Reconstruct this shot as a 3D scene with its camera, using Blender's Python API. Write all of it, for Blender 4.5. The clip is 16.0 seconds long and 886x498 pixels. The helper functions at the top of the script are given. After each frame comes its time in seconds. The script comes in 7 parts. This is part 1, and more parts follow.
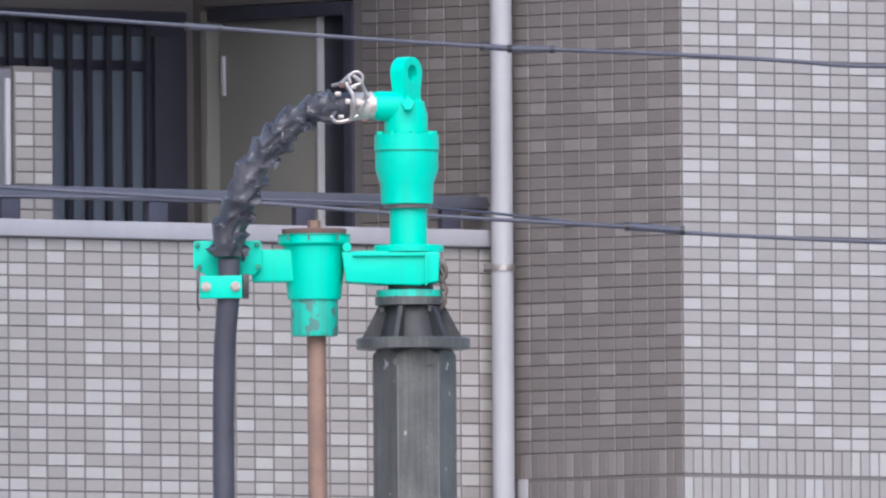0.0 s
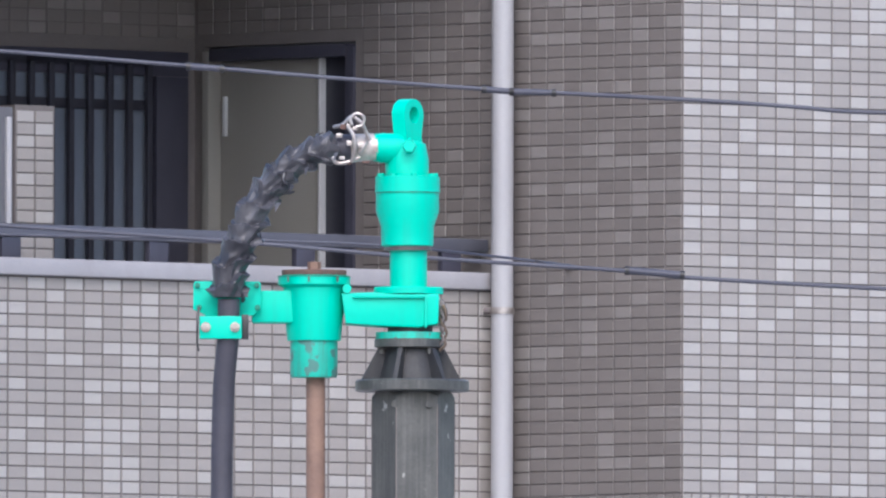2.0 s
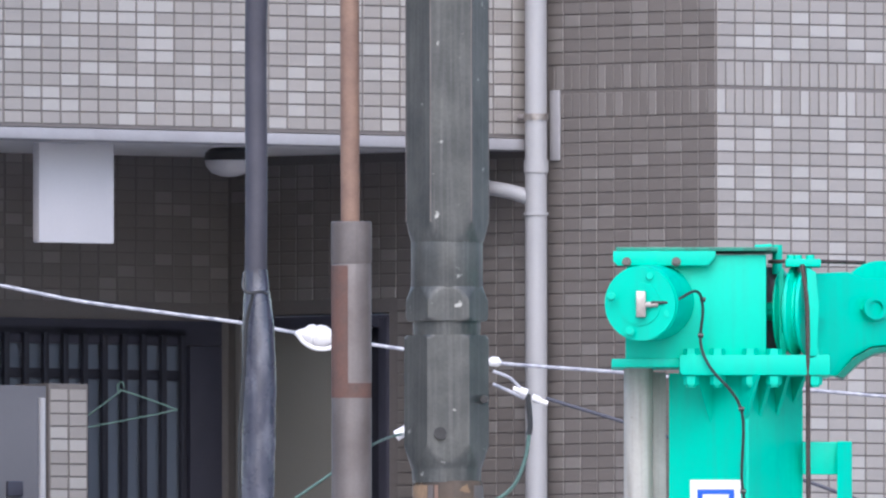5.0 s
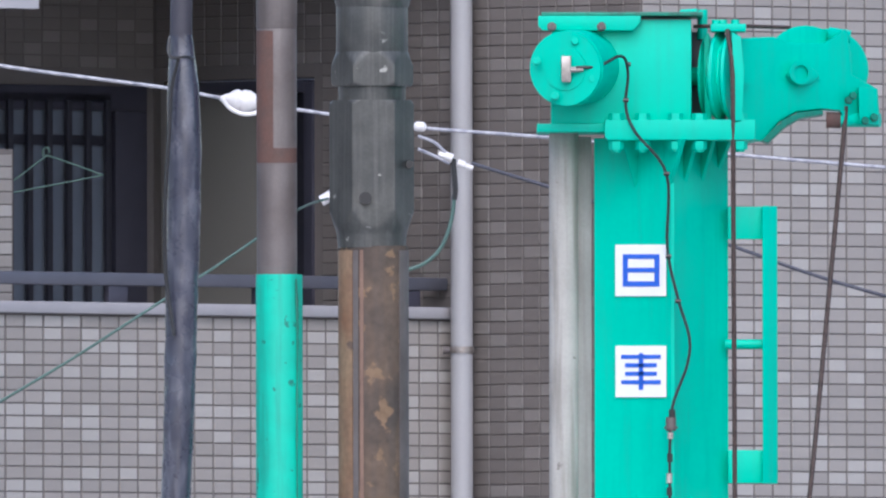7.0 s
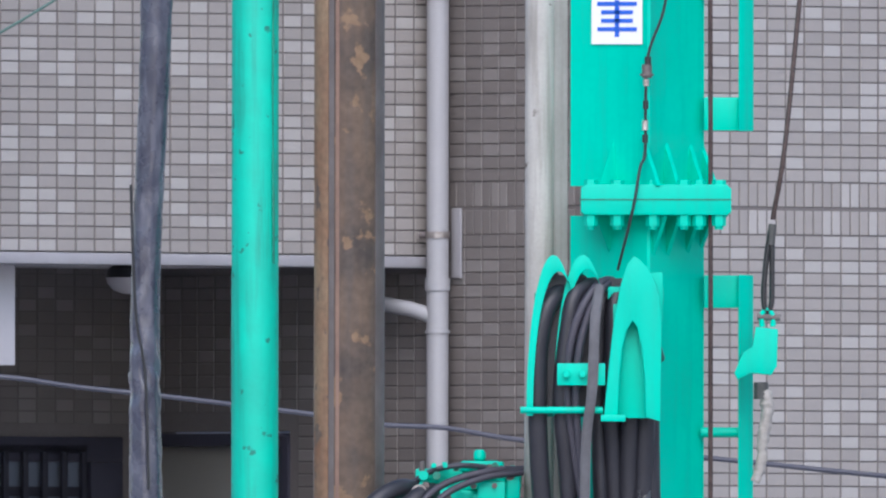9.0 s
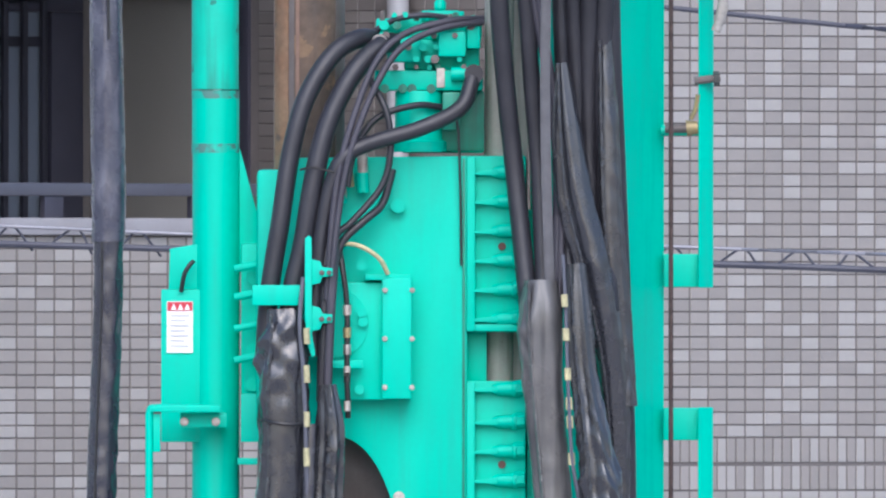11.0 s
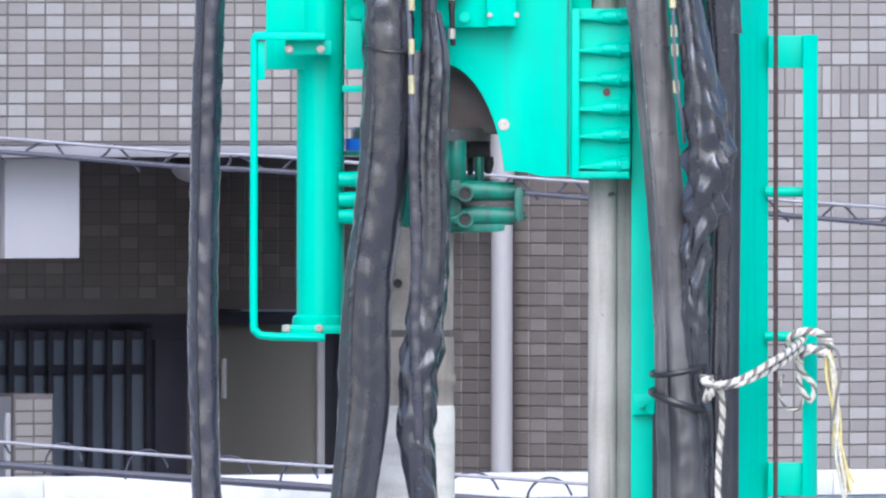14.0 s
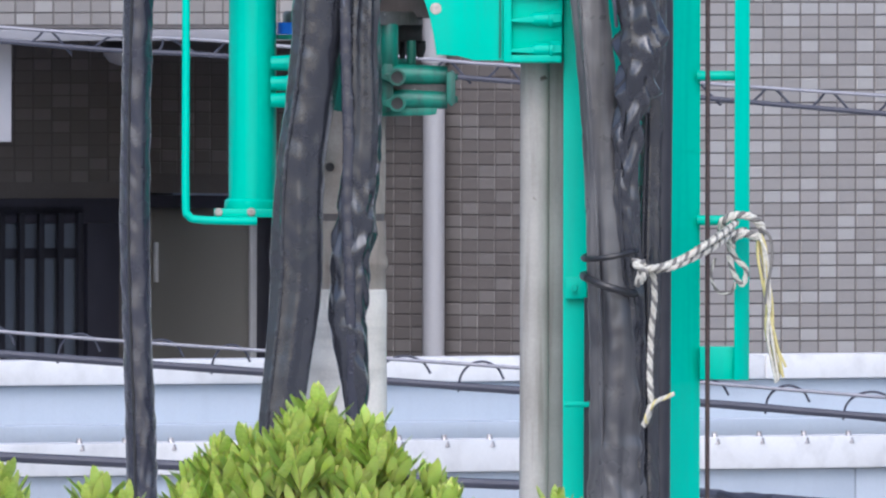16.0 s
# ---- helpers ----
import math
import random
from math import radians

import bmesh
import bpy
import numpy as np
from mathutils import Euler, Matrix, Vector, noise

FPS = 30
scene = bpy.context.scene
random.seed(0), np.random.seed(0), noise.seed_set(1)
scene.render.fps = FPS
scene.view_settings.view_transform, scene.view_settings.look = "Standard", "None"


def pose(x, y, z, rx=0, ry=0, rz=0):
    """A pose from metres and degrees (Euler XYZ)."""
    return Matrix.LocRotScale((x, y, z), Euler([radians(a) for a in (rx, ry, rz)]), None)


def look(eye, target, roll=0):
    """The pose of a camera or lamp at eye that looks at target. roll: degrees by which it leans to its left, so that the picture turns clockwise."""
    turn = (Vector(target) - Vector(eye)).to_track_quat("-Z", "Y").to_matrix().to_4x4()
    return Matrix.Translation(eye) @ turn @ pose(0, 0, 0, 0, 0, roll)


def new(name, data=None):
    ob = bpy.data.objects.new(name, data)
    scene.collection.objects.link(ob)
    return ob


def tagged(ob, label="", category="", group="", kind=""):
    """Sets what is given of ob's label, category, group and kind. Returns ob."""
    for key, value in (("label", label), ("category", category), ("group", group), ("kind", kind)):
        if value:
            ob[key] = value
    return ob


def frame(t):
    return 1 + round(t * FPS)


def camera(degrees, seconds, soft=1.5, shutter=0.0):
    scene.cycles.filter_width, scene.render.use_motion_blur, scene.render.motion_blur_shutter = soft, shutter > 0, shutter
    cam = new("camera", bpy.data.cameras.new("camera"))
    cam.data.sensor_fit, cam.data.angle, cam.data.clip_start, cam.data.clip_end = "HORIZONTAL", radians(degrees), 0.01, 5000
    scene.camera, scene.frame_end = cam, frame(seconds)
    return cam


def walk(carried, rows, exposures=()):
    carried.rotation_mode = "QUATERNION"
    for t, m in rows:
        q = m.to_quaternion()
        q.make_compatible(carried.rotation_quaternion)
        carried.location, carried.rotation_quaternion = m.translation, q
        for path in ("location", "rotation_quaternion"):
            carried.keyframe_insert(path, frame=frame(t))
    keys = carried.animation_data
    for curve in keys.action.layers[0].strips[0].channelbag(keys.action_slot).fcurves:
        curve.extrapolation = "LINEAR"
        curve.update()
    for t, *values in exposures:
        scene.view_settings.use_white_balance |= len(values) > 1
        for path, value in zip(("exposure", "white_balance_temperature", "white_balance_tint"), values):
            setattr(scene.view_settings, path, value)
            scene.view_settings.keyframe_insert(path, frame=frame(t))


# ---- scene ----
# The eye stands still far off behind a long lens and sweeps down the machine.
# The elevation sheet: u to the right, v downwards; SHEET sheet units span one radian from the eye.
SHEET = 78050.0
U_AXIS, V_HORIZON = 850.0, 3101.0
EYE = (0.0, -175.0, 3.5)
cam = camera(2 * math.degrees(math.atan(784.0 / SHEET)), 16.0, soft=2.25)

# seconds, aim on the sheet (u, v), lean
ROWS = [
    (0, 784.0, 441.0, -0.0069), (0.5, 753.4, 396.1, -0.0044), (1, 765.6, 386.4, -0.0012),
    (1.5, 783.3, 369.6, 0.0009), (2, 784.0, 365.8, 0.0020), (2.5, 747.5, 392.9, 0.0018),
    (3, 728.0, 547.4, 0.0014), (3.5, 737.9, 760.4, 0.0011), (4, 686.9, 951.0, 0.0027),
    (4.2, 684.8, 993.8, 0.0003), (6.3, 777.7, 1361.6, -0.0021), (6.5, 807.3, 1407.0, -0.0026),
    (7, 856.0, 1547.2, -0.0016), (7.5, 916.5, 1683.1, 0.0019), (8, 972.3, 1859.8, 0.0047),
    (8.5, 974.3, 1990.8, 0.0014), (9, 898.6, 2173.0, 0.0013), (9.5, 847.3, 2426.0, 0.0007),
    (9.7, 869.9, 2521.3, -0.0006), (11.8, 1017.8, 3281.5, 0.0021), (12, 1013.5, 3379.0, 0.0015),
    (12.5, 989.9, 3556.1, -0.0001), (13, 954.1, 3669.6, -0.0045), (13.5, 790.7, 3639.5, -0.0051),
    (14, 784.9, 3629.2, 0.0016), (14.5, 908.0, 3642.9, 0.0001), (15, 916.2, 3664.5, 0.0017),
    (15.5, 900.1, 3746.0, 0.0024), (16, 905.6, 3834.6, 0.0019),
]

def aim(u, v, lean):
    yaw = -math.atan((u - U_AXIS) / SHEET)
    pitch = math.atan((V_HORIZON - v) / SHEET)
    return pose(*EYE, 90 + math.degrees(pitch), 0, math.degrees(yaw)) @ pose(0, 0, 0, 0, 0, math.degrees(lean))


walk(cam, [(t, aim(u, v, lean)) for t, u, v, lean in ROWS],
     exposures=[(t, s, k, 14.5) for t, s, k in ((0.0, 0.78, 5800), (4.2, 0.78, 5800), (6.3, 0.58, 5710), (7.0, 0.42, 5710), (7.5, 0.21, 5710), (8.5, 0.19, 5710), (9.0, 0.44, 5710), (9.5, 0.74, 5710),
                                               (11.8, 0.54, 5710), (12.5, 0.69, 5660), (13.5, 0.89, 5610), (14.5, 0.87, 5610), (15.5, 0.62, 5660), (16.0, 0.46, 5660))])

# ---- light: a bright overcast sky with a weak, veiled sun ----
world = bpy.data.worlds.new("overcast_sky")
scene.world = world
world.use_nodes = True
wn = world.node_tree.nodes
sky = wn.new("ShaderNodeTexSky")
sky.sky_type = "NISHITA"
sky.sun_disc = False
SUN_ELEVATION, SUN_AZIMUTH = 44.0, 180.0
sky.sun_elevation, sky.sun_rotation = radians(SUN_ELEVATION), radians(SUN_AZIMUTH)
sky.dust_density, sky.air_density = 3.0, 1.2
wn["Background"].inputs["Strength"].default_value = 0.15
world.node_tree.links.new(sky.outputs[0], wn["Background"].inputs["Color"])
sun_data = bpy.data.lights.new("sun", "SUN")
sun_data.energy, sun_data.angle, sun_data.color = 1.32, radians(60), (1.0, 0.965, 0.92)
sun = new("sun", sun_data)
sun_dir = Vector((math.sin(radians(SUN_AZIMUTH)) * math.cos(radians(SUN_ELEVATION)),
                  math.cos(radians(SUN_AZIMUTH)) * math.cos(radians(SUN_ELEVATION)), math.sin(radians(SUN_ELEVATION))))
sun.matrix_world = look(Vector((0, -30, 0)) + sun_dir * 60, (0, -30, 0))


# ---- materials ----
def material(name, base, rough=0.6, metal=0.0, second=None, scale=6.0, amount=0.5, fine=0.12, fine_scale=90.0,
             bump=0.15, bump_scale=120.0, streak=None, streak_amount=0.0, streak_scale=(30.0, 30.0, 2.0), pieces=0.0, light=None,
             light_share=0.16, chips=None, chip_at=0.64, chip_scale=9.0, coat=0.0):
    """Base colour broken by large stains, fine grain, upright streaks, chipped spots and piece-to-piece variation."""
    m = bpy.data.materials.new(name)
    m.use_nodes = True
    nt = m.node_tree
    nodes, links = nt.nodes, nt.links
    bsdf = nodes["Principled BSDF"]
    co = nodes.new("ShaderNodeTexCoord").outputs["Object"]

    def noise_at(sc, detail=4.0, vec=None):
        n = nodes.new("ShaderNodeTexNoise")
        n.inputs["Scale"].default_value, n.inputs["Detail"].default_value = sc, detail
        links.new(vec or co, n.inputs["Vector"])
        return n.outputs["Fac"]

    def mix(fac, a, b, blend="MIX"):
        x = nodes.new("ShaderNodeMix")
        x.data_type, x.blend_type = "RGBA", blend
        for sock, val in ((x.inputs[0], fac), (x.inputs[6], a), (x.inputs[7], b)):
            if hasattr(val, "is_output"):
                links.new(val, sock)
            elif isinstance(val, (int, float)):
                sock.default_value = val
            else:
                sock.default_value = (*val, 1)
        return x.outputs[2]

    def ramp(fac, lo, hi):
        r = nodes.new("ShaderNodeMapRange")
        r.inputs[1].default_value, r.inputs[2].default_value = lo, hi
        links.new(fac, r.inputs[0])
        return r.outputs[0]

    def times(fac, k):
        x = nodes.new("ShaderNodeMath")
        x.operation = "MULTIPLY"
        links.new(fac, x.inputs[0])
        x.inputs[1].default_value = k
        return x.outputs[0]

    second = second or tuple(c * 0.72 for c in base)
    col = mix(times(ramp(noise_at(scale), 0.35, 0.7), amount), base, second)
    if pieces:
        info, geo = nodes.new("ShaderNodeObjectInfo"), nodes.new("ShaderNodeNewGeometry")
        add = nodes.new("ShaderNodeMath")
        add.operation = "ADD"
        links.new(info.outputs["Random"], add.inputs[0])
        links.new(geo.outputs["Random Per Island"], add.inputs[1])
        fr = nodes.new("ShaderNodeMath")
        fr.operation = "FRACT"
        links.new(add.outputs[0], fr.inputs[0])
        white = nodes.new("ShaderNodeTexWhiteNoise")
        white.noise_dimensions = "1D"
        links.new(fr.outputs[0], white.inputs["W"])
        tone = nodes.new("ShaderNodeMapRange")
        tone.inputs[3].default_value, tone.inputs[4].default_value = 1 - pieces, 1 + pieces
        links.new(white.outputs["Value"], tone.inputs[0])
        gray = nodes.new("ShaderNodeCombineColor")
        for i in range(3):
            links.new(tone.outputs[0], gray.inputs[i])
        col = mix(1.0, col, gray.outputs[0], "MULTIPLY")
        if light:
            gate = nodes.new("ShaderNodeMath")
            gate.operation = "LESS_THAN"
            links.new(fr.outputs[0], gate.inputs[0])
            gate.inputs[1].default_value = light_share
            col = mix(gate.outputs[0], col, light)
    if streak:
        mp = nodes.new("ShaderNodeMapping")
        mp.inputs["Scale"].default_value = streak_scale
        links.new(co, mp.inputs["Vector"])
        col = mix(times(ramp(noise_at(1.0, 5.0, mp.outputs[0]), 0.48, 0.72), streak_amount), col, streak)
    rough_value = None
    if chips:
        spots = ramp(noise_at(chip_scale, 8.0), chip_at, chip_at + 0.04)
        col = mix(spots, col, chips)
    grain = noise_at(fine_scale, 6.0)
    gr = nodes.new("ShaderNodeMapRange")
    gr.inputs[3].default_value, gr.inputs[4].default_value = 1 - fine, 1 + fine
    links.new(grain, gr.inputs[0])
    cc = nodes.new("ShaderNodeCombineColor")
    for i in range(3):
        links.new(gr.outputs[0], cc.inputs[i])
    col = mix(1.0, col, cc.outputs[0], "MULTIPLY")
    links.new(col, bsdf.inputs["Base Color"])
    rr = nodes.new("ShaderNodeMapRange")
    rr.inputs[3].default_value, rr.inputs[4].default_value = max(rough - 0.12, 0.03), min(rough + 0.12, 1)
    links.new(noise_at(scale * 3, 5.0), rr.inputs[0])
    links.new(rr.outputs[0], bsdf.inputs["Roughness"])
    bsdf.inputs["Metallic"].default_value = metal
    if coat:
        bsdf.inputs["Coat Weight"].default_value, bsdf.inputs["Coat Roughness"].default_value = coat, 0.2
    if bump:
        b = nodes.new("ShaderNodeBump")
        b.inputs["Strength"].default_value, b.inputs["Distance"].default_value = bump, 0.004
        links.new(noise_at(bump_scale, 6.0), b.inputs["Height"])
        links.new(b.outputs[0], bsdf.inputs["Normal"])
    return m


GREEN = material("green_machine_paint", (0.003, 0.53, 0.375), 0.5, second=(0.003, 0.455, 0.322), scale=2.5, amount=0.6, fine=0.05,
                 fine_scale=60, bump=0.05, bump_scale=70, streak=(0.02, 0.36, 0.26), streak_amount=0.35)
GREEN.node_tree.nodes["Principled BSDF"].inputs["Specular IOR Level"].default_value = 0.3
GREEN_WORN = material("worn_green_paint", (0.006, 0.46, 0.33), 0.5, second=(0.02, 0.34, 0.26), scale=7, amount=0.8, fine=0.1,
                      streak=(0.06, 0.14, 0.12), streak_amount=0.8, chips=(0.07, 0.19, 0.165), chip_at=0.55, chip_scale=20)
GREEN_TUBE = material("scuffed_green_tube_paint", (0.003, 0.5, 0.352), 0.62, second=(0.008, 0.37, 0.265), scale=6, amount=0.9, fine=0.06, fine_scale=60, bump=0.05,
                      streak=(0.015, 0.2, 0.15), streak_amount=0.75, chips=(0.01, 0.17, 0.125), chip_at=0.65, chip_scale=20)
GREEN_GRIMY = material("grimy_green_chuck_paint", (0.004, 0.21, 0.145), 0.45, second=(0.01, 0.08, 0.06), scale=8, amount=0.9, streak=(0.02, 0.03, 0.03), streak_amount=0.7)
# dark green for oily parts and seams, and for shade painted into the colour
GREEN_OIL_SHADE = material("dark_green_oil_and_shade", (0.004, 0.25, 0.165), 0.42, second=(0.01, 0.13, 0.09), scale=8, amount=0.8,
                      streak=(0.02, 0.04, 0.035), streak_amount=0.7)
STEEL_DARK = material("dark_painted_steel", (0.082, 0.084, 0.08), 0.4, 0.2, second=(0.042, 0.045, 0.045), scale=7, amount=1.0, fine=0.25,
                      streak=(0.19, 0.185, 0.18), streak_amount=0.25, streak_scale=(75, 75, 2.2), chips=(0.34, 0.34, 0.32), chip_at=0.67, chip_scale=16)
STEEL_BLACK = material("black_steel_grime_and_shade", (0.022, 0.023, 0.027), 0.6, 0.1, second=(0.036, 0.036, 0.036), scale=9, amount=0.8, fine=0.25, streak=(0.06, 0.058, 0.054), streak_amount=0.3)
STEEL_GREY = material("grey_brown_steel", (0.15, 0.132, 0.128), 0.55, 0.2, second=(0.095, 0.078, 0.074), scale=8, amount=0.8,
                      streak=(0.09, 0.075, 0.07), streak_amount=0.4)
RUST = material("rusted_steel", (0.125, 0.088, 0.062), 0.8, 0.1, second=(0.05, 0.041, 0.036), scale=6, amount=1.0, fine=0.4, fine_scale=40,
                streak=(0.085, 0.07, 0.06), streak_amount=0.75, streak_scale=(30, 30, 1.6), bump=0.4, chips=(0.19, 0.125, 0.075), chip_at=0.58, chip_scale=11)
RUST_TAN = material("tan_rusted_pipe", (0.27, 0.18, 0.112), 0.8, 0.1, second=(0.21, 0.105, 0.06), scale=5, amount=1.0, fine=0.35, fine_scale=45, bump=0.4,
                    streak=(0.16, 0.1, 0.07), streak_amount=0.55, streak_scale=(30, 30, 3), chips=(0.13, 0.09, 0.07), chip_at=0.63, chip_scale=13)
RUST_ROD = material("brown_rusted_rod", (0.235, 0.15, 0.112), 0.75, 0.15, second=(0.16, 0.1, 0.08), scale=14, amount=0.7, fine=0.15)
RUST_RED = material("red_rust_patch", (0.125, 0.066, 0.053), 0.9, second=(0.085, 0.06, 0.053), scale=14, amount=0.8, fine=0.2)
RUBBER = material("black_rubber_hose", (0.018, 0.018, 0.024), 0.45, second=(0.031, 0.031, 0.039), scale=9, amount=0.7, fine=0.1, bump=0.2)
HOSE_GREY = material("weathered_grey_hose", (0.05, 0.048, 0.064), 0.55, second=(0.03, 0.029, 0.04), scale=6, amount=0.8, fine=0.12)
VINYL = material("black_vinyl_sleeve", (0.021, 0.0225, 0.029), 0.24, second=(0.034, 0.036, 0.044), scale=5, amount=0.3, fine=0.12, bump=0.12, bump_scale=55, coat=0.8)
VINYL_DUSTY = material("dusty_black_vinyl_sleeve", (0.04, 0.04, 0.046), 0.3, second=(0.17, 0.167, 0.164), scale=2.2, amount=0.85, fine=0.1, bump=0.1, bump_scale=20,
                       streak=(0.012, 0.0125, 0.018), streak_amount=0.8, streak_scale=(24, 24, 0.9), coat=0.4)
# pale patches on black stand for lit ridges and dark creases of the wrap
VINYL_MATT = material("matt_black_vinyl_wrap", (0.016, 0.016, 0.023), 0.45, second=(0.08, 0.08, 0.093), scale=12, amount=0.9, fine=0.15, bump=0.2, bump_scale=40, coat=0.15)
# pale streaks paint the sheen of the glossy sleeve
VINYL_GREY = material("vinyl_with_sheen_streaks", (0.032, 0.034, 0.056), 0.28, second=(0.055, 0.06, 0.088), scale=6, amount=0.9, fine=0.08, bump=0.12, bump_scale=26,
                      streak=(0.22, 0.225, 0.27), streak_amount=0.4, streak_scale=(26, 26, 7), coat=0.6)
VINYL_LACED = material("laced_black_vinyl_sleeve", (0.02, 0.0215, 0.034), 0.26, second=(0.04, 0.043, 0.06), scale=5, amount=0.5, fine=0.12, bump=0.16, bump_scale=60, coat=0.8)
PIPE_GUIDE = material("weathered_galvanised_guide", (0.43, 0.42, 0.39), 0.85, 0.0, second=(0.31, 0.3, 0.275), scale=4, amount=0.8, fine=0.12,
                      streak=(0.15, 0.135, 0.115), streak_amount=0.6, streak_scale=(30, 30, 1.8), chips=(0.12, 0.105, 0.09), chip_at=0.67, chip_scale=13)
CEMENT = material("cement_caked_steel", (0.8, 0.77, 0.7), 0.9, second=(0.62, 0.58, 0.51), scale=5, amount=0.9, fine=0.12,
                  streak=(0.19, 0.185, 0.18), streak_amount=0.25, streak_scale=(3, 3, 22), bump=0.5)
STEEL = material("bare_steel", (0.45, 0.42, 0.4), 0.4, 0.8, second=(0.2, 0.17, 0.155), scale=30, amount=0.7)
FITTING = material("pale_pipe_fitting", (0.55, 0.51, 0.47), 0.45, 0.4, second=(0.25, 0.2, 0.17), scale=30, amount=0.8)
BRASS = material("dull_brass", (0.34, 0.28, 0.14), 0.5, 0.5, second=(0.2, 0.16, 0.09), scale=20)
WIRE_ROPE = material("brown_greased_wire_rope", (0.075, 0.05, 0.045), 0.7, 0.3, second=(0.04, 0.03, 0.028), scale=60, amount=0.8, fine=0.3)
TAPE_PALE = material("grubby_pale_tape", (0.33, 0.315, 0.29), 0.7, second=(0.25, 0.235, 0.21), scale=25, amount=0.8, fine=0.2)
TAPE_YELLOWED = material("yellowed_tape", (0.5, 0.46, 0.26), 0.6, second=(0.28, 0.27, 0.16), scale=40, amount=0.8, fine=0.2)
TAPE = material("grey_webbing_strap", (0.11, 0.11, 0.12), 0.8, second=(0.07, 0.07, 0.075), scale=20)
SIGN_WHITE = material("white_enamel_plate", (0.8, 0.81, 0.82), 0.35, second=(0.72, 0.74, 0.77), scale=5, amount=0.4, fine=0.02, bump=0)
SIGN_BLUE = material("blue_lettering_film", (0.025, 0.12, 0.6), 0.4, second=(0.02, 0.1, 0.52), scale=9, fine=0.02, bump=0)
RED = material("red_sticker", (0.5, 0.03, 0.05), 0.4, fine=0.03, bump=0)
BLUE = material("blue_ring_paint", (0.02, 0.1, 0.5), 0.4, fine=0.05)
BLACK = material("black_plastic", (0.02, 0.02, 0.022), 0.4, fine=0.06)
CABLE = material("grey_overhead_cable", (0.04, 0.042, 0.062), 0.55, second=(0.065, 0.068, 0.09), scale=3, amount=0.7, fine=0.1)
CABLE_PALE = material("pale_bare_conductor", (0.4, 0.4, 0.44), 0.5, 0.2, second=(0.17, 0.18, 0.22), scale=26, amount=0.9, fine=0.15)
CEMENT_BROWN = material("brown_grey_cement_crust", (0.4, 0.355, 0.3), 0.9, second=(0.23, 0.19, 0.155), scale=6, amount=0.9, fine=0.15,
                        streak=(0.1, 0.09, 0.08), streak_amount=0.5, streak_scale=(14, 14, 3), bump=0.5)
BOARD_GREY = material("grey_partition_board", (0.15, 0.15, 0.165), 0.7, second=(0.12, 0.12, 0.133), scale=2, amount=0.6, fine=0.04)
CABLE_MID = material("grey_messenger_wire", (0.26, 0.26, 0.29), 0.5, 0.3, second=(0.18, 0.18, 0.2), scale=6, fine=0.1)
# darker version of the guide pipe's steel, toned down for its shaded side
GUIDE_SHADE = material("shade_toned_guide_steel", (0.25, 0.26, 0.24), 0.7, second=(0.17, 0.18, 0.165), scale=4, amount=0.8, fine=0.12, streak=(0.12, 0.1, 0.085), streak_amount=0.6,
                      streak_scale=(36, 36, 1.3))
CABLE_GREEN = material("green_earth_wire", (0.07, 0.135, 0.115), 0.5, fine=0.1)
INSULATOR = material("white_porcelain", (0.72, 0.7, 0.7), 0.2, fine=0.03, bump=0, coat=0.5)
ROPE = material("white_fibre_rope", (0.62, 0.6, 0.52), 0.9, second=(0.4, 0.37, 0.31), scale=60, amount=0.7, fine=0.25, bump=0.5)
ROPE_DARK = material("black_rope_strand", (0.19, 0.18, 0.165), 0.9, fine=0.2)
ROPE_YELLOW = material("frayed_yellow_rope", (0.6, 0.52, 0.22), 0.9, second=(0.45, 0.4, 0.2), scale=50, fine=0.2)
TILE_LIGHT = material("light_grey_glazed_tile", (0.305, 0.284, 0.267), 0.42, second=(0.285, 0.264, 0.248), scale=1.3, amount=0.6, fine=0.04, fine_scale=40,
                      bump=0.1, bump_scale=60, pieces=0.07, light=(0.375, 0.358, 0.342), light_share=0.25)
# browner tile, darkened to put the flank's and gallery's shade into its colour
TILE_TAUPE_SHADED = material("shade_darkened_taupe_tile", (0.176, 0.16, 0.152), 0.42, second=(0.162, 0.147, 0.14), scale=1.3, amount=0.6, fine=0.04, fine_scale=40,
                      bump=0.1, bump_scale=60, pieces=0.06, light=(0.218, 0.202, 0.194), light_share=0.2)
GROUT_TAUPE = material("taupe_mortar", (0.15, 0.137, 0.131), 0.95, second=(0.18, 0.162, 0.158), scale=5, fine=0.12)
GROUT = material("grey_brown_mortar", (0.165, 0.15, 0.144), 0.95, second=(0.138, 0.125, 0.12), scale=5, fine=0.15)
CONCRETE = material("painted_concrete", (0.35, 0.345, 0.365), 0.8, second=(0.27, 0.265, 0.28), scale=2, amount=0.7, fine=0.06,
                    streak=(0.28, 0.27, 0.28), streak_amount=0.5, streak_scale=(7, 7, 3))
# near-white, raised so floors, soffits and linings throw light into the galleries
SOFFIT_BOUNCE = material("pale_bounce_paint", (0.8, 0.79, 0.8), 0.9, scale=1, fine=0.05)
PVC = material("pale_grey_pvc", (0.37, 0.37, 0.385), 0.45, second=(0.32, 0.32, 0.335), scale=1.2, amount=0.6, fine=0.04)
DOOR_OLIVE = material("olive_brown_door", (0.26, 0.25, 0.228), 0.5, second=(0.235, 0.226, 0.207), scale=1, fine=0.04)
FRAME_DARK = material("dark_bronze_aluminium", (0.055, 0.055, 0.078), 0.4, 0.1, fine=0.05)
BAR_DARK = material("dark_window_bars", (0.03, 0.031, 0.045), 0.5, 0.1, fine=0.05)
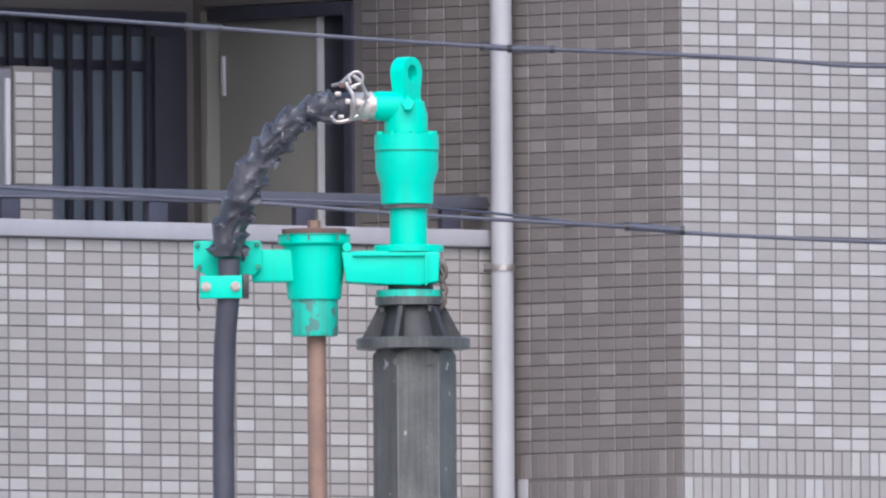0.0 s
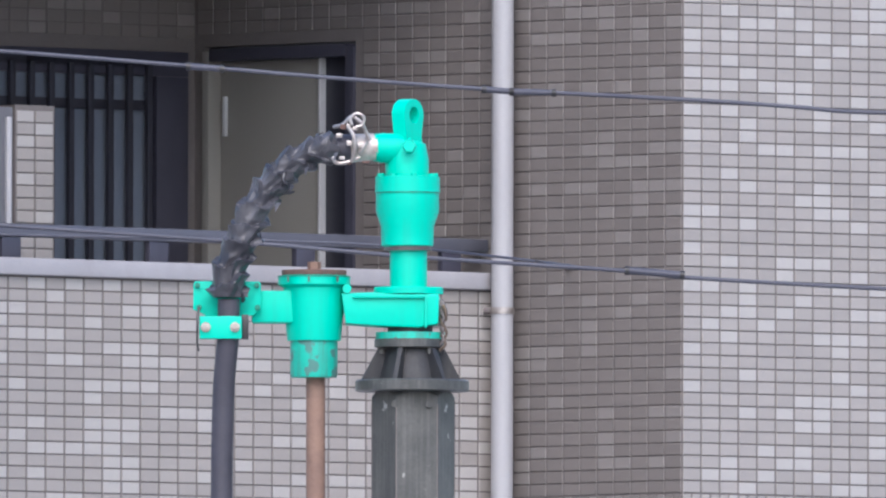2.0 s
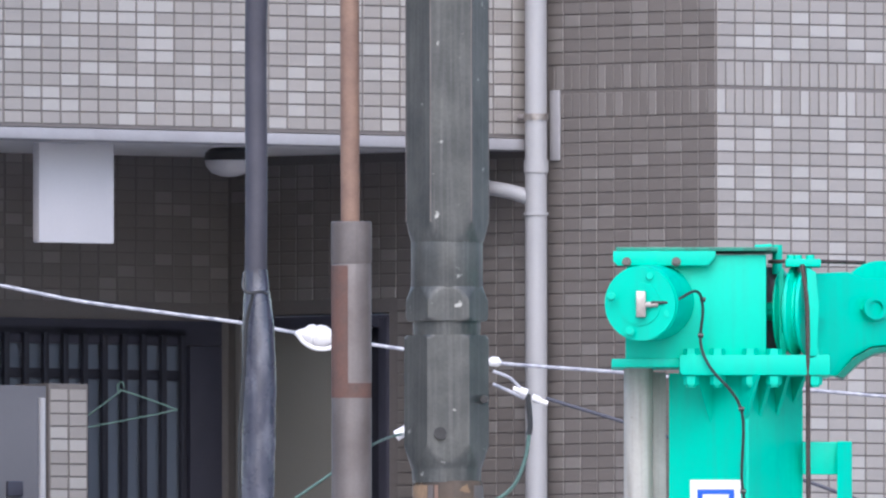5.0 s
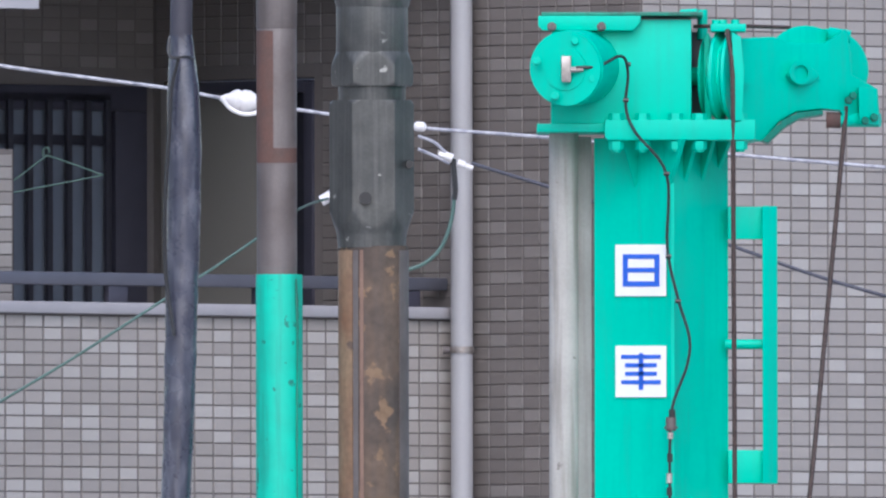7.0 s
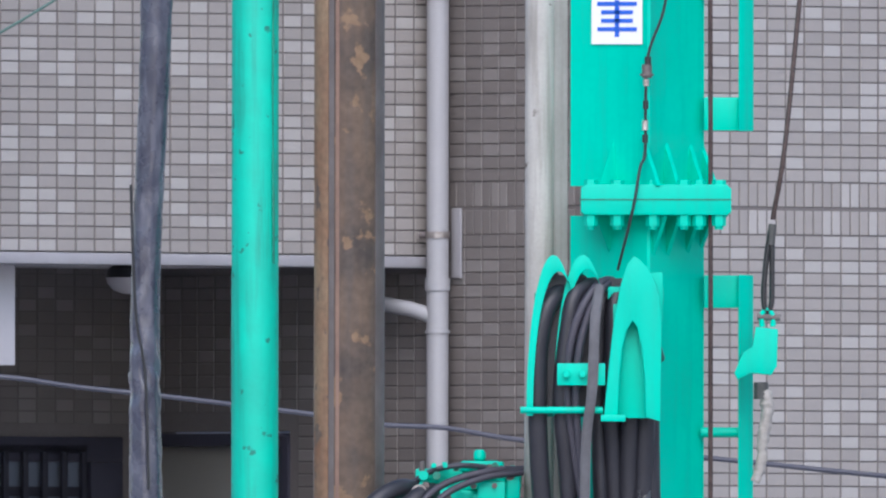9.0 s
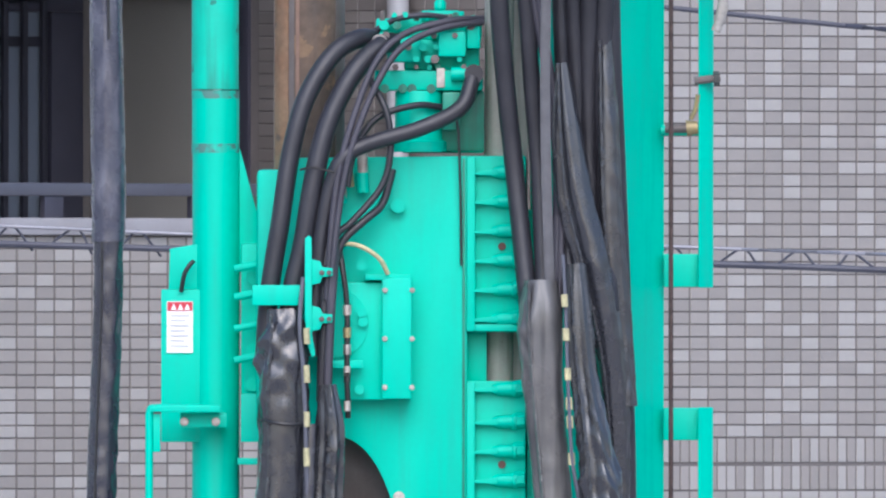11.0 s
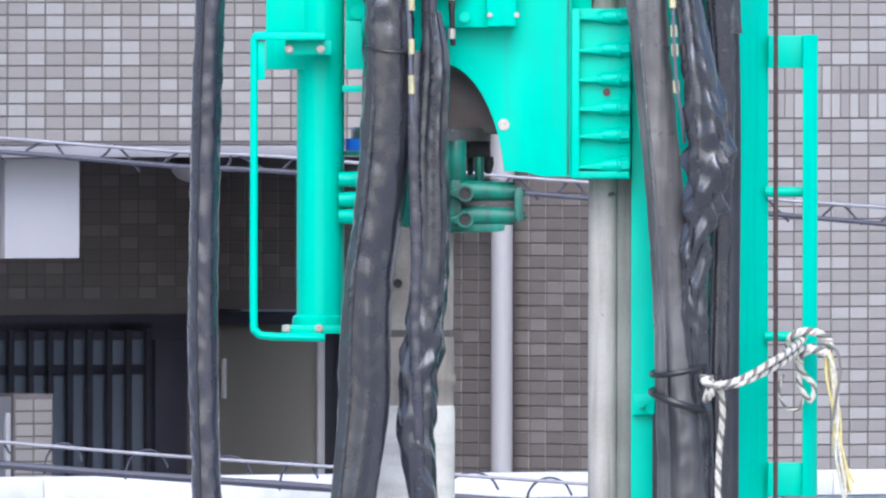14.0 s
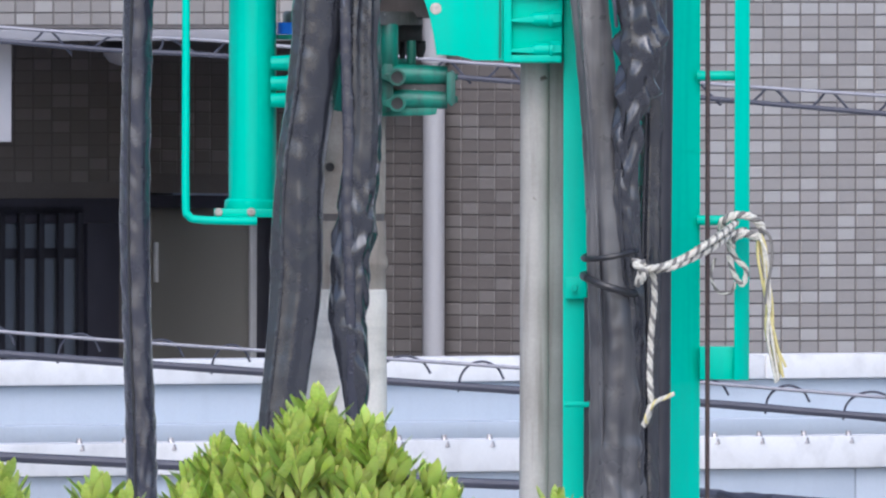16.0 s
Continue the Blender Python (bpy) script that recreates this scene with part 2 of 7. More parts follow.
FRAME_PALE = material("pale_aluminium_edge", (0.6, 0.61, 0.63), 0.45, 0.1, fine=0.05)
RAIL = material("grey_handrail", (0.12, 0.125, 0.155), 0.45, 0.3, second=(0.09, 0.095, 0.12), scale=3, fine=0.05)
WHITE_PANEL = material("white_panel", (0.52, 0.51, 0.535), 0.5, second=(0.47, 0.465, 0.485), scale=3, fine=0.03)
BLUE_WALL = material("pale_blue_coated_panel", (0.46, 0.51, 0.565), 0.5, second=(0.4, 0.445, 0.5), scale=1.5, amount=0.7, fine=0.05,
                     streak=(0.4, 0.43, 0.48), streak_amount=0.25)
CAP_WHITE = material("white_capping", (0.74, 0.735, 0.725), 0.5, second=(0.6, 0.595, 0.585), scale=2.5, amount=0.7, fine=0.05,
                     streak=(0.4, 0.39, 0.37), streak_amount=0.35, streak_scale=(9, 9, 9))
GROUND_BOUNCE = material("pale_bounce_ground", (0.42, 0.405, 0.39), 0.9, second=(0.33, 0.32, 0.305), scale=0.4, amount=0.8, fine=0.3, bump=0.4)
BARK = material("brown_bark", (0.12, 0.09, 0.06), 0.9, scale=10, fine=0.3)
LEAF = material("yellow_green_leaf", (0.47, 0.57, 0.125), 0.5, second=(0.29, 0.43, 0.075), scale=9, amount=0.9, fine=0.08, pieces=0.18, bump=0)
leaf_skin = LEAF.node_tree.nodes["Principled BSDF"].inputs
leaf_skin["Subsurface Weight"].default_value = 0.5
leaf_skin["Subsurface Radius"].default_value = (0.5, 1.0, 0.15)
leaf_skin["Subsurface Scale"].default_value = 0.02
LEAF.node_tree.nodes["Principled BSDF"].inputs["Specular IOR Level"].default_value = 0.25

GLASS = bpy.data.materials.new("dim_frosted_glass")
GLASS.use_nodes = True
gb = GLASS.node_tree.nodes["Principled BSDF"]
gb.inputs["Base Color"].default_value = (0.145, 0.17, 0.215, 1)
gb.inputs["Roughness"].default_value = 0.25
gb.inputs["Specular IOR Level"].default_value = 0.6


# ---- building blocks ----
def at(u, v, y):
    """The place on the elevation sheet (u, v) at the depth y."""
    d = (y - EYE[1]) / SHEET
    return Vector(((u - U_AXIS) * d, y, EYE[2] - (v - V_HORIZON) * d))


RIG = -23.0                       # depth of the machine
UNIT = (RIG - EYE[1]) / SHEET     # one sheet unit there, in metres


def rig(u, v, dy=0.0):
    return at(u, v, RIG + dy)


def box(bm, lo, hi, bevel=0.0):
    lo, hi = Vector(lo), Vector(hi)
    made = bmesh.ops.create_cube(bm, size=1.0, matrix=Matrix.LocRotScale((lo + hi) / 2, None, hi - lo))["verts"]
    if bevel:
        edges = list({e for v in made for e in v.link_edges})
        bmesh.ops.bevel(bm, geom=edges, offset=bevel, segments=2, affect="EDGES", profile=0.6)


def sheet_box(bm, u0, u1, v0, v1, y0, y1, bevel=0.004):
    """A box given by its outline on the sheet and its depths in front of or behind the machine's axis."""
    a, b = rig(u0, v0, (y0 + y1) / 2), rig(u1, v1, (y0 + y1) / 2)
    box(bm, (a.x, RIG + y0, b.z), (b.x, RIG + y1, a.z), bevel)


def prism(bm, pts, y0, y1, bevel=0.0):
    """An outline on the sheet, given thickness in depth."""
    mid = (y0 + y1) / 2
    ps = [rig(u, v, mid) for u, v in pts]
    front = [bm.verts.new((p.x, RIG + y0, p.z)) for p in ps]
    back = [bm.verts.new((p.x, RIG + y1, p.z)) for p in ps]
    n = len(ps)
    faces = [bm.faces.new(front), bm.faces.new(back[::-1])]
    for i in range(n):
        faces.append(bm.faces.new((front[(i + 1) % n], front[i], back[i], back[(i + 1) % n])))
    bmesh.ops.recalc_face_normals(bm, faces=faces)
    if bevel:
        edges = list({e for f in faces[:2] for e in f.edges})
        bmesh.ops.bevel(bm, geom=edges, offset=bevel, segments=2, affect="EDGES", profile=0.6)


def ring(bm, c, ax, r, n, turn=0.0):
    ax = Vector(ax).normalized()
    side = ax.cross(Vector((0, 1, 0)) if abs(ax.y) < 0.9 else Vector((0, 0, 1))).normalized()
    up = side.cross(ax)
    return [bm.verts.new(Vector(c) + r * (math.cos(turn + 2 * math.pi * i / n) * side + math.sin(turn + 2 * math.pi * i / n) * up)) for i in range(n)]


def skin(bm, rings, caps=True):
    faces = []
    for a, b in zip(rings, rings[1:]):
        n = len(a)
        for i in range(n):
            faces.append(bm.faces.new((a[i], a[(i + 1) % n], b[(i + 1) % n], b[i])))
    if caps:
        faces.append(bm.faces.new(rings[0][::-1]))
        faces.append(bm.faces.new(rings[-1]))
    bmesh.ops.recalc_face_normals(bm, faces=faces)


def rod(bm, p0, p1, r0, r1=None, n=20, turn=0.0):
    p0, p1 = Vector(p0), Vector(p1)
    ax = p1 - p0
    skin(bm, [ring(bm, p0, ax, r0, n, turn), ring(bm, p1, ax, r0 if r1 is None else r1, n, turn)])


def lathe(bm, u, prof, dy=0.0, n=36, turn=0.0):
    """A body turned about an upright axis at u: (half width, v) rows in sheet units, from the top down."""
    rings = []
    for r, v in prof:
        c = rig(u, v, dy)
        rings.append(ring(bm, c, (0, 0, -1), max(r, 0.2) * UNIT, n, turn))
    skin(bm, rings)


def spline(pts, steps=8):
    """A smooth line through the given points (x, y, z, radius)."""
    P = [Vector(p) for p in pts]
    P = [P[0] * 2 - P[1]] + P + [P[-1] * 2 - P[-2]]
    out = []
    for i in range(1, len(P) - 2):
        a, b, c, d = P[i - 1:i + 3]
        for k in range(steps):
            t = k / steps
            out.append(0.5 * (2 * b + (c - a) * t + (2 * a - 5 * b + 4 * c - d) * t * t + (3 * b - a - 3 * c + d) * t ** 3))
    return out + [P[-2]]


def sweep(bm, pts, n=12, steps=8, wrinkle=0.0, freq=40.0, flat=1.0, seed=0.0):
    """A round body along a line of (point, radius); wrinkle: the depth of fine crumples, as a share of the radius."""
    line = spline([(*p, r) for p, r in pts], steps)
    rings = []
    for i, q in enumerate(line):
        a, b = line[max(i - 1, 0)], line[min(i + 1, len(line) - 1)]
        ax = Vector((b[0] - a[0], b[1] - a[1], b[2] - a[2])).normalized()
        c = Vector(q[:3])
        rg = ring(bm, c, ax, q[3], n)
        for j, vert in enumerate(rg):
            off = vert.co - c
            k = 1.0
            if wrinkle:
                k += wrinkle * (noise.noise(Vector((vert.co.x * freq * 0.5 + seed, vert.co.y * freq * 0.5, vert.co.z * freq)))
                                + 0.6 * noise.noise(Vector((vert.co.x * freq * 1.7, seed + vert.co.y * freq, vert.co.z * freq * 2.3))))
            off = Vector((off.x, off.y * flat, off.z)) * k
            vert.co = c + off
        rings.append(rg)
    skin(bm, rings)


def stations(pts, gap):
    """Points, axes and radii at even steps along a smooth line of (point, radius)."""
    line = [Vector(q[:3]).to_4d() for q in spline([(*p, r) for p, r in pts], 24)]
    radii = [q[3] for q in spline([(*p, r) for p, r in pts], 24)]
    P = [q.to_3d() for q in line]
    run = [0.0]
    for a, b in zip(P, P[1:]):
        run.append(run[-1] + (b - a).length)
    out, i, s = [], 0, 0.0
    while s < run[-1]:
        while run[i + 1] < s:
            i += 1
        f = (s - run[i]) / max(run[i + 1] - run[i], 1e-6)
        out.append((P[i].lerp(P[i + 1], f), (P[i + 1] - P[i]).normalized(), radii[i] + (radii[i + 1] - radii[i]) * f, s, s / run[-1]))
        s += gap
    return out


def draped(bm, pts, seed, folds, crumple, gap=0.013, n=60, flat=0.8):
    """A slack sheet sleeve: long wandering pleats with sharp ridges, and slanting creases where crumple(t) says so;
    both as shares of the radius."""
    rings = []
    for c, ax, r, s, t in stations(pts, gap):
        d = crumple(t)
        rg = ring(bm, c, ax, r, n)
        for j, v in enumerate(rg):
            w = 2 * math.pi * j / n
            cx, cy = math.cos(w), math.sin(w)
            drift = 0.5 * noise.noise(Vector((s * 0.8, seed, 0.3)))
            pleat = abs(noise.noise(Vector((cx * 1.15 + seed + drift, cy * 1.15, s * 0.8 + seed))))
            k = 1 + folds * (0.42 - 1.9 * pleat) + folds * 0.7 * noise.noise(Vector((cx * 0.9 + seed * 2, cy * 0.9, s * 1.6)))
            if d:
                turn = w / (2 * math.pi)
                a = s * 5.5 + 2 * turn + 0.9 * noise.noise(Vector((cx * 0.8, cy * 0.8 + seed, s * 1.7)))
                b = s * 9.5 - 3 * turn + 1.1 * noise.noise(Vector((cx * 0.9 + seed, cy * 0.9, s * 2.6)))
                patch = 0.75 + 1.1 * noise.noise(Vector((cx * 0.8 - seed, cy * 0.8, s * 2.2)))
                k += d * max(patch, 0.1) * (1.2 * abs(a % 1.0 * 2 - 1) + 0.9 * abs(b % 1.0 * 2 - 1) - 1.05)
            k += 0.012 * noise.noise(v.co * 34.0)
            off = (v.co - c) * max(k, 0.3)
            v.co = c + Vector((off.x, off.y * flat, off.z))
        rings.append(rg)
    skin(bm, rings)


def lapped(bm, pts, seed, pitch=0.072, depth=0.56, n=56):
    """A sleeve pushed together into slanting, overlapping rolls like wound tape."""
    rings = []
    for c, ax, r, s, t in stations(pts, pitch / 14):
        rg = ring(bm, c, ax, r, n)
        for j, v in enumerate(rg):
            w = 2 * math.pi * j / n
            ph = s / pitch + 0.55 * math.cos(w + 0.8) + 0.55 * noise.noise(Vector((math.cos(w) * 1.1 + seed, math.sin(w) * 1.1, s * 9)))
            saw = ph - math.floor(ph)
            roll = saw ** 1.8 if saw < 0.92 else (1 - saw) / 0.08
            k = 0.9 + depth * (roll - 0.45) * (0.75 + 0.6 * noise.noise(Vector((math.floor(ph) * 3.7, math.cos(w) * 1.6, math.sin(w) * 1.6))))
            k += 0.26 * (0.25 - abs(noise.noise(Vector((math.cos(w) * 1.8 + s * 6, s * 14, math.sin(w) * 1.8 + seed)))))
            v.co = c + (v.co - c) * k
        rings.append(rg)
    skin(bm, rings)


def line_on(pts, r, dy=0.0):
    """Sheet points (u, v[, dy]) as sweep points; r in sheet units."""
    return [(rig(p[0], p[1], p[2] if len(p) > 2 else dy), (r if not callable(r) else r(i / (len(pts) - 1))) * UNIT) for i, p in enumerate(pts)]


def finish(name, bm, mat, smooth=True):
    mesh = bpy.data.meshes.new(name)
    if smooth:
        bm.normal_update()
        for f in bm.faces:
            f.smooth = True
        for e in bm.edges:
            if len(e.link_faces) == 2 and e.calc_face_angle(0) > 0.62:
                e.smooth = False
    bm.to_mesh(mesh)
    bm.free()
    mesh.materials.append(mat)
    return mesh


def thing(name, base, label, category, group="", kind=""):
    """An empty at the thing's base, to carry its parts."""
    ob = new(name)
    ob.empty_display_size = 0.1
    ob.location = base
    return tagged(ob, label, category, group, kind)


def origin_of(ob):
    p = Vector(ob.location)
    while ob.parent:
        ob = ob.parent
        p += Vector(ob.location)
    return p


def part(name, bm, mat, parent, label="", kind=""):
    """Links a bmesh, drawn in world metres, as one mesh under a thing or a part."""
    bmesh.ops.translate(bm, vec=-origin_of(parent), verts=bm.verts)
    ob = new(name, finish(name, bm, mat))
    ob.parent = parent
    return tagged(ob, label, kind=kind)


def solid(name, bm, mat, label, category="", group="", kind=""):
    """A thing or a piece of the setting that is one mesh."""
    return tagged(new(name, finish(name, bm, mat)), label, category, group, kind)


def made(fn, *a, **k):
    bm = bmesh.new()
    fn(bm, *a, **k)
    return bm


# ---- the ground and the apartment house ----
# ground never in view; its paleness is set to light the galleries from below
bm = bmesh.new()
bmesh.ops.create_circle(bm, cap_ends=True, radius=3000, segments=64)
solid("ground", bm, GROUND_BOUNCE, "unseen site ground, made pale to bounce light upwards", kind="structure")

# House axes: s runs along the street front from its free corner, n runs into the house.
TURN = radians(42.0)
CORNER = Vector((0.805, 0.0, 0.0))
ALONG = Vector((math.cos(TURN), math.sin(TURN), 0))
INTO = Vector((-math.sin(TURN), math.cos(TURN), 0))
STOREY = 2.81
COURSE = 2.94            # height of the lowest string course
SLABS = [-0.13, 2.68, 5.512, 8.327, 11.14]
PARAPET_N, BACK_N = 1.05, 2.92


def house(s, n, z):
    return CORNER + ALONG * s + INTO * n + Vector((0, 0, z))


def house_box(bm, s0, s1, n0, n1, z0, z1, bevel=0.0):
    first = len(bm.verts)
    box(bm, (s0, n0, z0), (s1, n1, z1), bevel)
    bm.verts.ensure_lookup_table()
    for vert in bm.verts[first:]:
        vert.co = house(*vert.co)


def piece_verts(w, h, depth=0.0045, cham=0.0016):
    """One tile lying in the x-z plane, its face towards -y."""
    x, z = w / 2, h / 2
    v = [(-x, 0, -z), (x, 0, -z), (x, 0, z), (-x, 0, z),
         (-x, -depth + cham, -z), (x, -depth + cham, -z), (x, -depth + cham, z), (-x, -depth + cham, z),
         (-x + cham, -depth, -z + cham), (x - cham, -depth, -z + cham), (x - cham, -depth, z - cham), (-x + cham, -depth, z - cham)]
    f = [(8, 9, 10, 11)]
    for a, b in ((0, 4), (4, 8)):
        for i in range(4):
            f.append((a + i, a + (i + 1) % 4, b + (i + 1) % 4, b + i))
    return v, f


PIECES = {}


def piece_mesh(w, h, mat):
    key = (w, h, mat.name)
    if key not in PIECES:
        v, f = piece_verts(w, h)
        mesh = bpy.data.meshes.new("tile")
        mesh.from_pydata(v, [], f)
        mesh.materials.append(mat)
        PIECES[key] = mesh
    return PIECES[key]


TILE_JOBS = []


def tile_rows(z0, z1, courses=True):
    """Rows between two heights: (centre height, soldier or not). Soldier rows stand above and below each string course."""
    rows = []
    levels = [COURSE + STOREY * k for k in range(-1, 5)] if courses else []
    marks = sorted(levels)
    z = z0
    if not courses:
        while z + 0.05 <= z1 + 0.001:
            rows.append((z + 0.025, False))
            z += 0.05
        return rows
    for lv, nxt in zip(marks, marks[1:]):
        rows.append((lv - 0.055, True))
        rows.append((lv + 0.055, True))
        pitch = (nxt - lv - 0.212) / 52
        rows += [(lv + 0.106 + (i + 0.5) * pitch, False) for i in range(52)]
    return [r for r in rows if z0 <= r[0] <= z1]


def tiled(parent, mat, place, turn, lo, hi, z0, z1, holes=(), courses=True, single=None):
    """Lays tiles on a wall. place(a, z): a point of the wall's face at a along it; holes: (a0, a1, z0, z1);
    single: the stretch (a0, a1, z0, z1) where each tile is an object of its own."""
    jobs = []
    for zc, soldier in tile_rows(z0, z1, courses):
        w, h, pitch = (0.0412, 0.094, 0.05) if soldier else (0.0896, 0.0441, 0.1)
        k = 0
        while lo + (k + 1) * pitch <= hi + 0.001:
            a = lo + (k + 0.5) * pitch
            k += 1
            if any(h0 < a + w / 2 and a - w / 2 < h1 and h2 < zc + h / 2 and zc - h / 2 < h3 for h0, h1, h2, h3 in holes):
                continue
            jobs.append((a, zc, w, h))
    TILE_JOBS.append((parent, mat, place, turn, jobs, single))


def lay_tiles():
    rng = random.Random(4)
    for parent, mat, place, turn, jobs, single in TILE_JOBS:
        base = origin_of(parent)
        verts, faces, count = [], [], 0
        for a, z, w, h in jobs:
            p = place(a, z) - base
            if single and count < 300 and single[0] <= a <= single[1] and single[2] <= z <= single[3]:
                ob = new("tile", piece_mesh(w, h, mat))
                ob.parent = parent
                ob.location = p
                ob.rotation_euler = (rng.uniform(-0.006, 0.006), 0, turn + rng.uniform(-0.008, 0.008))
                count += 1
                continue
            v, f = piece_verts(w, h)
            rot = Matrix.Rotation(turn + rng.uniform(-0.008, 0.008), 3, "Z") @ Matrix.Rotation(rng.uniform(-0.006, 0.006), 3, "X")
            n = len(verts)
            verts += [tuple(rot @ Vector(q) + p) for q in v]
            faces += [tuple(n + i for i in g) for g in f]
        if verts:
            mesh = bpy.data.meshes.new("tiling")
            mesh.from_pydata(verts, [], faces)
            mesh.materials.append(mat)
            ob = new("tiling", mesh)
            ob.parent = parent
            tagged(ob, kind="stuff")


# the street front with its free corner
HOOD_S, HOOD_Z = 1.53, 2.53
bm = bmesh.new()
house_box(bm, 0.0, 1.66, 0.0, 0.2, 0.0, 14.0)
house_box(bm, 1.66, 5.0, 0.0, 0.2, 2.3, 14.0)
house_box(bm, 1.66, 5.0, 0.12, 0.2, 0.0, 2.3)
front = solid("wall_front", bm, GROUT, "street front clad in light grey glazed tiles with soldier courses", kind="structure")
tiled(front, TILE_LIGHT, lambda a, z: house(a, 0.0, z), TURN, -0.004, 3.0, 0.6, 11.6, holes=[(1.62, 5, 0, 2.3)], single=(0.0, 1.5, 8.3, 9.35))

# the flank beside the galleries, with a doorway on every storey
DOOR0, DOOR1 = 1.95, 2.86
bm = bmesh.new()
house_box(bm, -0.0, 0.2, 0.2, DOOR0, 0.0, 14.0)
house_box(bm, -0.0, 0.2, DOOR1, BACK_N + 0.2, 0.0, 14.0)
for k, z in enumerate(SLABS):
    top = z + 0.17 + 2.02
    house_box(bm, 0.0, 0.2, DOOR0, DOOR1, top, min(z + STOREY + 0.17, 14.0))
flank = solid("wall_flank", bm, GROUT_TAUPE, "flank wall clad in taupe tiles, shade put into their colour", kind="structure")
tiled(flank, TILE_TAUPE_SHADED, lambda a, z: house(0.0, a, z), TURN - math.pi / 2, 0.002, BACK_N, 0.6, 11.6,
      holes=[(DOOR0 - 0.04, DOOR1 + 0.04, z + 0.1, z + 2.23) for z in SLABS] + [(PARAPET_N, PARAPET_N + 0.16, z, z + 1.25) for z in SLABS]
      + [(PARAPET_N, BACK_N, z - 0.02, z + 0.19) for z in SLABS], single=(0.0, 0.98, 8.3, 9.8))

# the back wall of the galleries with barred windows
WIN0, WIN1 = -2.6, -0.06
bm = bmesh.new()
heads = [z + 2.168 for z in SLABS]
house_box(bm, -6.0, WIN0, BACK_N, BACK_N + 0.2, 0.0, 14.0)
house_box(bm, WIN1, 0.0, BACK_N, BACK_N + 0.2, 0.0, 14.0)
for z, head in zip(SLABS, heads):
    house_box(bm, WIN0, WIN1, BACK_N, BACK_N + 0.2, head, min(head + STOREY - 1.25, 14.0))
back = solid("wall_back", bm, GROUT_TAUPE, "gallery back wall clad in taupe tiles, shade put into their colour", kind="structure")
tiled(back, TILE_TAUPE_SHADED, lambda a, z: house(a, BACK_N, z), TURN, -3.6, 0.0, 0.6, 11.4, courses=False,
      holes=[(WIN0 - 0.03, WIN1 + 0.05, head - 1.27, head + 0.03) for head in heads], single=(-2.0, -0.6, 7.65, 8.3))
bm = bmesh.new()
house_box(bm, -6.0, 5.0, 5.5, 5.7, 0.0, 14.0)
solid("wall_rear", bm, CONCRETE, "plain rear wall of the house", kind="structure")
# closing wall out of view, near-white to reflect light along the galleries
bm = bmesh.new()
house_box(bm, -6.2, -6.0, -1.5, 5.7, 0.0, 14.0)
solid("wall_far_flank", bm, SOFFIT_BOUNCE, "unseen far flank wall, near-white to bounce light", kind="structure")
bm = bmesh.new()
house_box(bm, -6.2, 5.0, -0.1, 5.7, 14.0, 14.25)
solid("roof", bm, CONCRETE, "flat concrete roof slab", kind="structure")

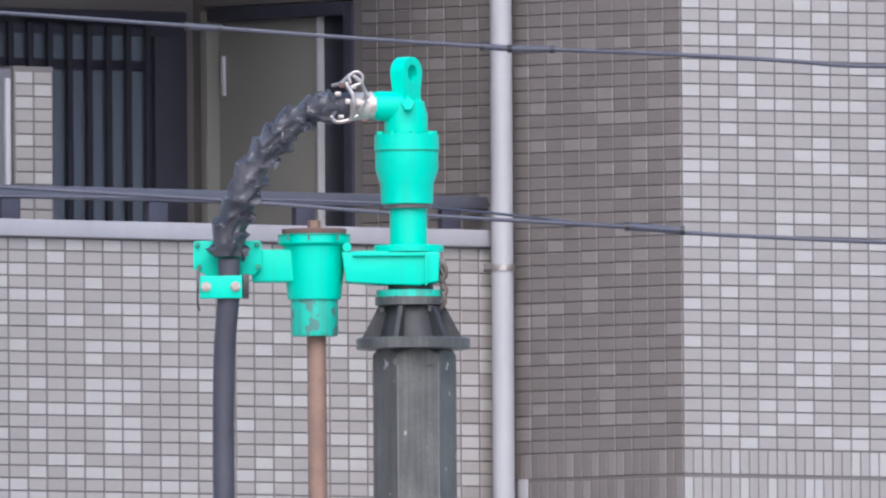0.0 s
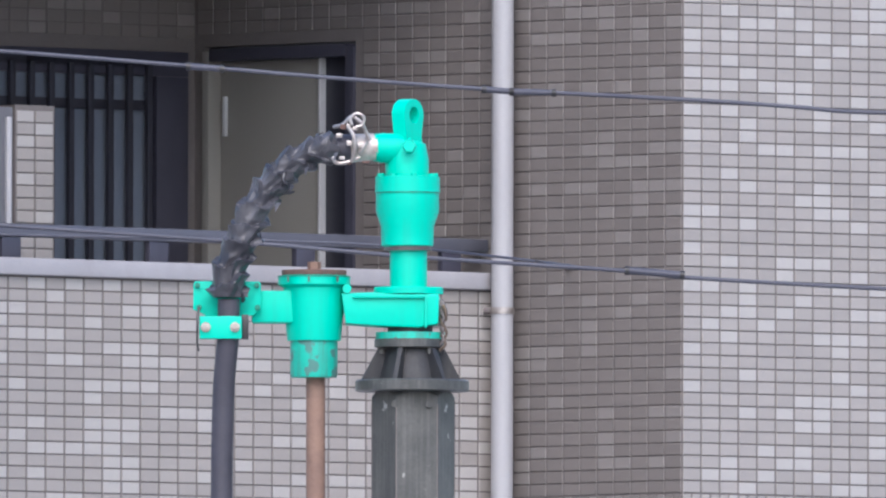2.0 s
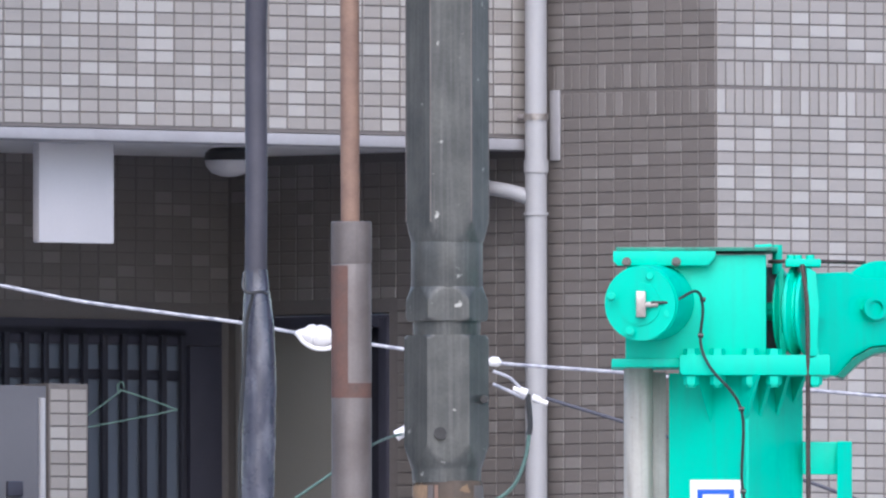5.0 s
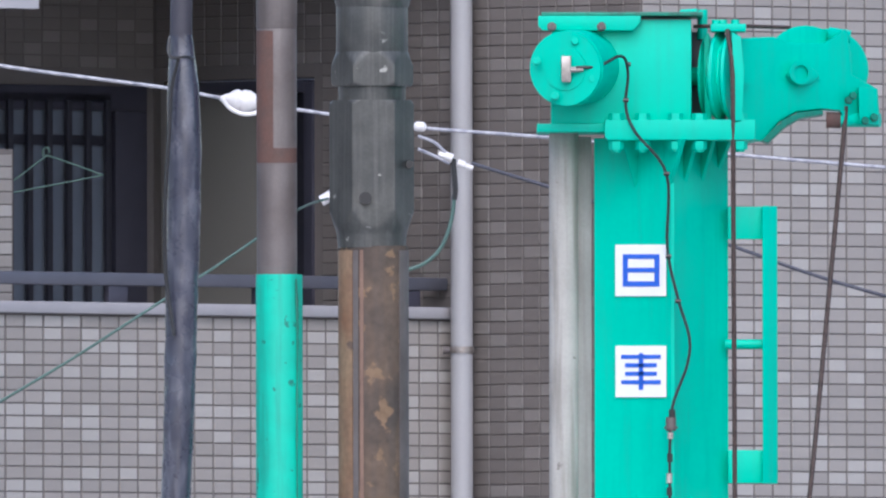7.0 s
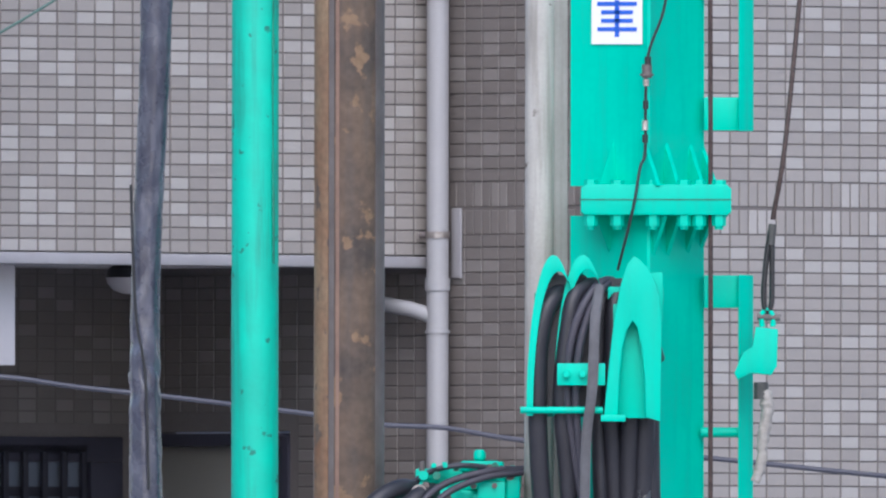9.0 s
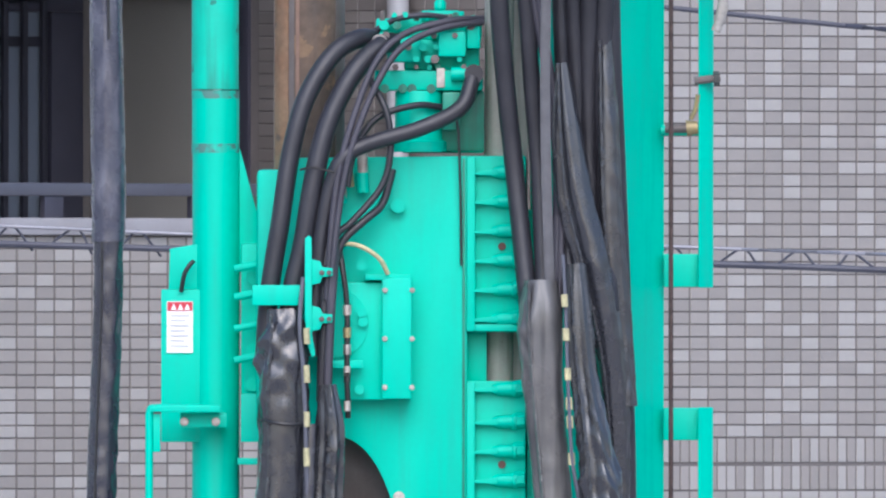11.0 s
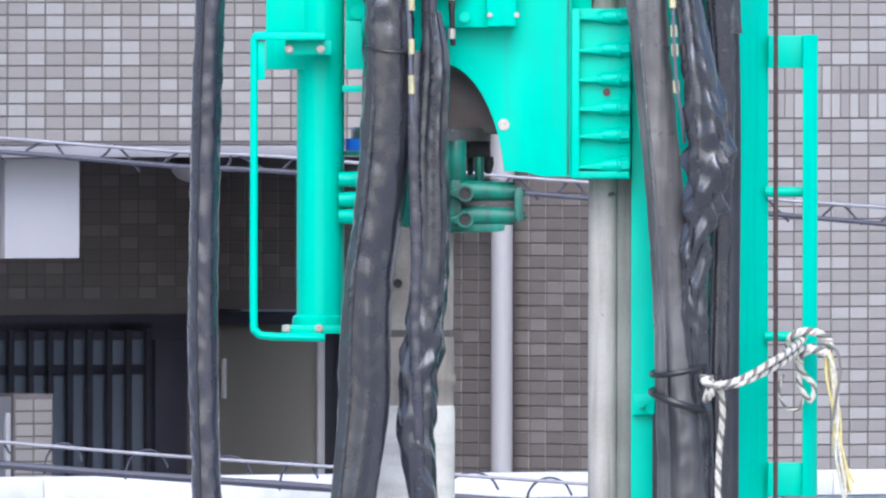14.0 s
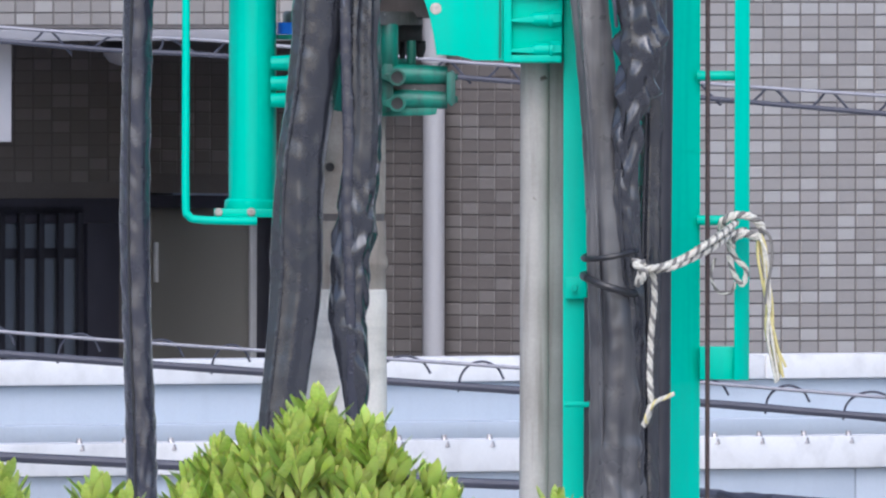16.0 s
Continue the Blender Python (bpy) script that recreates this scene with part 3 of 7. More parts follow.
for k, z in enumerate(SLABS):
    bm = bmesh.new()
    house_box(bm, -6.0, -0.004, PARAPET_N + 0.15, BACK_N - 0.004, z + 0.012, z + 0.17)
    solid("gallery_floor_%d" % (k + 1), bm, SOFFIT_BOUNCE, "grey gallery floor slab with painted soffit", kind="structure")
    # room floor and dark inside behind the windows
    bm = bmesh.new()
    house_box(bm, -6.0, -0.3, BACK_N + 0.9, BACK_N + 0.95, z + 0.2, z + 2.7)
    solid("room_screen_%d" % (k + 1), bm, DOOR_OLIVE, "dim inside wall behind the windows", kind="structure")

    # barred window
    head = heads[k]
    win = thing("window_%d" % (k + 1), house(WIN0, BACK_N, head - 1.25), "dark aluminium window behind a lattice of upright bars", "window", "gallery windows", "structure")
    for nm, a in (("window_frame", (WIN0, WIN1, head - 0.1, head)), ("window_frame", (WIN0, WIN1, head - 1.25, head - 1.17)),
                  ("window_frame", (WIN1 - 0.17, WIN1, head - 1.17, head - 0.1)), ("window_frame", (WIN0, WIN0 + 0.08, head - 1.17, head - 0.1))):
        part(nm, made(house_box, a[0], a[1], BACK_N - 0.03, BACK_N + 0.09, a[2], a[3], 0.004), FRAME_DARK, win)
    for i in range(3):
        a = WIN0 + 0.08 + i * 0.765
        part("pane", made(house_box, a + 0.02, a + 0.745, BACK_N - 0.012, BACK_N - 0.004, head - 1.17, head - 0.1), GLASS, win, "frosted bluish glass")
    for i in range(22):
        a = WIN0 + 0.1 + i * 0.105
        part("bar", made(house_box, a, a + 0.027, BACK_N - 0.05, BACK_N - 0.03, head - 1.2, head - 0.06, 0.003), BAR_DARK, win)
    for dz in (0.03, 0.2, 1.1):
        part("cross_bar", made(house_box, WIN0 + 0.06, WIN1 - 0.19, BACK_N - 0.03, BACK_N - 0.016, head - dz - 0.04, head - dz, 0.003), BAR_DARK, win)

    # entrance door in the flank
    z0 = z + 0.17
    door = thing("door_%d" % (k + 1), house(0, DOOR0, z0), "olive brown steel flat door beside a dark sidelight, shut", "door", "flat doors", "structure")
    part("leaf", made(house_box, 0.05, 0.09, 2.212, DOOR1 - 0.04, z0, z0 + 1.96, 0.003), DOOR_OLIVE, door)
    part("sidelight", made(house_box, 0.06, 0.075, DOOR0 + 0.05, 2.197, z0, z0 + 1.96, 0.002), BAR_DARK, door, "dark sidelight panel")
    part("mullion", made(house_box, 0.03, 0.1, 2.198, 2.211, z0, z0 + 1.96, 0.003), FRAME_PALE, door, "pale aluminium mullion")
    part("jamb", made(house_box, -0.015, 0.12, DOOR0, DOOR0 + 0.05, z0, z0 + 2.0, 0.003), FRAME_DARK, door)
    part("jamb", made(house_box, -0.015, 0.12, DOOR1 - 0.04, DOOR1, z0, z0 + 2.0, 0.003), DOOR_OLIVE, door)
    part("head", made(house_box, -0.015, 0.12, DOOR0 + 0.05, DOOR1 - 0.04, z0 + 1.96, z0 + 2.01, 0.003), FRAME_DARK, door)
    part("door_plate", made(house_box, 0.032, 0.05, 2.775, 2.79, z0 + 1.66, z0 + 1.82, 0.004), FRAME_PALE, door, "slim pale plate on the door frame")

    # parapet with coping and handrail
    crown = z + (1.205 if k == 2 else 1.166)
    bm = bmesh.new()
    house_box(bm, -5.9, -0.006, PARAPET_N, PARAPET_N + 0.15, z + 0.05, crown - 0.001)
    wall = solid("parapet_%d" % (k + 1), bm, GROUT, "gallery parapet clad in light grey glazed tiles", kind="structure")
    if k >= 1:
        tiled(wall, TILE_LIGHT, lambda a, zz: house(a, PARAPET_N, zz), TURN, -3.65, -0.01, z + (0.05 if k == 2 else 0.062), crown - 0.001, courses=False,
              single=(-3.2, -1.4, z + 0.5, z + 1.16))
    bm = bmesh.new()
    house_box(bm, -5.9, -0.006, PARAPET_N - 0.035, PARAPET_N + 0.185, crown, crown + (0.048 if k == 2 else 0.069), 0.012)
    solid("coping_%d" % (k + 1), bm, CONCRETE, "pale weathered parapet coping", kind="structure")
    bm = bmesh.new()
    house_box(bm, -5.9, -0.006, PARAPET_N - 0.03, PARAPET_N + 0.15, z - 0.0, z + 0.046, 0.01)
    solid("drip_edge_%d" % (k + 1), bm, CONCRETE, "pale drip edge under the parapet", kind="structure")
    rail = thing("handrail_%d" % (k + 1), house(-5.9, PARAPET_N + 0.08, crown + 0.048), "grey metal handrail on short posts over the parapet", "railing", "gallery handrails")
    part("top_rail", made(house_box, -5.9, -0.01, PARAPET_N + 0.09, PARAPET_N + 0.14, z + 1.322, z + 1.374, 0.01), RAIL, rail)
    for i in range(8):
        a = -0.2 - 0.78 * i
        part("post", made(house_box, a - 0.05, a + 0.05, PARAPET_N + 0.1, PARAPET_N + 0.13, crown + 0.04, z + 1.322, 0.004), FRAME_DARK, rail)

    # partition pier between two flats, white hung panel, soffit lamp
    bm = bmesh.new()
    house_box(bm, -2.082, -1.875, PARAPET_N + 0.6, PARAPET_N + 0.8, z + 0.17, z + 1.87)
    pier = solid("partition_%d" % (k + 1), bm, GROUT, "low tiled partition between two flats", kind="structure")
    tiled(pier, TILE_LIGHT, lambda a, zz: house(a, PARAPET_N + 0.6, zz), TURN, -2.08, -1.88, z + 0.9, z + 1.87, courses=False)
    board = part("board", made(house_box, -3.3, -2.085, PARAPET_N + 0.61, PARAPET_N + 0.63, z + 0.2, z + 1.86, 0.004), BOARD_GREY, pier, "plain grey partition board")
    part("latch", made(house_box, -2.3, -2.22, PARAPET_N + 0.595, PARAPET_N + 0.609, z + 1.42, z + 1.48, 0.004), FRAME_DARK, board)
    # lining added on the hidden side of the parapet to reflect light inwards
    bm = bmesh.new()
    house_box(bm, -5.9, -0.006, PARAPET_N + 0.151, PARAPET_N + 0.158, z + 0.172, z + 1.164)
    solid("parapet_lining_%d" % (k + 1), bm, SOFFIT_BOUNCE, "pale painted inner face of the parapet", kind="structure")
    bm = bmesh.new()
    p = house(-2.47, PARAPET_N + 0.2, z + 1.2)
    rod(bm, p, p + Vector((0, 0, 0.6)), 0.014, n=10)
    solid("drain_standpipe", bm, PVC, "slim pale standpipe beside the partition", "pipe", "standpipes")
    if k >= 1:
        bm = bmesh.new()
        house_box(bm, -2.483, -2.088, PARAPET_N + 0.2, PARAPET_N + 0.24, z - 0.4, z - 0.004, 0.006)
        # plain white panel without any notice on it
        solid("notice_board", bm, WHITE_PANEL, "square white panel hung under the gallery soffit", "panel", "hung panels")
        c = house(-0.99, PARAPET_N + 0.75, z + 0.012)
        lamp = thing("ceiling_lamp", c, "round soffit lamp with a dark base and a white bowl, unlit", "lamp", "soffit lamps")
        b1, b2 = bmesh.new(), bmesh.new()
        skin(b1, [ring(b1, c - Vector((0, 0, dz)), (0, 0, -1), r, 28) for r, dz in ((0.07, 0.0), (0.095, 0.02), (0.1, 0.05))])
        skin(b2, [ring(b2, c - Vector((0, 0, dz)), (0, 0, -1), r, 28) for r, dz in ((0.098, 0.051), (0.092, 0.075), (0.07, 0.1), (0.035, 0.114), (0.004, 0.117))])
        part("base", b1, BLACK, lamp)
        part("bowl", b2, WHITE_PANEL, lamp, "white glass bowl")

# downpipe in the corner, with its brackets, sockets and side branches
dp = house(-0.105, 0.955, 0.0)
pipe = thing("downpipe", dp, "pale grey plastic downpipe bracketed in the corner", "pipe")
part("tube", made(rod, dp, dp + Vector((0, 0, 13.9)), 0.044, n=24), PVC, pipe)
for z in SLABS[1:]:
    for dz in (0.12, 1.07):
        bm = bmesh.new()
        rod(bm, dp + Vector((0, 0, z + dz)), dp + Vector((0, 0, z + dz + 0.025)), 0.049, n=24)
        part("bracket", bm, STEEL, pipe, "steel pipe bracket")
        bm = bmesh.new()
        q = dp + Vector((-0.075, 0, z + dz + 0.012))
        rod(bm, q, dp + Vector((-0.02, 0, z + dz + 0.012)), 0.016, 0.01, n=10)
        part("bracket_arm", bm, STEEL_GREY, pipe)
    for dz in (-0.09, -0.26):
        bm = bmesh.new()
        rod(bm, dp + Vector((0, 0, z + dz)), dp + Vector((0, 0, z + dz + (0.05 if dz > -0.2 else 0.012))), 0.05, n=24)
        part("socket", bm, PVC, pipe)
    bm = bmesh.new()
    sweep(bm, [(dp + Vector((0, 0, z - 0.2)), 0.033), (dp + INTO * 0.08 - ALONG * 0.04 + Vector((0, 0, z - 0.17)), 0.03),
               (dp + INTO * 0.2 - ALONG * 0.05 + Vector((0, 0, z - 0.15)), 0.03), (dp + INTO * 0.5 - ALONG * 0.0 + Vector((0, 0, z - 0.12)), 0.03)], n=14)
    part("branch", bm, PVC, pipe)
    bm = bmesh.new()
    house_box(bm, -0.02, -0.008, 0.915, 0.97, z - 0.04, z + 0.24, 0.005)
    solid("slab_end_cover", bm, CONCRETE, "pale cover plate on the end of the gallery slab", "cover", "slab covers")

# hood over the side entrance of the street front
bm = bmesh.new()
outline = [(0.0, HOOD_Z), (-0.17, 2.405), (-0.17, 2.305), (0.0, 2.305)]
a = [bm.verts.new(house(HOOD_S, n - 0.012, z)) for n, z in outline]
b = [bm.verts.new(house(4.5, n - 0.012, z)) for n, z in outline]
fs = [bm.faces.new(a), bm.faces.new(b[::-1])] + [bm.faces.new((a[i], b[i], b[(i + 1) % 4], a[(i + 1) % 4])) for i in range(4)]
bmesh.ops.recalc_face_normals(bm, faces=fs)
bmesh.ops.bevel(bm, geom=bm.edges[:], offset=0.006, segments=2, affect="EDGES")
solid("entrance_hood", bm, WHITE_PANEL, "white sloping metal hood over a dark entrance", "canopy")
bm = bmesh.new()
house_box(bm, 1.664, 4.9, 0.07, 0.118, 0.02, 2.295)
solid("entrance_door", bm, FRAME_DARK, "dark entrance panel under the hood", "door")


# ---- low white-capped walls before the house ----
def low_wall(name, n, top, cap_h, label, bolts):
    w = thing(name, house(-10, n, 0), label, "wall", "low walls", "structure")
    for i in range(5):
        s = -11 + i * 3.9
        part("panel", made(house_box, s + 0.004, s + 3.896, n, n + 0.12, 0.0, top - cap_h - 0.002, 0.004), BLUE_WALL, w)
    for i in range(9):
        s = -11 + i * 2.03
        part("cap", made(house_box, s + 0.003, s + 2.027, n - 0.04, n + 0.24, top - cap_h, top, 0.012), CAP_WHITE, w, "white capping, dirt-streaked")
    if bolts:
        for i in range(60):
            s = -7.2 + i * 0.232
            p = house(s, n - 0.02, top)
            bm = bmesh.new()
            skin(bm, [ring(bm, p + Vector((0, 0, dz)), (0, 0, 1), r, 8) for r, dz in ((0.026, -0.03), (0.022, -0.01), (0.012, 0.002), (0.01, 0.018))])
            part("cap_bolt", bm, STEEL, w)
    return w


def at_house(u, v, n):
    """Where the line of sight through the sheet place meets the upright plane n of the house."""
    way = at(u, v, 0.0) - Vector(EYE)
    k = (INTO.dot(CORNER - Vector(EYE)) + n) / INTO.dot(way)
    return Vector(EYE) + way * k


high = low_wall("low_wall_rear", -4.0, at_house(700, 4028, -4.0).z, 0.095, "low wall of pale blue panels under a white cap", False)
ledge = thing("wall_ledge", house(-10, -4.1, 0), "pale blue ledge along the low wall", "wall", "", "structure")
zl = at_house(700, 4142, -4.12).z
part("ledge", made(house_box, -11, 7, -4.2, -4.0, zl - 0.07, zl, 0.01), BLUE_WALL, ledge)
low = low_wall("low_wall_front", -4.9, at_house(700, 4174, -4.9).z, 0.125, "low front wall under a white bolted cap", True)

for u, v, du, dv in ((1556, 4136, 3, 12), (1556, 4146, 18, 3), (1580, 4142, 3, 8), (1590, 4138, 20, 3), (1604, 4140, 3, 9), (1620, 4139, 16, 4)):
    p, q = at_house(u, v + dv, -4.0), at_house(u + du, v, -4.0)
    s0, s1 = ALONG.dot(p - CORNER), ALONG.dot(q - CORNER)
    part("paint_mark", made(house_box, s0, s1, -4.004, -3.998, p.z, q.z), FRAME_DARK, high, "dark daubed mark on the panel")

# ---- the drilling machine: mast ----
def arc_band(bm, u, r, v0, v1, a0, a1, dy, thick, n=20):
    """A curved strip about an upright axis at u, between two bearings in degrees (270 faces the eye)."""
    rows = []
    for i in range(n + 1):
        w = radians(a0 + (a1 - a0) * i / n)
        row = []
        for q, v in ((r, v0), (r, v1), (r - thick, v1), (r - thick, v0)):
            c = rig(u, v, dy)
            row.append(bm.verts.new((c.x + q * UNIT * math.cos(w), c.y + q * UNIT * math.sin(w), c.z)))
        rows.append(row)
    skin(bm, rows)


def circle_plate(bm, u, v, r, y0, y1, n=40, hole=0.0):
    """A disc facing the eye; hole: its bore, as a share of the radius."""
    c = rig(u, v, (y0 + y1) / 2)
    a, b = Vector((c.x, RIG + y0, c.z)), Vector((c.x, RIG + y1, c.z))
    if not hole:
        rod(bm, a, b, r * UNIT, n=n)
        return
    rings = [ring(bm, p, (0, 1, 0), q * r * UNIT, n) for p, q in ((a, hole), (a, 1.0), (b, 1.0), (b, hole))]
    skin(bm, rings + rings[:1], caps=False)


def bolt(bm, u, v, y, r=8.0, out=0.022):
    """A hexagon bolt head facing the eye, on a washer."""
    c = rig(u, v, y)
    rod(bm, c, c + Vector((0, -0.005, 0)), r * 1.25 * UNIT, n=16)
    rod(bm, c + Vector((0, -0.005, 0)), c + Vector((0, -out, 0)), r * UNIT, r * 0.92 * UNIT, n=6)


def stud(bm, u, v0, v1, y, r=13.0):
    """An upright hexagon nut, with a bolt end where it hangs down."""
    a, b = rig(u, v0, y), rig(u, v1, y)
    rod(bm, a, b, r * UNIT, r * 0.95 * UNIT, n=6)
    if v1 > v0:
        rod(bm, b, b + (b - a) * 0.3, r * 0.6 * UNIT, n=12)


mast = thing("drilling_rig_mast", rig(1240, V_HORIZON + 3.5 / UNIT), "teal green steel mast of a small drilling rig", "drilling rig")
COL_U, COL_HALF = 1242.0, 120.0
BOTTOM_V = V_HORIZON + 3.5 / UNIT


def column(bm, v0, v1, half=COL_HALF):
    """The square mast tube, standing on edge with rounded corners."""
    R, near = half * 1.014 * UNIT, -math.pi / 2 + radians(9.46)
    rings = []
    for v in (v0, v1):
        c = rig(COL_U, v)
        rg = []
        for q in range(4):
            for d in (-0.07, -0.025, 0.025, 0.07):
                a = near + q * math.pi / 2 + d
                rg.append(bm.verts.new(c + Vector((math.cos(a), math.sin(a), 0)) * R * (1 - abs(d) * 0.62 - (0.028 if abs(d) > 0.05 else 0))))
        rings.append(rg)
    skin(bm, rings)


def face_y(u):
    """Depth of the mast tube's two near faces at u."""
    return -0.039 - 0.195 * (u - 1122) / 140 if u < 1262 else -0.234 + 0.273 * (u - 1262) / 100


def on_face(bm, u0, u1, v0, v1, out0, out1):
    """A plate lying on the mast's near face."""
    ps = [bm.verts.new(rig(u, v, face_y(u) - o)) for o in (out0, out1) for u, v in ((u0, v0), (u1, v0), (u1, v1), (u0, v1))]
    fs = [bm.faces.new([ps[i] for i in f]) for f in ((0, 1, 2, 3), (4, 7, 6, 5), (0, 4, 5, 1), (1, 5, 6, 2), (2, 6, 7, 3), (3, 7, 4, 0))]
    bmesh.ops.recalc_face_normals(bm, faces=fs)


part("upper_tube", made(column, 1352, 2062), GREEN, mast)
part("lower_tube", made(column, 2114, BOTTOM_V - 12), GREEN, mast)
part("foot_plate", made(sheet_box, 1040, 1440, BOTTOM_V - 12, BOTTOM_V, -0.4, 0.4), GREEN, mast)
part("tube_seam", made(column, 3657, 3661, COL_HALF + 1.2), GREEN, mast)
# guide pipe at the mast's side
g0, g1 = rig(1070, 1338, -0.02), rig(1067, BOTTOM_V - 4, -0.02)
part("guide_pipe", made(rod, g0, g1, 26 * UNIT, n=28), PIPE_GUIDE, mast, "scuffed galvanised guide pipe")
part("guide_web", made(sheet_box, 1080, 1119, 1350, BOTTOM_V - 10, -0.03, 0.05), GUIDE_SHADE, mast, "guide side plate with shade put into its grey")
part("front_strip", made(sheet_box, 1118, 1160, 2900, BOTTOM_V - 14, -0.13, -0.1), GREEN, mast)


fl = part("joint_flange", made(prism, [(1142, 2066), (1152, 2060), (1400, 2060), (1408, 2068), (1408, 2108), (1402, 2114), (1148, 2114), (1142, 2108)], -0.3, 0.27, 0.004), GREEN, mast)
part("flange_gap", made(sheet_box, 1141, 1409, 2085.5, 2088, -0.302, 0.272, 0), GREEN_OIL_SHADE, fl)
for u in (1160, 1207, 1270, 1325, 1352, 1387):
    part("bolt", made(stud, u, 2112, 2132, -0.27), GREEN, fl)
    part("bolt", made(stud, u, 2062, 2050, -0.27), GREEN, fl)


def fin(bm, u, v_base, v_tip, half, dy, out):
    """A tapering stiffener plate that stands out from the tube."""
    side = -1 if u < 1262 else 1
    foot, edge, tip = rig(u - side * half, v_base, dy), rig(u + side * half, v_base, dy - out), rig(u - side * half * 0.6, v_tip, dy)
    low = edge.lerp(tip, 0.12)
    thick = Vector((0.006, 0.004, 0))
    ps = [p + k * thick for k in (-1, 1) for p in (foot, edge, low, tip)]
    v = [bm.verts.new(p) for p in ps]
    fs = [bm.faces.new([v[i] for i in f]) for f in ((0, 1, 2, 3), (7, 6, 5, 4), (0, 4, 5, 1), (1, 5, 6, 2), (2, 6, 7, 3), (3, 7, 4, 0))]
    bmesh.ops.recalc_face_normals(bm, faces=fs)


for u, tip in ((1197, 1964), (1262, 1966), (1297, 1960), (1340, 1964), (1363, 1972)):
    part("stiffener", made(fin, u, 2060, tip, 19, face_y(u) + 0.015, 0.09), GREEN, mast)
for u, tip in ((1190, 2190), (1275, 2205), (1300, 2208), (1335, 2200), (1360, 2190)):
    part("stiffener", made(fin, u, 2114, tip, 18, face_y(u) + 0.015, 0.09), GREEN, mast)

def skewed(bm, u0=1392, slope=1.1):
    x0 = rig(u0, 1240).x
    for v in bm.verts:
        v.co.y += (v.co.x - x0) * slope
    return bm


# side step frames with rungs
for v0, v1, rungs in ((1472, 1964, (1717,)), (2218, 3038, (2497, 2760)), (3249, 4066, (3527, 3783))):
    fr = part("step_frame", skewed(made(sheet_box, 1421, 1448, v0, v1, -0.03, 0.03, 0.006), 1434), GREEN, mast)
    part("arm", made(sheet_box, 1360, 1424, v0 + 1, v0 + 59, -0.02, 0.022, 0.005), GREEN, fr)
    part("arm", made(sheet_box, 1360, 1424, v1 - 60, v1 - 1, -0.02, 0.022, 0.005), GREEN, fr)
    for v in rungs:
        part("rung", made(rod, rig(1355, v), rig(1424, v), 9 * UNIT, n=14), GREEN, fr)

# ---- mast head ----
hd = part("head_housing", made(prism, [(1047, 1190), (1050, 1140), (1296, 1140), (1296, 1325), (1047, 1325)], -0.24, 0.2, 0.01), GREEN, mast)
# near-black plate set back at the housing's right side
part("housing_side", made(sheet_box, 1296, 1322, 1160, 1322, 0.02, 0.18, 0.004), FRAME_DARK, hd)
part("top_cover", made(prism, [(1025, 1131), (1207, 1131), (1207, 1140), (1194, 1157), (1033, 1157), (1025, 1148)], -0.285, -0.25, 0.004), GREEN, hd)
part("top_lid", made(sheet_box, 1030, 1316, 1127, 1134, -0.27, 0.2, 0.003), GREEN_OIL_SHADE, hd)
for u in (1049, 1137):
    part("bolt", made(bolt, u, 1150, -0.286, 6.5), STEEL_GREY, hd)
part("post", made(rod, rig(1316, 1120, 0.0), rig(1316, 1172, 0.0), 9 * UNIT, n=12), GREEN, hd)
part("post", made(rod, rig(1276, 1124, 0.05), rig(1306, 1122, 0.05), 4 * UNIT, n=10), GREEN, hd)
# hydraulic motor drum facing forward
ax0, ax1 = rig(1075, 1224, -0.4), rig(1112, 1220, -0.15)
dr = part("motor_drum", made(rod, ax0, ax1, 67 * UNIT, n=48), GREEN, mast)
part("drum_rim", made(rod, ax0 + (ax0 - ax1) * 0.06, ax0 - (ax0 - ax1) * 0.05, 65 * UNIT, n=48), GREEN, dr)
part("drum_back", made(rod, ax1 - Vector((0.0, 0.02, 0)), rig(1130, 1218, 0.0), 72 * UNIT, n=48), GREEN, dr)
part("cover_disc", made(rod, ax0 + (ax0 - ax1) * 0.06, ax0 + (ax0 - ax1) * 0.075, 38 * UNIT, n=36), GREEN, dr)
hubbm = bmesh.new()
sheet_box(hubbm, 1066, 1083, 1202, 1248, -0.445, -0.425, 0.004)
part("hub_plate", hubbm, STEEL, dr, "bare steel hub plate")
part("cable_gland", made(rod, rig(1082, 1226, -0.445), rig(1104, 1225, -0.44), 5 * UNIT, n=10), STEEL, dr)
for a in (70, 165, 250, 340):
    part("bolt", made(bolt, 1072 + 52 * math.cos(radians(a)), 1224 - 52 * math.sin(radians(a)), -0.42, 7), GREEN, dr)
# base flange of the head
bf = part("head_flange", made(prism, [(1142, 1318), (1408, 1318), (1408, 1352), (1402, 1354), (1148, 1354), (1142, 1348)], -0.3, 0.26, 0.004), GREEN, mast)
part("ear_plate", made(sheet_box, 1022, 1150, 1324, 1339, -0.25, 0.2, 0.004), GREEN, bf)
for u in (1163, 1210, 1268, 1310, 1382):
    part("bolt", made(stud, u, 1320, 1304, -0.27, 14), GREEN, bf)
    part("bolt", made(stud, u, 1353, 1368, -0.27, 14), GREEN, bf)
for u, tip in ((1193, 1452), (1266, 1452), (1290, 1450), (1320, 1448), (1350, 1420)):
    part("stiffener", made(fin, u, 1354, tip, 17, face_y(u) + 0.015, 0.11), GREEN, mast)


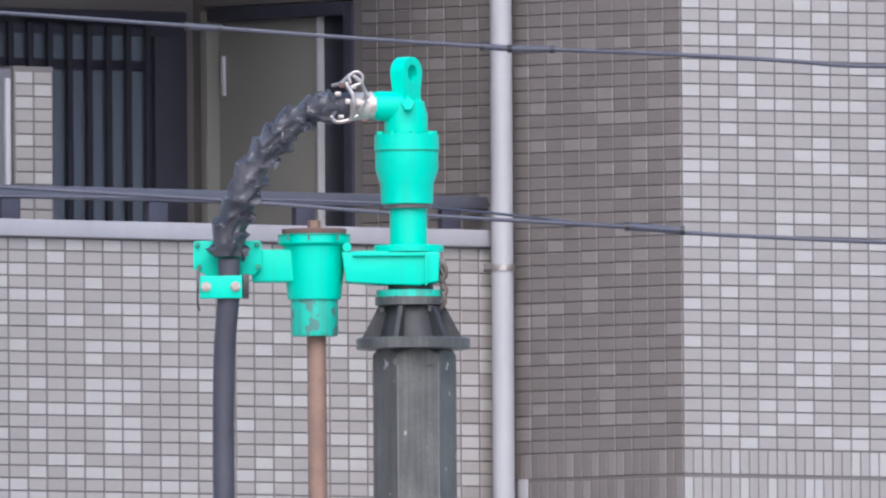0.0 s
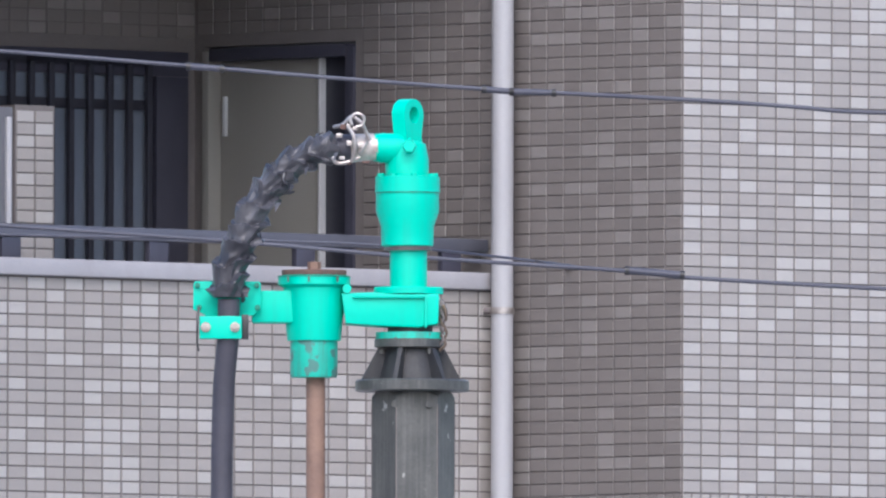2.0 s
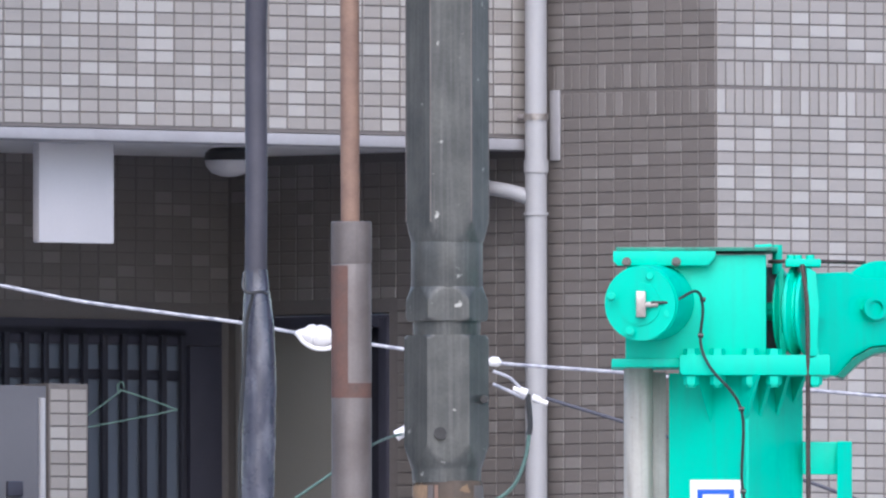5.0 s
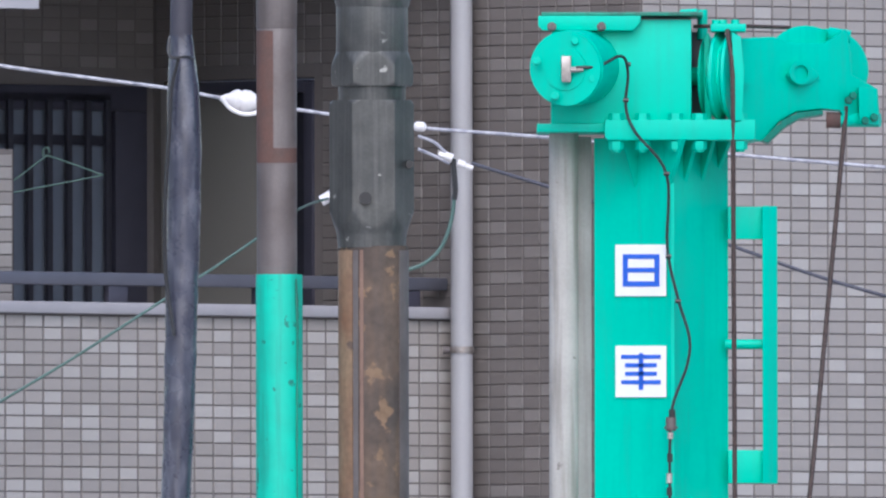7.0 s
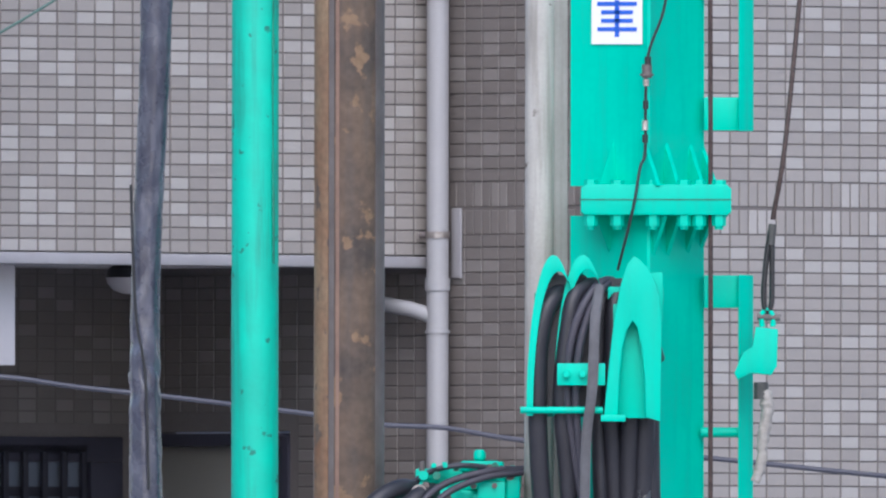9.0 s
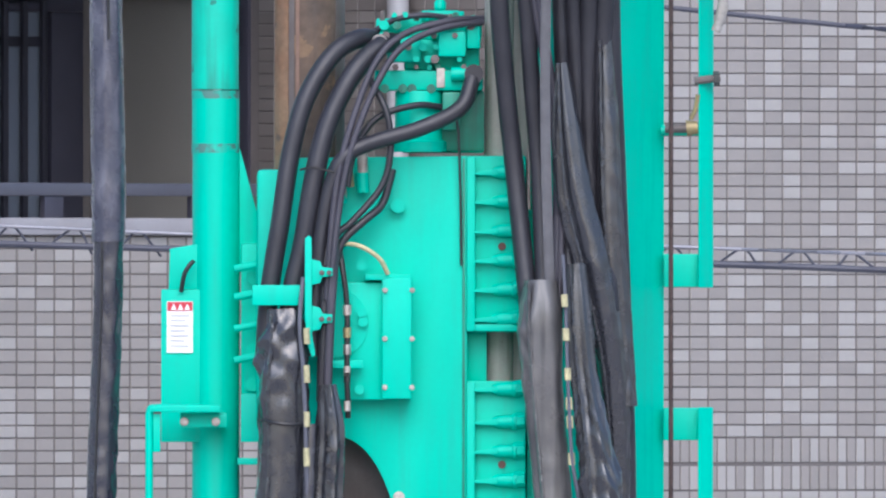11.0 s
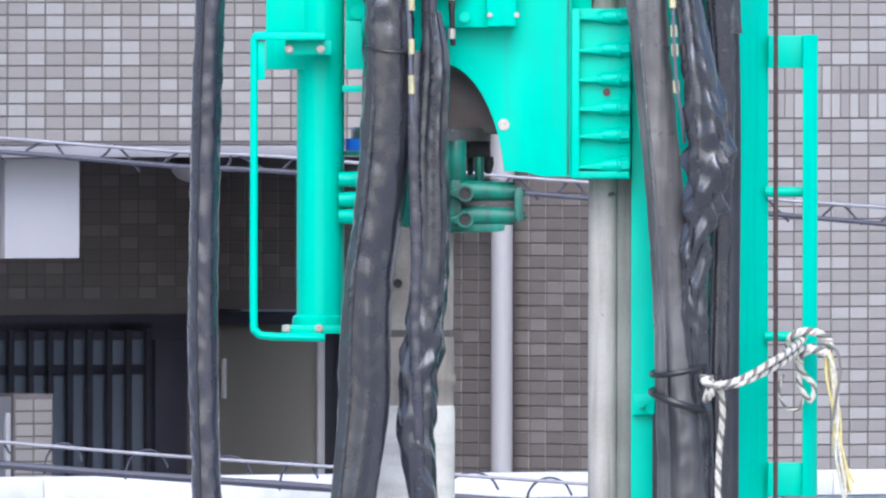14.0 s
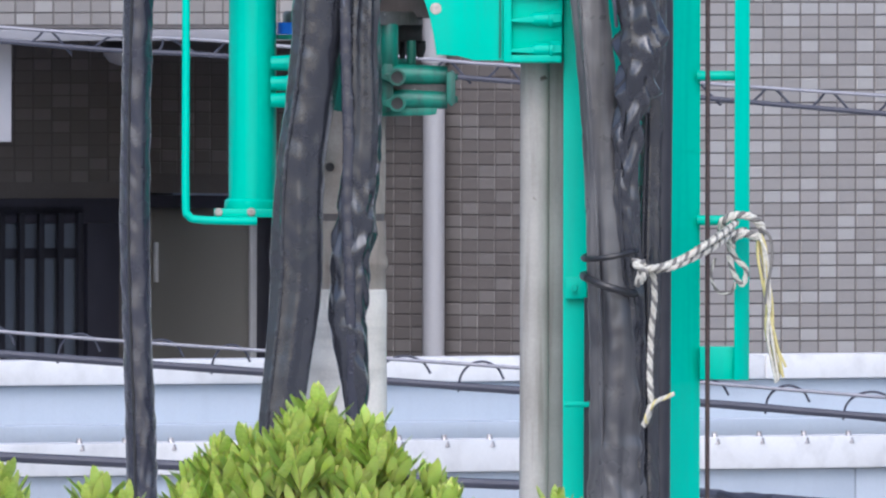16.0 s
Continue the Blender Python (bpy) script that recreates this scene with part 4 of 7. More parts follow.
def sheave(bm, c, ax, r, half):
    """A grooved rope wheel."""
    ax = Vector(ax).normalized()
    prof = [(-half, r * 0.35), (-half, r * 0.9), (-half * 0.9, r), (-half * 0.55, r), (-half * 0.12, r * 0.84), (half * 0.12, r * 0.84),
            (half * 0.55, r), (half * 0.9, r), (half, r * 0.9), (half, r * 0.35)]
    skin(bm, [ring(bm, c + ax * o, ax, q, 40) for o, q in prof])


shc = rig(1358, 1238, -0.16)
sa = part("head_sheave", made(sheave, shc, (0.97, -0.24, 0), 80 * UNIT, 0.03), GREEN, mast, "grooved rope sheave seen nearly edge-on")
part("sheave", made(sheave, rig(1334, 1240, -0.02), (0.97, -0.24, 0), 74 * UNIT, 0.022), GREEN, sa)
part("cheek", made(prism, [(1368, 1160), (1384, 1168), (1390, 1230), (1386, 1320), (1372, 1322)], -0.3, -0.27, 0.003), GREEN, sa)
part("cheek", made(prism, [(1318, 1170), (1328, 1160), (1332, 1320), (1320, 1322)], -0.14, -0.1, 0.003), GREEN, sa)
part("guard_bar", made(sheet_box, 1330, 1393, 1146, 1160, -0.26, -0.08, 0.006), GREEN, sa)
for u in (1340, 1352, 1374):
    part("nut", made(stud, u, 1147, 1138, -0.2, 8), GREEN, sa)
part("axle", made(rod, rig(1300, 1238, -0.03), rig(1392, 1236, -0.22), 16 * UNIT, n=16), GREEN, sa)
# the out-reaching arm with its large sheave, turned away to the side
arm_line = [(1382, 1172), (1440, 1168), (1470, 1178), (1530, 1178), (1572, 1150), (1580, 1196), (1582, 1232), (1628, 1256), (1631, 1298), (1624, 1318),
            (1570, 1320), (1560, 1296), (1528, 1294), (1482, 1300), (1452, 1318), (1438, 1334), (1424, 1353), (1382, 1352)]
am = part("head_arm", skewed(made(prism, arm_line, -0.16, 0.06, 0.008)), GREEN, mast)
# lip in dark green, so the arm's underside carries its shade as colour
part("arm_lip", skewed(made(prism, [(1420, 1353), (1440, 1332), (1458, 1316), (1484, 1302), (1530, 1296), (1530, 1304), (1488, 1312), (1462, 1328), (1432, 1357)], -0.19, 0.09, 0.003)), GREEN_OIL_SHADE, am)
part("arm_sheave", skewed(made(sheave, rig(1502, 1222, -0.05), (0.05, 1, 0), 76 * UNIT, 0.05)), GREEN, am)
part("arm_sheave", skewed(made(sheave, rig(1540, 1222, 0.02), (0.05, 1, 0), 72 * UNIT, 0.03)), GREEN, am)
part("boss_plate", skewed(made(prism, [(1464, 1233), (1478, 1214), (1500, 1212), (1518, 1226), (1524, 1236), (1508, 1250), (1490, 1254), (1472, 1246)], -0.18, -0.155, 0.004)), GREEN, am)
part("boss", skewed(made(circle_plate, 1491, 1229, 21, -0.21, -0.16, 28, 0.62)), GREEN, am)
part("boss_pin", skewed(made(circle_plate, 1491, 1229, 13, -0.195, -0.16, 20)), GREEN, am)
part("end_plate", skewed(made(prism, [(1594, 1252), (1628, 1254), (1630, 1318), (1596, 1318)], -0.2, -0.17, 0.003)), GREEN, am)
part("roller", skewed(made(rod, rig(1536, 1312, -0.13), rig(1562, 1312, -0.13), 14 * UNIT, n=18)), RUST_RED, am, "rusty rope roller")
part("roller_sleeve", skewed(made(rod, rig(1562, 1311, -0.13), rig(1632, 1310, -0.17), 13 * UNIT, n=18)), GREEN, am)
part("top_roller", skewed(made(rod, rig(1540, 1158, -0.12), rig(1580, 1163, -0.12), 11 * UNIT, n=14)), GREEN, am)
for u, v in ((1576, 1276), (1584, 1268), (1606, 1312), (1622, 1306)):
    part("bolt", skewed(made(bolt, u, v, -0.2, 6)), GREEN_OIL_SHADE, am)

for ob in (hd, dr, bf, sa, am):
    ob.location.z -= 4 * UNIT

# name plates
def name_plate(v0, bars, label):
    pl = part("name_plate", made(on_face, 1161, 1251, v0, v0 + 91, 0.0, 0.006), SIGN_WHITE, mast, label)
    for u0, u1, w0, w1 in bars:
        part("mark", made(on_face, 1161 + u0, 1161 + u1, v0 + w0, v0 + w1, 0.006, 0.009), SIGN_BLUE, pl)


name_plate(1540, ((13, 22, 17, 74), (69, 78, 17, 74), (22, 69, 17, 25), (22, 69, 41, 49), (22, 69, 65, 74)), "white square plate with a blue box-shaped mark")
name_plate(1719, ((41, 49, 13, 78), (10, 80, 16, 23), (17, 73, 31, 38), (17, 73, 46, 53), (10, 80, 61, 68)), "white square plate with a blue barred mark")

# sensor lead down the mast
lead = [(1092, 1226, -0.45), (1132, 1224, -0.43), (1172, 1206, -0.36), (1184, 1236, -0.31), (1180, 1296, -0.31), (1197, 1341, -0.32), (1252, 1416, -0.3), (1253, 1546, -0.275),
        (1272, 1636, -0.275), (1292, 1706, -0.275), (1287, 1756, -0.275), (1262, 1826, -0.275), (1257, 1900, -0.275), (1256, 2000, -0.275), (1247, 2030, -0.3), (1235, 2100, -0.33),
        (1208, 2210, -0.28)]
cab = thing("sensor_cable", rig(1208, 2210, -0.28), "thin black sensor cable tied down the mast, with inline plugs", "cable")
part("lead", made(sweep, line_on(lead, 2.6), 8, 6), BLACK, cab)
for u, v0, v1, r, m in ((1261, 1832, 1846, 6, BLACK), (1259, 1846, 1870, 9, STEEL_GREY), (1258, 1872, 1884, 5, FITTING), (1257, 1910, 1925, 5, BLACK), (1256, 1945, 1962, 5, FITTING),
                        (1256, 1970, 1984, 5, BLACK), (1259, 1862, 1866, 12, STEEL_GREY)):
    part("plug", made(rod, rig(u, v0, -0.278), rig(u, v1, -0.278), r * UNIT, n=12), m, cab)
for u, v in ((1180, 1284), (1252, 1414), (1255, 1560), (1272, 1640), (1184, 1220)):
    part("tie", made(rod, rig(u - 5, v, -0.31), rig(u + 5, v + 1, -0.31), 4 * UNIT, n=8), BLACK, cab)

# ---- hose guide on the mast ----
guide = part("hose_guide", made(sheet_box, 1190, 1290, 2240, 2270, -0.42, -0.2, 0.006), GREEN, mast, "green hose guide of three arched plates")


def crescent(bm, u_foot, u_top, v_top, v_foot, y0, y1, thick):
    """A curved rim plate seen nearly edge-on."""
    outer, inner = [], []
    wide = u_top - u_foot
    for i in range(17):
        ang = i / 16 * math.pi / 2 * 1.32
        outer.append((u_foot + wide * (1 - math.cos(ang)), v_foot + (v_top - v_foot) * math.sin(ang)))
        inner.append((u_foot + thick * 0.45 + (wide - thick * 0.1) * (1 - math.cos(ang)), v_foot + (v_top + thick * 1.1 - v_foot) * math.sin(ang)))
    prism(bm, outer + inner[::-1], y0, y1, 0.003)


part("rim", made(crescent, 1046, 1094, 2183, 2468, -0.5, -0.46, 27), GREEN, guide)
part("rim", made(crescent, 1094, 1146, 2183, 2468, -0.46, -0.42, 24), GREEN, guide)
def drum_face(bm, u0, u1, top, v_top, v_foot, y0, y1):
    """The dark hose drum seen between two rim plates."""
    arc = [i / 16 * math.pi / 2 * 1.15 for i in range(17)]
    left = [(u0 + top * (1 - math.cos(a)), v_foot + (v_top - v_foot) * math.sin(a)) for a in arc]
    right = [(u1 + top * (1 - math.cos(a)), v_foot + (v_top - v_foot) * math.sin(a)) for a in arc]
    prism(bm, left + right[::-1], y0, y1)


part("drum", made(drum_face, 1056, 1098, 40, 2212, 2462, -0.425, -0.4), RUBBER, guide, "black rubber-faced hose drum")
part("drum", made(drum_face, 1106, 1190, 40, 2218, 2462, -0.395, -0.37), RUBBER, guide, "black rubber-faced hose drum")
arch = [(1183, 2478), (1190, 2400), (1200, 2310), (1212, 2240), (1224, 2200), (1236, 2186), (1248, 2192), (1262, 2208), (1274, 2230), (1282, 2258), (1286, 2300), (1284, 2478),
        (1258, 2470), (1256, 2400), (1250, 2345), (1242, 2310), (1234, 2300), (1224, 2316), (1216, 2350), (1211, 2400), (1208, 2468)]
part("front_arch", made(prism, arch, -0.53, -0.5, 0.004), GREEN, guide)
part("arch_back", made(sheet_box, 1200, 1280, 2270, 2472, -0.47, -0.455, 0.004), GREEN, guide)
part("arch_cheek", made(sheet_box, 1246, 1288, 2214, 2300, -0.49, -0.3, 0.006), GREEN, guide)
part("arch_foot", made(sheet_box, 1178, 1222, 2466, 2478, -0.55, -0.48, 0.003), GREEN, guide)
part("cross_rod", made(rod, rig(1036, 2458, -0.5), rig(1182, 2458, -0.5), 6 * UNIT, n=12), GREEN, guide)
cp = part("clamp_plate", made(sheet_box, 1101, 1186, 2375, 2414, -0.53, -0.5, 0.003), GREEN, guide)
for u in (1117, 1146):
    part("bolt", made(bolt, u, 2394, -0.53, 7), GREEN, cp)


# hoses that hang from the guide
HOSES = [
    ((1162, 2310, -0.24), (1142, 2244, -0.32), (1092, 2262, -0.44), (1070, 2330, -0.46), (1066, 2440, -0.45), (1070, 2560, -0.42), (1082, 2700, -0.38), (1098, 2850, -0.36), (1124, 3100, -0.42), 17),
    ((1206, 2310, -0.24), (1186, 2244, -0.32), (1135, 2250, -0.44), (1118, 2330, -0.46), (1108, 2440, -0.45), (1118, 2560, -0.42), (1128, 2700, -0.38), (1140, 2850, -0.37), (1150, 3100, -0.42), 15),
    ((1224, 2300, -0.24), (1204, 2234, -0.32), (1170, 2240, -0.44), (1132, 2310, -0.48), (1118, 2420, -0.47), (1136, 2560, -0.43), (1160, 2700, -0.4), (1172, 2850, -0.38), (1166, 3100, -0.42), 8),
    ((1230, 2302, -0.24), (1210, 2236, -0.32), (1176, 2248, -0.44), (1144, 2330, -0.49), (1134, 2430, -0.48), (1144, 2560, -0.44), (1166, 2700, -0.41), (1180, 2850, -0.39), (1174, 3100, -0.42), 7),
    ((1249, 2310, -0.24), (1229, 2244, -0.32), (1205, 2260, -0.4), (1200, 2340, -0.42), (1196, 2450, -0.4), (1200, 2560, -0.36), (1206, 2700, -0.33), (1212, 2850, -0.32), (1206, 3080, -0.42), 15),
    ((1200, 2300, -0.26), (1190, 2250, -0.32), (1180, 2270, -0.38), (1176, 2340, -0.38), (1174, 2440, -0.38), (1176, 2560, -0.36), (1182, 2700, -0.34), (1190, 2850, -0.34), (1196, 3080, -0.42), 13),
    ((1274, 2370, -0.24), (1254, 2304, -0.32), (1236, 2330, -0.4), (1232, 2380, -0.4), (1230, 2460, -0.39), (1228, 2560, -0.36), (1226, 2700, -0.33), (1228, 2850, -0.33), (1238, 3080, -0.42), 18),
    ((1248, 2350, -0.3), (1254, 2345, -0.34), (1260, 2370, -0.38), (1258, 2400, -0.38), (1258, 2470, -0.38), (1254, 2560, -0.36), (1250, 2700, -0.33), (1256, 2850, -0.33), (1264, 3080, -0.42), 17),
]
for *pts, r in HOSES:
    h = solid("hydraulic_hose", made(sweep, line_on(pts, r), 12, 7), HOSE_GREY if r < 12 else RUBBER, "black rubber hydraulic hose hanging from the hose guide", "hose", "mast hoses")
solid("webbing_strap", made(sweep, line_on([(1176, 2240, -0.46), (1168, 2300, -0.54), (1163, 2420, -0.545), (1152, 2520, -0.5), (1150, 2700, -0.47), (1154, 2900, -0.46), (1160, 3070, -0.45)], 9), 8, 7, 0.05, 30, 0.35),
      TAPE, "grey webbing strap bound round the hoses", "strap")
# dark green sheet put in as the shade inside the hose guide
part("arch_shade", made(sheet_box, 1060, 1190, 2250, 2470, -0.3, -0.28, 0.004), GREEN_OIL_SHADE, guide)

# vinyl sleeves round the hose bundle lower down
def sleeve(pts, rad, mat, label, group, seed, folds, buckle, seam_side=-0.55):
    """A vinyl sleeve laced up along one side over hoses."""
    ob = thing("hose_sleeve", rig(*pts[-1]), label, "hose sleeve", group)
    part("sheet", made(draped, line_on(pts, lambda t: rad(t) * (1 - 0.3 * math.exp(-t / 0.02))), seed, folds, buckle), mat, ob)
    n = len(pts) - 1
    edge = [(u + seam_side * rad(i / n), v, dy - 0.72 * rad(i / n) * UNIT) for i, (u, v, dy) in enumerate(pts)]
    part("seam", made(sweep, line_on(edge, 3.2), 8, 22, 0.4, 55.0, 1.0, seed), mat, ob)
    return ob


BUNDLE = [
    ("broad dusty black vinyl sleeve with long folds round the mast hoses", VINYL_DUSTY, 34, [(1143, 3026, -0.44), (1143, 3100, -0.45), (1150, 3200, -0.45), (1160, 3320, -0.45), (1168, 3420, -0.45), (1180, 3560, -0.45), (1188, 3680, -0.45), (1196, 3800, -0.45),
                                                                                 (1200, 3880, -0.45), (1208, 4000, -0.45), (1216, 4300, -0.42)], lambda t: 36 + 4 * math.cos(t * 5) + 12 * max(0, t - 0.78) / 0.22),
    ("crumpled black vinyl sleeve with torn folds round the mast hoses", VINYL, 20, [(1206, 2996, -0.48), (1212, 3100, -0.49), (1222, 3200, -0.5), (1240, 3320, -0.52), (1254, 3440, -0.52), (1252, 3520, -0.52), (1238, 3600, -0.5), (1230, 3700, -0.48),
                                                                                    (1236, 3850, -0.46), (1242, 4000, -0.45), (1240, 4300, -0.42)], lambda t: 22 + 14 * math.exp(-((t - 0.42) / 0.14) ** 2)),
    ("slack black vinyl sleeve beside the mast", VINYL, 20, [(1180, 2640, -0.42), (1190, 2760, -0.42), (1205, 2880, -0.42), (1236, 3010, -0.42), (1270, 3200, -0.4), (1280, 3400, -0.38), (1276, 3600, -0.36), (1270, 3850, -0.36), (1268, 4300, -0.36)],
     lambda t: 13 + 9 * min(t * 6, 1) + 10 * math.exp(-((t - 0.3) / 0.2) ** 2)),
    ("black vinyl sleeve beside the mast", VINYL, 18, [(1256, 2600, -0.36), (1260, 2750, -0.37), (1266, 2900, -0.38), (1276, 3050, -0.38), (1286, 3250, -0.38)], lambda t: 17 + 9 * t),
]
for i, (lab, mt, _, pts, rad) in enumerate(BUNDLE):
    sleeve(pts, rad, mt, lab, "mast hose sleeves", 3.1 * i, (0.2, 0.26, 0.2, 0.18)[i],
           (lambda t: 0.02 + 0.12 * math.exp(-((t - 0.08) / 0.05) ** 2) + 0.2 * max(0.0, t - 0.6), lambda t: 0.05 + 0.5 * math.exp(-((t - 0.42) / 0.15) ** 2), lambda t: 0.05, lambda t: 0.04)[i])
solid("rubber_hose", made(sweep, line_on([(1262, 2420, -0.34), (1264, 2600, -0.32), (1272, 2800, -0.3), (1276, 2900, -0.32), (1284, 3100, -0.33), (1292, 3400, -0.33), (1290, 3800, -0.33), (1288, 4300, -0.33)], 20), 16, 8), RUBBER,
      "thick smooth black rubber hose beside the mast tube", "hose")
solid("marked_hose", made(sweep, line_on([(1182, 2980, -0.52), (1186, 3060, -0.54), (1189, 3150, -0.56), (1193, 3250, -0.57), (1198, 3340, -0.57), (1208, 3400, -0.55), (1212, 3440, -0.5)], 3.2), 8, 6),
      RAIL, "thin grey cable taped between the vinyl sleeves", "cable")
for v in (3050, 3110, 3180, 3232, 3265, 3330):
    solid("tape_band", made(rod, rig(1190 + (v - 3180) * 0.045, v, -0.562), rig(1191 + (v - 3180) * 0.045, v + 22, -0.562), 6 * UNIT, n=10), TAPE_YELLOWED, "yellowed tape band round a thin cable", "tape", "tape bands")


def loop_band(bm, u, v, ru, ry, tilt, r, dy):
    """A strap looped round the bundle."""
    pts = []
    for i in range(17):
        a = 2 * math.pi * i / 16
        pts.append((rig(u + ru * math.cos(a), v + tilt * math.cos(a) - 6 * math.sin(a), dy + ry * math.sin(a)), r * UNIT))
    sweep(bm, pts, 8, 3)


solid("cable_tie", made(loop_band, 1202, 3842, 48, 0.13, -8, 5, -0.45), BLACK, "black ribbed cable tie round the sleeves", "cable tie", "cable ties")
solid("cable_tie", made(loop_band, 1200, 3896, 46, 0.13, 15, 7, -0.45), BLACK, "wide black cable tie slipped askew round the sleeves", "cable tie", "cable ties")
clipb = part("clip_plate", made(sheet_box, 1122, 1160, 3884, 3922, -0.16, -0.13, 0.003), GREEN, mast)
part("bolt", made(bolt, 1138, 3904, -0.16, 6), GREEN, clipb)
part("clip_pin", made(rod, rig(1122, 4109, -0.3), rig(1300, 4111, -0.3), 5 * UNIT, n=10), GREEN, mast)
part("side_tube", made(rod, rig(1165, 3920, -0.28), rig(1162, BOTTOM_V - 12, -0.28), 9 * UNIT, n=12), RUBBER, mast, "dark side tube")

# ---- ropes of the mast ----
solid("hoist_rope", made(sweep, line_on([(1360, 1160, -0.26), (1369, 1240, -0.3), (1370, 1500, -0.28), (1372, 2000, -0.26), (1373, 3000, -0.25), (1374, 4000, -0.25), (1374, 4700, -0.25)], 4.2), 10, 4),
      WIRE_ROPE, "taut brown greased wire rope down the mast", "wire rope", "wire ropes")
solid("hook_rope", made(sweep, line_on([(1566, 1300, 0.22), (1567, 1330, 0.22), (1536, 1660, 0.08), (1504, 1986, -0.15), (1482, 2120, -0.15)], 4.4), 10, 5), WIRE_ROPE,
      "slanting brown wire rope down to the hook", "wire rope", "wire ropes")
solid("head_rope", made(sweep, line_on([(1300, 1154, -0.1), (1370, 1153, -0.1), (1470, 1156, 0.1)], 3.5), 8, 4), WIRE_ROPE, "brown wire rope over the head sheaves", "wire rope", "wire ropes")
hook = thing("hook_assembly", rig(1466, 2590, -0.15), "rope eye, green shackle and weight over a pale taped hook", "hook")
part("rope_eye", made(sweep, line_on([(1480, 2134), (1472, 2180), (1466, 2250), (1470, 2282), (1480, 2270), (1481, 2210), (1481, 2140)], 5, -0.15), 10, 6), BLACK, hook)
part("ferrule", made(rod, rig(1482, 2128, -0.15), rig(1479, 2165, -0.15), 7 * UNIT, n=12), STEEL_DARK, hook)
shk = part("shackle", made(sweep, line_on([(1464, 2310), (1463, 2290), (1472, 2280), (1482, 2290), (1483, 2310)], 5, -0.15), 10, 6), GREEN, hook)
part("pin", made(rod, rig(1455, 2292, -0.15), rig(1496, 2294, -0.15), 6 * UNIT, n=10), STEEL_GREY, shk)
part("weight", made(prism, [(1452, 2310), (1492, 2314), (1490, 2380), (1480, 2396), (1444, 2392), (1420, 2404), (1414, 2392), (1430, 2356), (1446, 2345)], -0.19, -0.11, 0.006), GREEN, hook)
part("swivel", made(rod, rig(1462, 2408, -0.15), rig(1462, 2438, -0.15), 13 * UNIT, n=14), STEEL_DARK, hook)
part("taped_hook", made(sweep, line_on([(1462, 2424), (1472, 2436), (1472, 2466), (1466, 2500), (1464, 2540), (1456, 2572), (1450, 2584)], lambda t: 12.5 - 4 * t, -0.15), 14, 9, 0.25, 60), TAPE_PALE, hook, "pale tape-wrapped hook")
bt = thing("side_bolt", rig(1452, 2668, -0.05), "dark bolt through the step frame", "bolt")
part("shank", made(rod, rig(1414, 2672, -0.05), rig(1460, 2666, -0.05), 7 * UNIT, n=10), STEEL_GREY, bt)
part("nut", made(rod, rig(1448, 2668, -0.05), rig(1458, 2667, -0.05), 13 * UNIT, n=6), STEEL_DARK, bt)
vl = thing("drain_tap", rig(1370, 2756, -0.06), "small brass tap at the mast's side", "tap")
part("pipe", made(rod, rig(1362, 2756, -0.06), rig(1404, 2756, -0.06), 8 * UNIT, n=12), STEEL_GREY, vl)
part("body", made(rod, rig(1400, 2756, -0.06), rig(1420, 2754, -0.06), 15 * UNIT, 11 * UNIT, n=12), BRASS, vl, "brass body")
part("lever", made(sweep, line_on([(1408, 2740), (1416, 2722), (1420, 2696)], 4, -0.06), 8, 5), BRASS, vl)

# ---- tied fibre rope ----


def laid_rope(name, pts, r, label, group="fibre ropes", mats=(ROPE, ROPE, ROPE_DARK), turns=0.02):
    """Three strands twisted about a line; pts are sheet points."""
    r *= 0.76
    line = spline([(*rig(*p), 0) for p in pts], 16)
    P = [Vector(q[:3]) for q in line]
    rp = thing(name, P[-1], label, "rope", group)
    length = 0.0
    tracks = [[], [], []]
    for i, p in enumerate(P):
        if i:
            length += (p - P[i - 1]).length
        axd = (P[min(i + 1, len(P) - 1)] - P[max(i - 1, 0)]).normalized()
        s1 = axd.cross(Vector((0, 1, 0))).normalized()
        s2 = s1.cross(axd)
        for k in range(3):
            a = length / turns * 2 * math.pi / 3 + k * 2 * math.pi / 3
            tracks[k].append((p + (math.cos(a) * s1 + math.sin(a) * s2) * r * UNIT * 0.55, r * UNIT * 0.58))
    for k in range(3):
        part("strand", made(sweep, tracks[k], 7, 2), mats[k], rp)
    return rp


laid_rope("tied_rope", [(1245, 3862, -0.5), (1262, 3868, -0.56), (1290, 3866, -0.56), (1330, 3850, -0.5), (1370, 3826, -0.42), (1400, 3806, -0.3), (1424, 3786, -0.12)], 8, "black-flecked white fibre rope tied from the sleeves to the step frame")
laid_rope("tied_rope", [(1270, 3874, -0.52), (1306, 3868, -0.54), (1345, 3852, -0.46), (1385, 3830, -0.36), (1414, 3808, -0.2), (1440, 3800, -0.1)], 7, "black-flecked white fibre rope tied from the sleeves to the step frame")
laid_rope("rope_coil", [(1398, 3806, -0.12), (1402, 3784, -0.16), (1424, 3774, -0.14), (1452, 3778, -0.12), (1470, 3796, -0.1), (1464, 3812, -0.1), (1440, 3806, -0.12), (1418, 3816, -0.14), (1416, 3838, -0.12)], 9,
          "hitch of flecked rope round the step frame", "rope coils")
laid_rope("rope_coil", [(1410, 3820, -0.14), (1424, 3850, -0.12), (1442, 3870, -0.12), (1436, 3896, -0.12), (1420, 3876, -0.12), (1412, 3846, -0.12)], 6, "loose loop of flecked rope", "rope coils")
